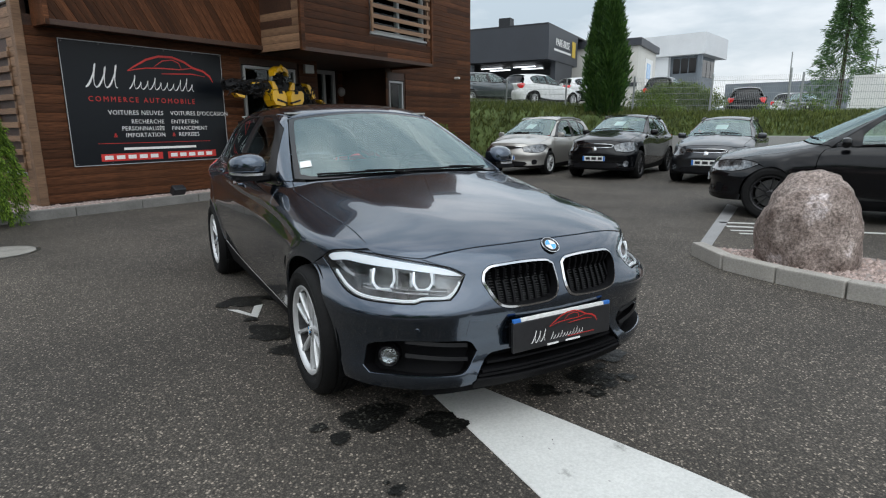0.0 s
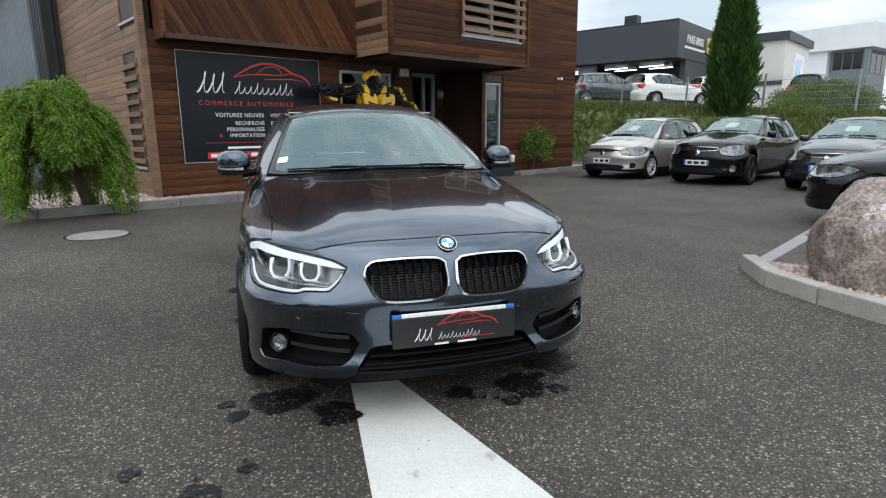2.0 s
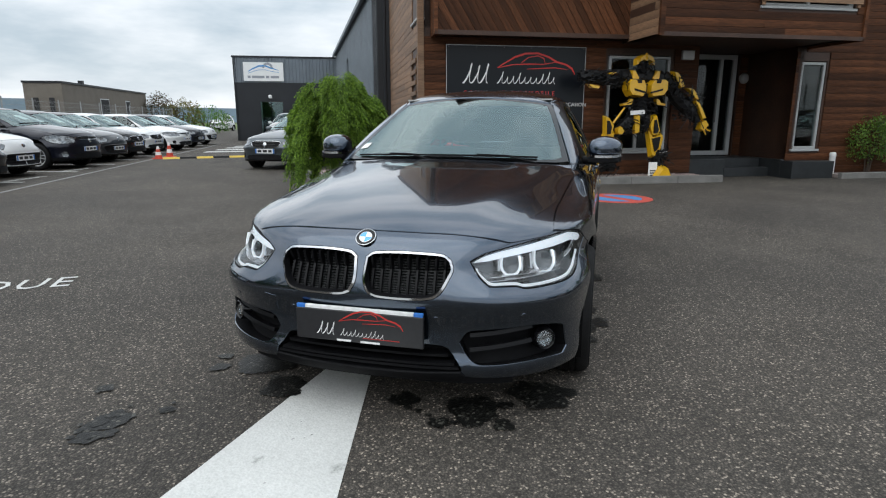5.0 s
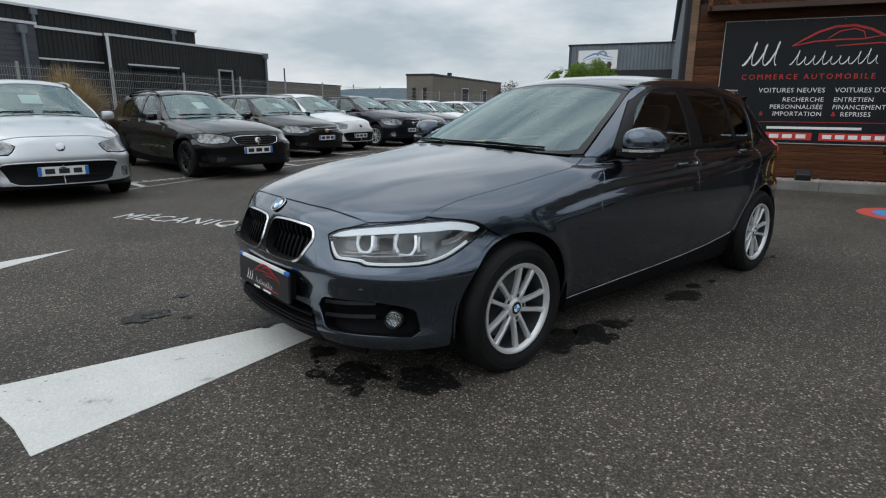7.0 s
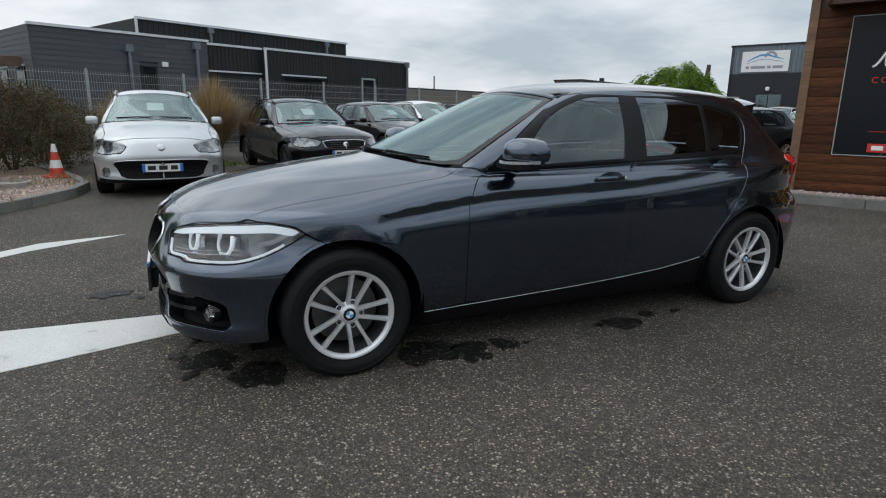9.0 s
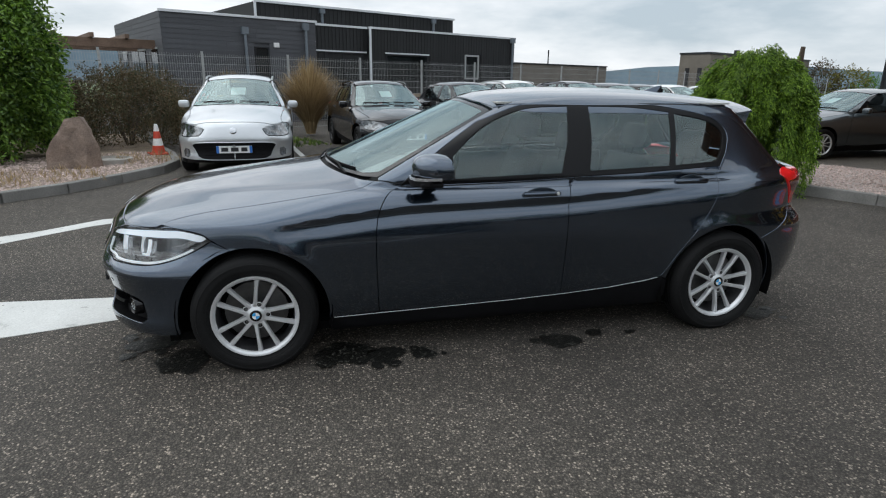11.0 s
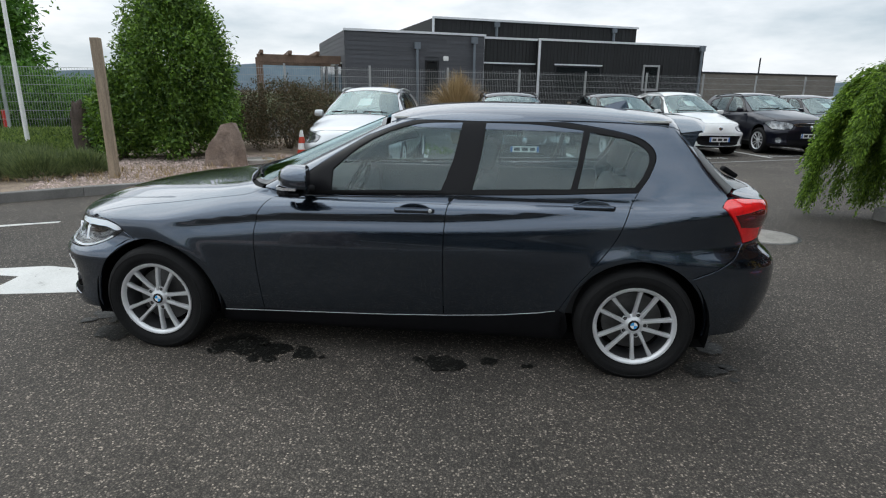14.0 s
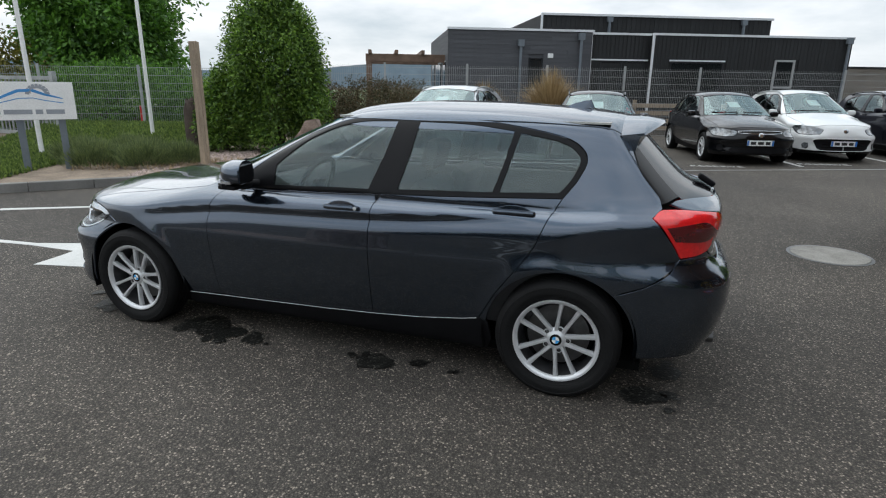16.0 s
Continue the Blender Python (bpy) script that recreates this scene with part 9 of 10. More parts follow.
# weeds over the banks and beds
def tufts(name, label, spots, mat, seed, h=0.22, w=0.012):
    """spots: (a0, a1, b0, b1, z-function, count)."""
    rng = random.Random(seed)
    L = Leaves()
    for a0, a1, b0, b1, zf, n in spots:
        for _ in range(n):
            a, b = rng.uniform(a0, a1), rng.uniform(b0, b1)
            p = YARD @ Vector((a, b, zf(a, b)))
            for _ in range(3):
                L.blade(p, Vector((rng.uniform(-0.6, 0.6), rng.uniform(-0.6, 0.6), 1)), unit(rng), h * rng.uniform(0.4, 1.2), w * rng.uniform(0.7, 1.5))
    ob = new(name, L.mesh(mat, name))
    return tagged(ob, label, "grass", "", "stuff")


def bank_z(a, b):
    lift = float(np.interp(b, sorted(LIFT), [LIFT[k] for k in sorted(LIFT)]))
    foot = float(np.interp(b, sorted(FOOT), [FOOT[k] for k in sorted(FOOT)]))
    g = np.interp(a, (14.9, 15.6, 16.4, 17.6, 20.5), (0, 0.45, 0.85, 1, 1))
    return foot + (lift - foot) * float(g)


tufts("bank_grass", "rough green grass and weeds on the bank", [(14.9, 18.6, -13, 6.5, bank_z, 11000)], M_BANK, 51, 0.20, 0.03)
tufts("bed_grass", "low green ground cover in the bed", [(-14, -8.6, -15.5, -10.8, lambda a, b: 0.09 + 0.35 * max(0, min(1, (-9.5 - a) / 3.5)) * max(0, min(1, (-11 - b) / 1.2)), 12000), (-8.8, -6.4, -16.5, -12.8, lambda a, b: 0.09, 3500), (-13, -10, -5.6, -3.5, lambda a, b: 0.05, 500)], M_IVY, 52, 0.10, 0.035)
tufts("dry_tufts", "dry straw tufts on the gravel bed", [(-8.6, -7.2, -12.2, -8.4, lambda a, b: 0.09, 380), (-9.9, -8.6, -7.9, -7.0, lambda a, b: 0.09, 120)], M_DRYGRASS, 53, 0.13, 0.008)

# ---- left bed with its kerb, rocks, post ----
BED = [Y(-6.55, -10.4), Y(-6.75, -9.6), Y(-7.05, -8.9), Y(-7.5, -8.2), Y(-8.1, -7.5), Y(-8.75, -7.1), Y(-9.8, -6.9), Y(-14.9, -6.5)]
BED_BACK = [Y(-14.9, -30.0), Y(-3.6, -30.0), Y(-4.6, -16.5), Y(-5.6, -12.9), Y(-6.2, -11.4)]
kerb_run("kerb_bed", [Y(-4.6, -16.5), Y(-5.6, -12.9), Y(-6.2, -11.4), *BED], M_KERB_DARK, "weathered concrete kerb round the planted bed", 0.12, 0.13, 0.9)
sheet("bed_earth", [BED + BED_BACK], 0.09, M_EARTH, "dry mulch and gravel in the planted bed", "ground", "structure", 0.08)
gravel("bed_gravel", [*BED[:6], Y(-10.5, -7.2), Y(-10.5, -11.0), Y(-6.4, -11.2)], 5200, M_STONES, "loose pale gravel in the planted bed", 0.022, 0.092, 9)

M_ROCK = Mat("brown_grey_rock", (0.19, 0.14, 0.112), rough=0.9, vary=0.35, scale=5, fine=50, fine_vary=0.25, bump=0.7, bump_scale=22).m
M_GRANITE_K = Mat("pinkish_granite", (0.215, 0.155, 0.13), rough=0.85, vary=0.5, scale=5, fine=70, fine_vary=0.35, bump=0.6, bump_scale=45, tint=(0.36, 0.31, 0.285))
M_GRANITE = M_GRANITE_K.m
_g = M_GRANITE_K
_lichen = _g.ramp(_g.noise(2.6, 6, 0.65), ((0.56, (1, 1, 1)), (0.68, (1.9, 2.1, 2.35))))
_g.link(_g.mix("MULTIPLY", _g.mix("MULTIPLY", _g.color, _lichen), _g.ramp(_g.noise(38, 5, 0.7), ((0.36, (0.45, 0.42, 0.40)), (0.60, (1.35, 1.3, 1.28))))), _g.b.inputs["Base Color"])
M_DARKROCK = Mat("dark_slate", (0.075, 0.055, 0.045), rough=0.9, vary=0.35, scale=4, fine=40, fine_vary=0.2, bump=0.6, bump_scale=20).m


def rock(name, m, size, mat, label, seed, blocky=1.0, taper=0.0):
    """A weathered stone, broken from a rounded block."""
    bm = bmesh.new()
    bmesh.ops.create_icosphere(bm, subdivisions=5, radius=1)
    for v in bm.verts:
        d = v.co.normalized()
        e = Vector([math.copysign(abs(c) ** blocky, c) for c in d])
        r = 1 + 0.16 * noise.noise(d * 1.4 + Vector((seed, 0, 0))) + 0.07 * noise.noise(d * 3.5 + Vector((0, seed, 0))) + 0.025 * noise.noise(d * 11 + Vector((seed, 0, 0)))
        z = max(-0.35, e.z) if blocky >= 0.99 else e.z
        k = 1 - taper * (z + 1) / 2
        v.co = Vector((e.x * r * size[0] * k, e.y * r * size[1] * k, (z + 0.30 if blocky >= 0.99 else z + 0.95) * r * size[2]))
    return solid(name, bm, mat, label, "rock", m, "", "", True)


boulder_p = pose(3.57, -1.27, 0.08, 0, 0, 20)
rock("boulder", boulder_p, (0.43, 0.40, 0.58), M_GRANITE, "large pinkish granite boulder on the gravel island", 3, 0.999)
bm = bmesh.new()
for q in ((-0.50, -0.12, 0), (-0.48, 0.22, 0), (0.50, -0.14, 0), (0.46, 0.26, 0), (0.18, -0.30, 0), (-0.47, -0.06, 0.32), (-0.30, -0.08, 0.58), (0.42, -0.12, 0.48), (-0.06, -0.03, 0.90), (0.18, -0.07, 0.97), (0.26, 0.10, 0.94), (-0.10, 0.16, 0.85), (0.34, -0.03, 0.66), (0.22, -0.22, 0.52)):
    bm.verts.new(q)
bmesh.ops.convex_hull(bm, input=bm.verts[:])
bmesh.ops.scale(bm, vec=(0.80, 0.85, 0.86), verts=bm.verts[:])
bmesh.ops.delete(bm, geom=[v for v in bm.verts if not v.link_faces], context="VERTS")
bmesh.ops.triangulate(bm, faces=bm.faces[:])
bmesh.ops.subdivide_edges(bm, edges=bm.edges[:], cuts=5, use_grid_fill=True)
for v in bm.verts:
    v.co += Vector((noise.noise(v.co * 4), noise.noise(v.co * 4 + Vector((7, 0, 0))), 0.6 * noise.noise(v.co * 4 + Vector((0, 9, 0))))) * 0.035 + Vector((noise.noise(v.co * 14), noise.noise(v.co * 14 + Vector((3, 0, 0))), 0)) * 0.012
solid("standing_stone", bm, M_ROCK, "rough brown standing stone on gravel", "rock", pose(-6.44, -4.60, 0.05, 0, 0, 111))
rock("dark_stone", yard(-10.6, -11.25, 0.08), (0.17, 0.17, 0.58), M_DARKROCK, "tall dark upright stone", 14, 0.75, 0.2)
bm = bmesh.new()
lathe(bm, [(0.32, 0.0), (0.32, 0.10), (0.28, 0.11), (0.27, 0.07), (0.0, 0.07)], 28)
solid("drain_ring", bm, M_KERB, "round concrete drain ring in gravel", "drain", yard(-9.2, -8.0, 0.06), "", "", True)

# leaning timber post
bm = bmesh.new()
box(bm, -0.065, 0.065, -0.065, 0.065, 0, 2.1, 0.008)
solid("timber_post", bm, M_POST, "weathered square timber post, leaning slightly", "post", pose(-4.62, -5.55, 0.08, 1.0, -2.0, 20))

# flag poles and the garage's roadside sign
for x, y, h in ((-7.3, -9.4, 7.0), (-4.75, -9.68, 7.0)):
    bm = bmesh.new()
    tube(bm, [(0, 0, 0), (0, 0, h)], [0.045, 0.03], 12)
    solid("flag_pole", bm, M_WHITE, "slim white flag pole", "pole", pose(x, y, 0.05, 0, 0.6, 35), "", "flag poles", True)
rs = thing("roadside_sign", pose(-3.27, -7.74, 0.06, 0, 0, 141.2), "white roadside garage sign on two grey posts", "sign")
part("sign_board", slab(-0.625, 0.625, -0.02, 0.02, 0.85, 1.44, 0.004), M_WHITE, rs)
for x in (-0.17, 0.40):
    part("post", slab(x - 0.05, x + 0.05, 0.02, 0.10, -0.05, 0.95, 0.006), M_SHEET_GREY, rs)
gear_logo(rs, pose(0, -0.022, 1.16, 90), 1.1)
gate = thing("sliding_gate", yard(-15.2, -20.5, 0, 66), "galvanised sliding yard gate with upright bars", "gate")
for x in np.arange(0, 6.0, 0.13):
    part("bar", slab(x - 0.012, x + 0.012, -0.012, 0.012, 0.25, 1.55), M_GALV, gate)
for z in (0.2, 1.55):
    part("rail", slab(-0.05, 6.0, -0.04, 0.04, z, z + 0.09, 0.004), M_GALV, gate)
for x in (0.0, 5.9):
    part("post", slab(x - 0.06, x + 0.06, -0.06, 0.06, 0, 1.75, 0.006), M_GALV, gate)
mesh_fence("fence_west", YARD @ pose(-13.9, -21.0, 0.05, 0, 0, 90), 12.5, 1.85, M_GALV, "galvanised mesh fence behind the planted bed", 2.5, 0.055)
solid("red_marker", slab(-0.04, 0.04, -0.04, 0.04, 0.0, 0.55, 0.01), M_RED, "small red marker post beyond the fence", "post", yard(-14.3, -13.7, 0.35))

# traffic cones
M_CONE_RED = Mat("faded_red_plastic", (0.55, 0.06, 0.03), rough=0.5, vary=0.15, scale=6).m


def traffic_cone(m, h=0.5):
    c = thing("traffic_cone", m, "red and white striped traffic cone", "cone", "traffic cones")
    part("base", slab(-0.17, 0.17, -0.17, 0.17, 0, 0.03, 0.008), M_CONE_RED, c)
    r0, r1 = 0.115, 0.028
    for k in range(4):
        bm = bmesh.new()
        a, b = k / 4, (k + 1) / 4
        ra, rb = r0 + (r1 - r0) * a, r0 + (r1 - r0) * b
        lathe(bm, [(ra, 0.03 + a * (h - 0.03)), (rb, 0.03 + b * (h - 0.03))] + ([(0, h)] if k == 3 else []), 20)
        part("band", bm, M_WHITE if k % 2 else M_CONE_RED, c, "", True)


traffic_cone(yard(-10.0, -7.08, 0.09), 0.55)
traffic_cone(yard(-7.65, 9.6))
traffic_cone(yard(-7.75, 8.7), 0.4)

# manhole cover
man = thing("manhole_cover", pose(-2.69, 3.42, 0), "round pale concrete manhole cover with a dark joint", "manhole", kind="structure")
bm = bmesh.new()
lathe(bm, [(0, 0.006), (0.325, 0.006), (0.33, 0.0)], 48)
part("cover", bm, M_COVER, man)
bm = bmesh.new()
lathe(bm, [(0.332, 0.003), (0.345, 0.0035), (0.36, 0.003)], 48)
part("rim", bm, M_STEEL, man)

# boulder island
ISL = [(5.6, 0.75), (3.72, -0.12), (3.27, -0.42), (3.0, -0.92), (2.96, -1.4), (2.98, -1.9), (3.1, -2.5), (3.5, -3.6)]
kerb_run("kerb_island", ISL[2:], M_KERB, "pale concrete kerb round the boulder island", 0.12, 0.13, 0.5)
sheet("island_earth", [ISL[2:] + [(4.4, -3.6), (4.2, -2.2), (4.15, -1.5), (3.75, -1.0), (3.52, -0.64), (3.38, -0.46)]], 0.075, M_GRAVEL_PINK, "gravel island behind the kerb", "ground", "structure", 0.07)
gravel("island_gravel", [(3.34, -0.48), (3.1, -0.95), (3.07, -1.4), (3.07, -1.9), (3.2, -2.5), (3.6, -3.5), (4.3, -3.5), (4.15, -2.2), (4.1, -1.5), (3.72, -1.02)], 2600, M_STONES, "loose pale gravel round the boulder", 0.02, 0.077, 15)

# ground markings of the yard
marking("faded_line", [[(3.28, -0.36), (3.42, -0.42), (6.6, 1.36), (6.78, 1.66)]], M_LINE_GREY, "faded grey painted band")
marking("bay_line", [[(4.92, 0.39), (4.98, 0.45), (6.9, -1.86), (6.84, -1.92)]], M_LINE, "white parking bay line")
marking("bay_symbol", [[(4.62, 0.02), (4.66, 0.06), (4.84, -0.12), (4.80, -0.16)], [(4.72, 0.20), (4.76, 0.24), (4.98, 0.02), (4.94, -0.02)], [(5.1, 0.62), (5.16, 0.68), (5.5, 0.32), (5.44, 0.26)]], M_LINE, "small worn white bay symbol")
for k, b in enumerate((-5.0, -1.35, 1.55, 4.0, 6.4, 8.4, 10.4, 12.8, 16.0, 18.9)):
    m = YARD @ pose(-8.0 if b < -1 else -8.6, b, 0, 0, 0, -18 if b < -1 else -12)
    marking("bay_line", [[(-5.0, -0.05), (0.35, -0.05), (0.35, 0.05), (-5.0, 0.05)]], M_LINE, "white parking bay line", m)
marking("bay_edge_line", [[Y(-7.72, -5.6), Y(-7.66, -5.6), Y(-8.02, 20.0), Y(-8.08, 20.0)]], M_LINE_GREY, "worn white line along the bays")


def ground_word(text, m, size, sp=1.0, length=None):
    o = lettering("ground_lettering", text, size, m @ pose(0, 0, 0.0045), M_LINE, None, 0.001, "CENTER", sp)
    if length:
        xs = [v.co.x for v in o.data.vertices]
        o.matrix_basis = o.matrix_basis @ Matrix.Diagonal((length / (max(xs) - min(xs)), 1, 1, 1))
    return tagged(o, "worn white capital letters painted on asphalt", "road marking", "", "structure")


ground_word("M\u00c9CANIQUE", pose(-3.74, -1.32, 0, 0, 0, 32.9), 0.40, 1.12, 1.87)
for a, b in ((-8.15, -4.35), (-8.3, -0.35), (-8.55, 2.2), (-8.5, 4.6)):
    ground_word("R\u00c9SERV\u00c9", YARD @ pose(a, b, 0, 0, 0, 78), 0.26, 1.1)
disc = thing("no_parking_disc", yard(2.2, -2.85, 0), "red and blue no-parking disc painted on asphalt", "road marking", kind="structure")
ring_out = [(0.56 * math.cos(a), 0.56 * math.sin(a)) for a in np.linspace(0, 2 * math.pi, 49)[:-1]]
bm = bmesh.new()
prism(bm, ring_out, 0.001, 0.004)
part("red_disc", bm, M_LINE_RED, disc)
for s in (1, -1):
    pts = [(0.40 * math.cos(a), 0.40 * math.sin(a)) for a in np.linspace(radians(-75), radians(75), 20)]
    bm = bmesh.new()
    prism(bm, [(x * s, y * 1.0) for x, y in (pts if s > 0 else pts[::-1])], 0.004, 0.007, pose(0, 0, 0, 0, 0, 20))
    part("blue_field", bm, M_LINE_BLUE, disc)

# speed bump with yellow pieces and zebra bars at the garage
bump = thing("speed_bump", yard(-7.6, 8.6, 0, 14), "black and yellow rubber speed bump across the lane", "speed bump")
for k in range(8):
    bm = bmesh.new()
    prism(bm, [(-0.17, 0), (0.17, 0), (0.10, 0.05), (-0.10, 0.05)], 0, 0.49, pose(k * 0.5, 0, 0.0, 90, 0, 90))
    part("bump_piece", bm, M_LINE_YELLOW if k % 2 == 0 else M_RUBBER, bump)
for k in range(4):
    marking("crossing_bar", [[(-7.2 + 0.1 * k, 12.4 + k * 1.7), (-2.8, 13.4 + k * 1.7), (-2.8, 14.1 + k * 1.7), (-7.2 + 0.1 * k, 13.1 + k * 1.7)]], M_LINE, "white crossing bar on asphalt", YARD)
marking("direction_arrow", [[(-0.98, 0.16), (-0.84, -0.12), (-0.74, 0.16), (-0.80, 0.16), (-0.86, -0.02), (-0.92, 0.12)]], M_LINE, "small white painted arrow on asphalt")

# white board on the bank fence, light poles
solid("white_board", slab(-0.02, 0.02, -1.0, 1.0, 0.0, 1.05), M_WHITE, "blank white board on the bank fence", "sign", yard(19.8, -10.9, 1.7))
for a, b, h in ((19.7, -8.1, 1.6), (45, -6, 4.5), (52, -11, 5.0)):
    bm = bmesh.new()
    tube(bm, [(0, 0, 0), (0, 0, h), (-0.25, 0, h + 0.08)] if h > 2 else [(0, 0, 0), (0, 0, h)], 0.04, 8)
    solid("light_pole" if h > 2 else "fence_pole", bm, M_GALV, "slim grey metal pole", "pole", yard(a, b, 1.5))


# ---- yellow and black robot statue of scrap parts, one mesh ----
M_ROBOT_Y = Mat("yellow_enamel", (0.66, 0.37, 0.008), rough=0.3, vary=0.12, scale=5, fine=60, fine_vary=0.08, coat=0.5).m
M_ROBOT_K = Mat("black_machine_metal", (0.014, 0.014, 0.015), rough=0.4, metal=0.4, spec=0.25, vary=0.4, scale=12, fine=90, fine_vary=0.3).m


def statue():
    rng = random.Random(77)
    bm = bmesh.new()
    def plates(pts, z0, z1, mi, m):
        before = set(bm.faces)
        prism(bm, pts, z0, z1, m)
        for f in set(bm.faces) - before:
            f.material_index = mi
    def block(cx, cy, cz, sx, sy, sz, mi, rx=0, ry=0, rz=0, bev=0.012):
        before = set(bm.faces)
        box(bm, -sx / 2, sx / 2, -sy / 2, sy / 2, -sz / 2, sz / 2, min(bev, sx / 4, sy / 4, sz / 4), pose(cx, cy, cz, rx, ry, rz))
        for f in set(bm.faces) - before:
            f.material_index = mi
    def limb(pts, r, mi=1, sides=8):
        before = set(bm.faces)
        tube(bm, pts, r, sides)
        for f in set(bm.faces) - before:
            f.material_index = mi
    def clutter(cx, cz, w, h, n, cy=0.0, d=0.16):
        for _ in range(n):
            block(cx + rng.uniform(-w, w) / 2, cy + rng.uniform(-d, d) / 2, cz + rng.uniform(-h, h) / 2, rng.uniform(0.015, 0.055), rng.uniform(0.02, 0.05), rng.uniform(0.02, 0.07), 1, rng.uniform(0, 90), rng.uniform(0, 90), rng.uniform(0, 90), 0.004)
            if rng.random() < 0.3:
                p = Vector((cx + rng.uniform(-w, w) / 2, cy - d / 2 + rng.uniform(-0.03, 0.06), cz + rng.uniform(-h, h) / 2))
                q = p + Vector((rng.uniform(-0.5, 0.5) * w, rng.uniform(-0.03, 0.03), rng.uniform(-0.5, 0.5) * h))
                limb([p, (p + q) / 2 + Vector((0, -0.03, 0.02)), q], 0.009, 1, 5)
    # local: x along the wall, -y towards the yard, origin under the head
    def shell(loop, y0, y1, mi=0, inset=0.82):
        """A plate with sloping edges: its outline at depth y0, drawn in towards its middle at y1."""
        cx, cz = (sum(q[i] for q in loop) / len(loop) for i in (0, 1))
        back = [bm.verts.new((x, y0, z)) for x, z in loop]
        front = [bm.verts.new((cx + (x - cx) * inset, y1, cz + (z - cz) * inset)) for x, z in loop]
        n = len(loop)
        for f in [bm.faces.new(front), bm.faces.new(back[::-1])] + [bm.faces.new((back[i], back[(i + 1) % n], front[(i + 1) % n], front[i])) for i in range(n)]:
            f.material_index = mi
    # head: black face under a rounded yellow helmet with a crest and ear discs
    limb([(0.00, 0.00, 1.99), (0.00, -0.02, 2.19)], [0.090, 0.105], 1, 10)
    shell([(-0.16, 2.20), (-0.15, 2.28), (-0.08, 2.33), (0.00, 2.36), (0.09, 2.33), (0.16, 2.28), (0.17, 2.20), (0.06, 2.25), (0.00, 2.22), (-0.07, 2.25)], 0.08, -0.15, 0, 0.86)
    shell([(-0.04, 2.31), (0.00, 2.38), (0.04, 2.31), (0.00, 2.23)], -0.10, -0.19, 0, 0.50)
    shell([(-0.12, 2.24), (-0.19, 2.26), (-0.19, 2.14), (-0.14, 2.16)], 0.02, -0.12, 0, 0.70)
    shell([(0.12, 2.24), (0.19, 2.26), (0.19, 2.14), (0.14, 2.16)], 0.02, -0.12, 0, 0.70)
    clutter(0.00, 2.13, 0.28, 0.20, 26, -0.10, 0.10)
    clutter(0.00, 1.95, 0.28, 0.16, 20, -0.04, 0.20)
    # chest: two bonnet halves with dark slits, collar wedges
    shell([(0.43, 1.85), (0.37, 1.90), (0.08, 1.88), (0.02, 1.77), (0.02, 1.64), (0.08, 1.53), (0.35, 1.56), (0.43, 1.68)], -0.06, -0.30, 0, 0.82)
    shell([(0.30, 1.71), (0.04, 1.64), (0.05, 1.61), (0.30, 1.67)], -0.28, -0.31, 1, 0.95)
    shell([(0.28, 1.88), (0.30, 2.05), (0.24, 2.06), (0.13, 1.90), (0.15, 1.87)], -0.04, -0.17, 0, 0.82)
    shell([(0.26, 1.87), (0.16, 1.88), (0.15, 1.80), (0.24, 1.80)], -0.26, -0.31, 1, 0.90)
    shell([(0.48, 1.42), (0.35, 1.44), (0.28, 1.53), (0.22, 1.52), (0.26, 1.40), (0.46, 1.38)], -0.08, -0.18, 0, 0.82)
    shell([(-0.43, 1.85), (-0.37, 1.90), (-0.08, 1.88), (-0.02, 1.77), (-0.02, 1.64), (-0.08, 1.53), (-0.35, 1.56), (-0.43, 1.68)], -0.06, -0.30, 0, 0.82)
    shell([(-0.30, 1.71), (-0.04, 1.64), (-0.05, 1.61), (-0.30, 1.67)], -0.28, -0.31, 1, 0.95)
    shell([(-0.28, 1.88), (-0.30, 2.05), (-0.24, 2.06), (-0.13, 1.90), (-0.15, 1.87)], -0.04, -0.17, 0, 0.82)
    shell([(-0.26, 1.87), (-0.16, 1.88), (-0.15, 1.80), (-0.24, 1.80)], -0.26, -0.31, 1, 0.90)
    shell([(-0.48, 1.42), (-0.35, 1.44), (-0.28, 1.53), (-0.22, 1.52), (-0.26, 1.40), (-0.46, 1.38)], -0.08, -0.18, 0, 0.82)
    limb([(-0.39, 0.02, 1.91), (0.39, 0.02, 1.91)], [0.160, 0.160], 1, 10)
    limb([(0.00, 0.02, 1.79), (0.00, 0.00, 1.26)], [0.200, 0.150], 1, 10)
    clutter(0.00, 1.44, 0.73, 0.28, 70, -0.06, 0.22)
    clutter(0.00, 1.24, 0.53, 0.28, 50, -0.05, 0.20)
    shell([(-0.28, 1.29), (0.01, 1.31), (0.02, 1.23), (-0.28, 1.21)], -0.17, -0.19, 2, 0.97)
    shell([(-0.19, 1.22), (-0.08, 1.22), (-0.07, 0.87), (-0.11, 0.84), (-0.18, 0.84)], -0.12, -0.20, 0, 0.82)
    # arm stretched along the wall
    limb([(-0.32, 0.00, 1.95), (-0.59, -0.02, 1.92), (-0.87, -0.05, 1.90)], [0.130, 0.150, 0.130], 1, 10)
    limb([(-0.85, -0.05, 1.91), (-1.12, -0.08, 1.93), (-1.34, -0.10, 1.92)], [0.140, 0.120, 0.080], 1, 10)
    clutter(-0.64, 1.87, 0.51, 0.28, 80, -0.08, 0.30)
    clutter(-1.13, 1.92, 0.47, 0.22, 50, -0.10, 0.22)
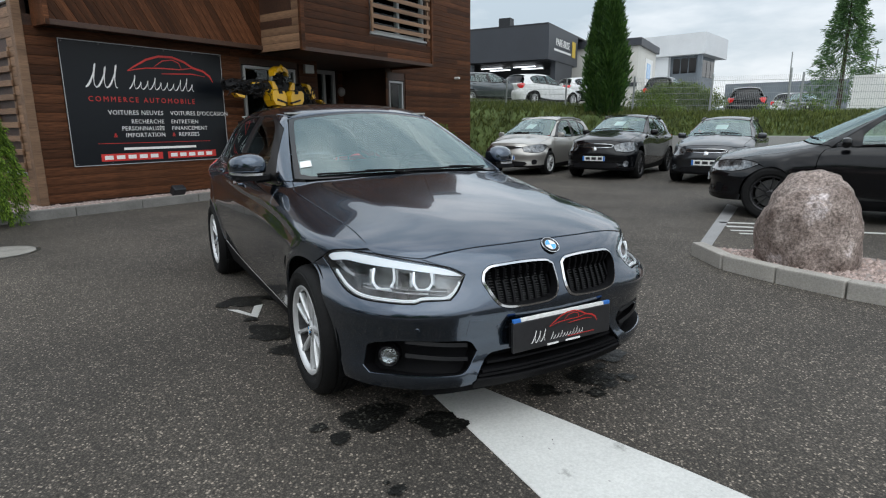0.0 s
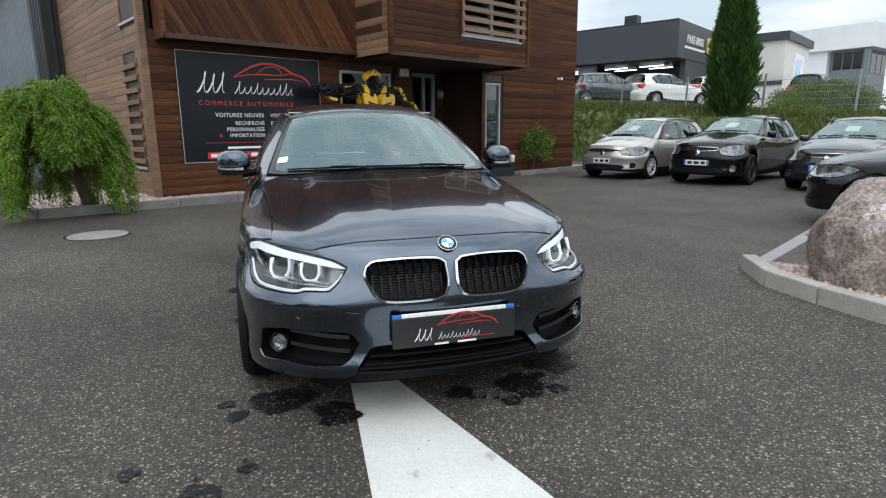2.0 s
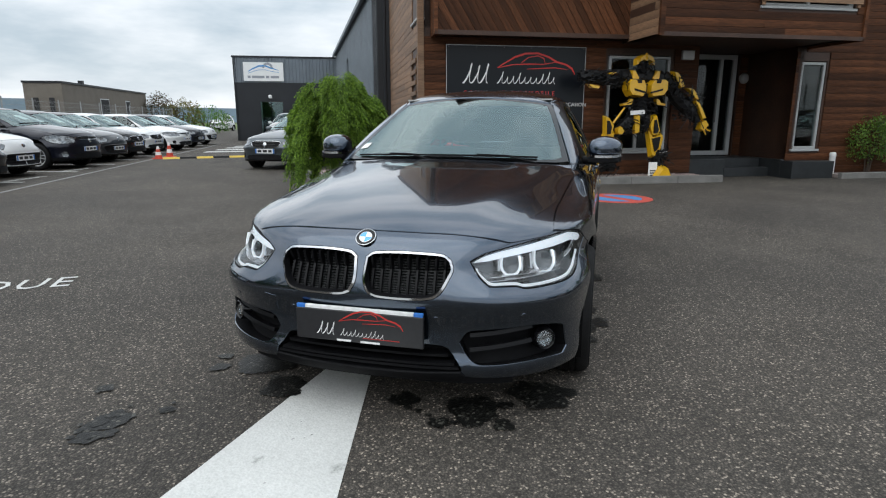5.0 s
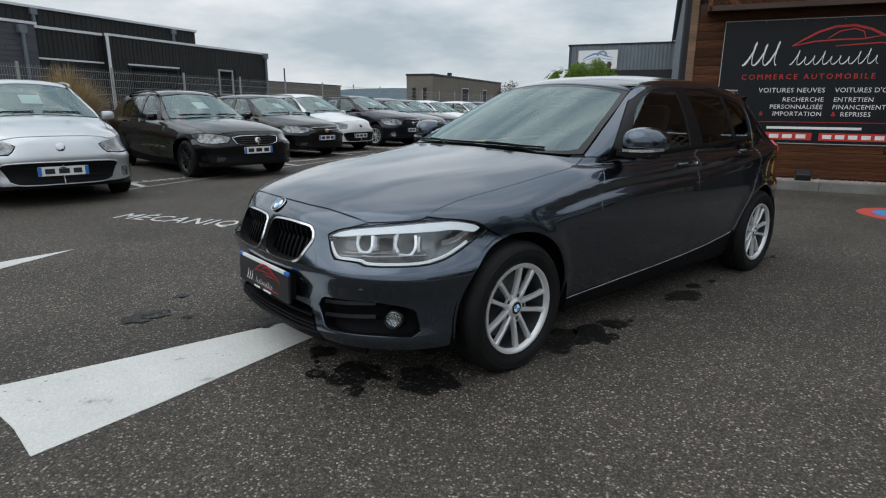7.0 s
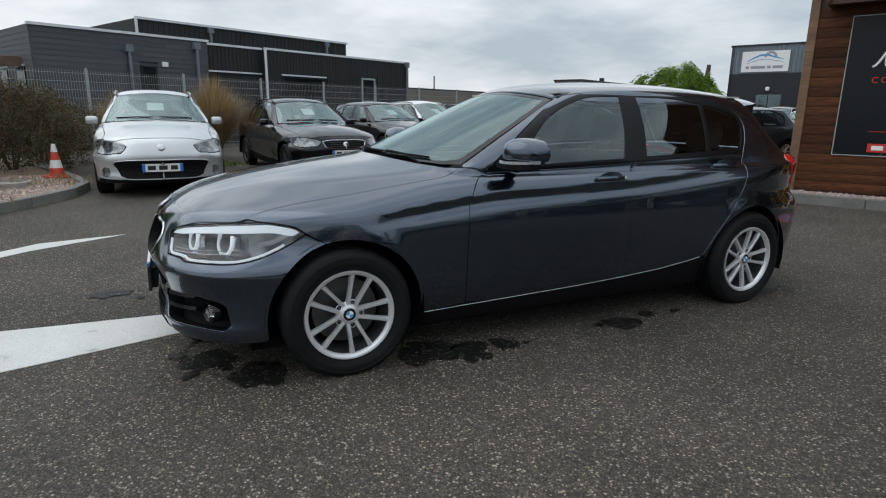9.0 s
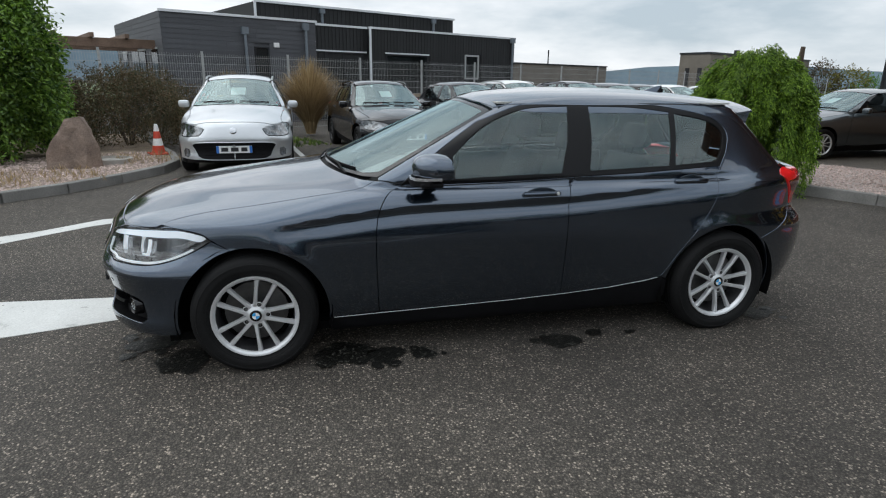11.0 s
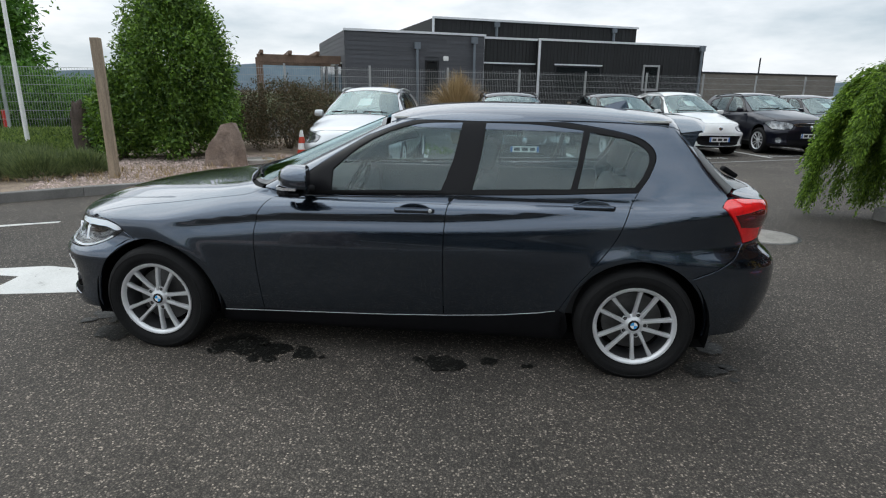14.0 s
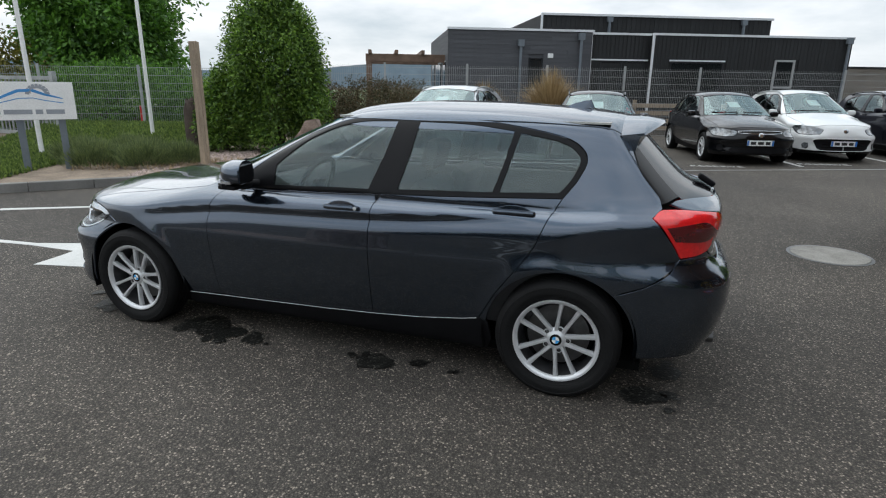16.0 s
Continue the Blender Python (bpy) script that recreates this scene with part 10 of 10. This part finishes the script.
    shell([(-1.21, 1.79), (-1.10, 1.77), (-0.95, 1.75), (-0.96, 1.69), (-1.12, 1.71)], -0.10, -0.22, 0, 0.82)
    shell([(-0.81, 1.99), (-0.70, 2.01), (-0.58, 2.00), (-0.61, 1.97), (-0.79, 1.96)], -0.02, -0.20, 0, 0.82)
    limb([(-1.32, -0.10, 1.99), (-1.39, -0.14, 1.98)], [0.020, 0.012], 1, 6)
    limb([(-1.32, -0.10, 1.94), (-1.39, -0.14, 1.93)], [0.020, 0.012], 1, 6)
    limb([(-1.32, -0.10, 1.89), (-1.39, -0.14, 1.88)], [0.020, 0.012], 1, 6)
    limb([(-1.32, -0.10, 1.84), (-1.39, -0.14, 1.84)], [0.020, 0.012], 1, 6)
    # arm hanging outwards
    limb([(0.43, 0.00, 1.97), (0.59, -0.03, 1.77), (0.71, -0.06, 1.56)], [0.130, 0.140, 0.120], 1, 10)
    limb([(0.71, -0.06, 1.58), (0.93, -0.12, 1.36), (1.18, -0.16, 1.09)], [0.160, 0.150, 0.080], 1, 10)
    clutter(0.60, 1.79, 0.30, 0.41, 60, -0.08, 0.28)
    clutter(0.93, 1.37, 0.45, 0.55, 90, -0.14, 0.28)
    shell([(0.53, 2.05), (0.62, 2.04), (0.72, 1.93), (0.82, 1.73), (0.74, 1.70), (0.63, 1.86)], -0.08, -0.22, 0, 0.82)
    shell([(0.83, 1.73), (0.95, 1.73), (1.06, 1.62), (1.12, 1.49), (1.04, 1.51), (0.92, 1.66)], -0.12, -0.26, 0, 0.82)
    shell([(0.98, 1.53), (1.08, 1.47), (1.19, 1.31), (1.29, 1.13), (1.21, 1.10), (1.10, 1.33)], -0.14, -0.30, 0, 0.82)
    shell([(1.21, 1.09), (1.30, 1.13), (1.39, 1.02), (1.27, 0.89), (1.17, 0.94)], -0.12, -0.26, 0, 0.82)
    limb([(1.28, -0.18, 0.98), (1.35, -0.22, 0.83)], [0.022, 0.012], 0, 6)
    limb([(1.30, -0.18, 0.97), (1.40, -0.22, 0.86)], [0.022, 0.012], 1, 6)
    limb([(1.33, -0.18, 0.95), (1.44, -0.22, 0.90)], [0.022, 0.012], 0, 6)
    limb([(1.35, -0.18, 0.93), (1.49, -0.22, 0.94)], [0.022, 0.012], 1, 6)
    # legs, wide apart: dark thighs, yellow shin frames, wedge toes
    limb([(-0.10, 0.00, 1.20), (-0.32, -0.05, 1.02), (-0.48, -0.06, 0.90)], [0.130, 0.120, 0.090], 1, 10)
    limb([(0.10, 0.00, 1.20), (0.19, -0.04, 0.97)], [0.130, 0.120], 1, 10)
    clutter(-0.24, 1.02, 0.45, 0.32, 70, -0.06, 0.24)
    clutter(0.15, 1.02, 0.22, 0.32, 40, -0.06, 0.22)
    limb([(-0.37, -0.10, 1.35), (-0.61, -0.14, 1.06)], [0.020, 0.020], 0, 6)
    shell([(-0.56, 0.95), (-0.47, 1.00), (-0.40, 0.91), (-0.45, 0.83), (-0.54, 0.85)], -0.10, -0.24, 0, 0.82)
    shell([(-0.81, 1.20), (-0.73, 1.19), (-0.60, 1.02), (-0.64, 0.79), (-0.79, 0.78)], -0.08, -0.20, 0, 0.82)
    shell([(-0.77, 1.11), (-0.72, 1.10), (-0.67, 0.98), (-0.69, 0.85), (-0.76, 0.84)], -0.19, -0.23, 1, 0.96)
    shell([(-0.79, 0.86), (-0.55, 0.91), (-0.59, 0.77), (-0.75, 0.39), (-0.86, 0.36), (-0.98, 0.41)], -0.06, -0.18, 0, 0.82)
    shell([(-0.80, 0.76), (-0.69, 0.77), (-0.84, 0.47), (-0.90, 0.44)], -0.17, -0.20, 1, 0.96)
    shell([(-0.84, 0.37), (-0.75, 0.50), (-0.53, 0.50), (-0.56, 0.41), (-0.70, 0.32)], -0.05, -0.20, 0, 0.82)
    limb([(-0.67, 0.00, 0.81), (-0.81, 0.00, 0.41)], [0.100, 0.090], 1, 10)
    limb([(0.28, 0.00, 0.85), (0.37, 0.00, 0.45)], [0.100, 0.090], 1, 10)
    clutter(-0.81, 0.33, 0.77, 0.43, 90, -0.04, 0.40)
    limb([(-1.20, -0.02, 0.47), (-0.81, 0.00, 0.26), (-0.47, 0.02, 0.20)], [0.100, 0.140, 0.100], 1, 10)
    shell([(-1.31, 0.13), (-1.16, 0.29), (-1.05, 0.29), (-0.99, 0.09), (-1.24, 0.07)], -0.06, -0.34, 0, 0.70)
    shell([(0.18, 1.19), (0.28, 1.24), (0.38, 0.89), (0.33, 0.80), (0.21, 0.80), (0.13, 0.97)], -0.08, -0.20, 0, 0.82)
    shell([(0.22, 1.11), (0.26, 1.13), (0.32, 0.93), (0.30, 0.86), (0.22, 0.86)], -0.19, -0.23, 1, 0.95)
    shell([(0.09, 0.97), (0.21, 0.81), (0.46, 0.86), (0.48, 0.77), (0.43, 0.52), (0.35, 0.52), (0.30, 0.37), (0.22, 0.39)], -0.06, -0.18, 0, 0.82)
    shell([(0.20, 0.76), (0.39, 0.80), (0.36, 0.57), (0.28, 0.49)], -0.17, -0.20, 1, 0.94)
    clutter(0.46, 0.36, 0.35, 0.39, 60, -0.06, 0.30)
    limb([(0.39, 0.00, 0.49), (0.43, -0.05, 0.16)], [0.090, 0.100], 1, 10)
    limb([(0.45, 0.00, 0.39), (0.63, 0.02, 0.41)], [0.050, 0.040], 1, 10)
    shell([(0.20, 0.02), (0.35, 0.24), (0.50, 0.25), (0.62, -0.01), (0.43, -0.03)], -0.12, -0.42, 0, 0.62)
    for v in bm.verts:
        v.co.z = max(v.co.z, 0.0)
    me = bm_mesh(bm, M_ROBOT_Y, False, "robot_statue")
    me.materials.append(M_ROBOT_K)
    me.materials.append(M_WHITE)
    ob = new("robot_statue", me)
    ob.matrix_basis = yard(3.82, -0.42, 0.09)
    return tagged(ob, "life-size yellow and black robot statue of scrap parts", "statue")


statue()
for a, b, mat, lab in ((2.75, -0.62, M_RED, "small red and white notice board on the gravel"), (4.06, -0.66, M_WHITE, "small white notice board on the gravel")):
    n = thing("notice_board", yard(a, b, 0.09), lab, "sign")
    part("board", slab(-0.17 if mat is M_RED else -0.09, 0.17 if mat is M_RED else 0.09, -0.01, 0.01, 0.0, 0.16 if mat is M_RED else 0.30, 0.004), M_WHITE, n)
    for k in range(3):
        part("print_bar", slab(-0.13 if mat is M_RED else -0.06, 0.13 if mat is M_RED else 0.06, -0.013, -0.01, 0.03 + k * 0.045, 0.055 + k * 0.045), mat if mat is M_RED else M_PLATE_DARK, n)
bm = bmesh.new()
box(bm, -0.11, 0.11, -0.05, 0.09, 0.03, 0.19, 0.02, pose(0, 0, 0, 35))
solid("flood_light", bm, M_SHEET_DARK, "small black floodlight on the gravel", "lamp", yard(1.35, -0.55, 0.09))
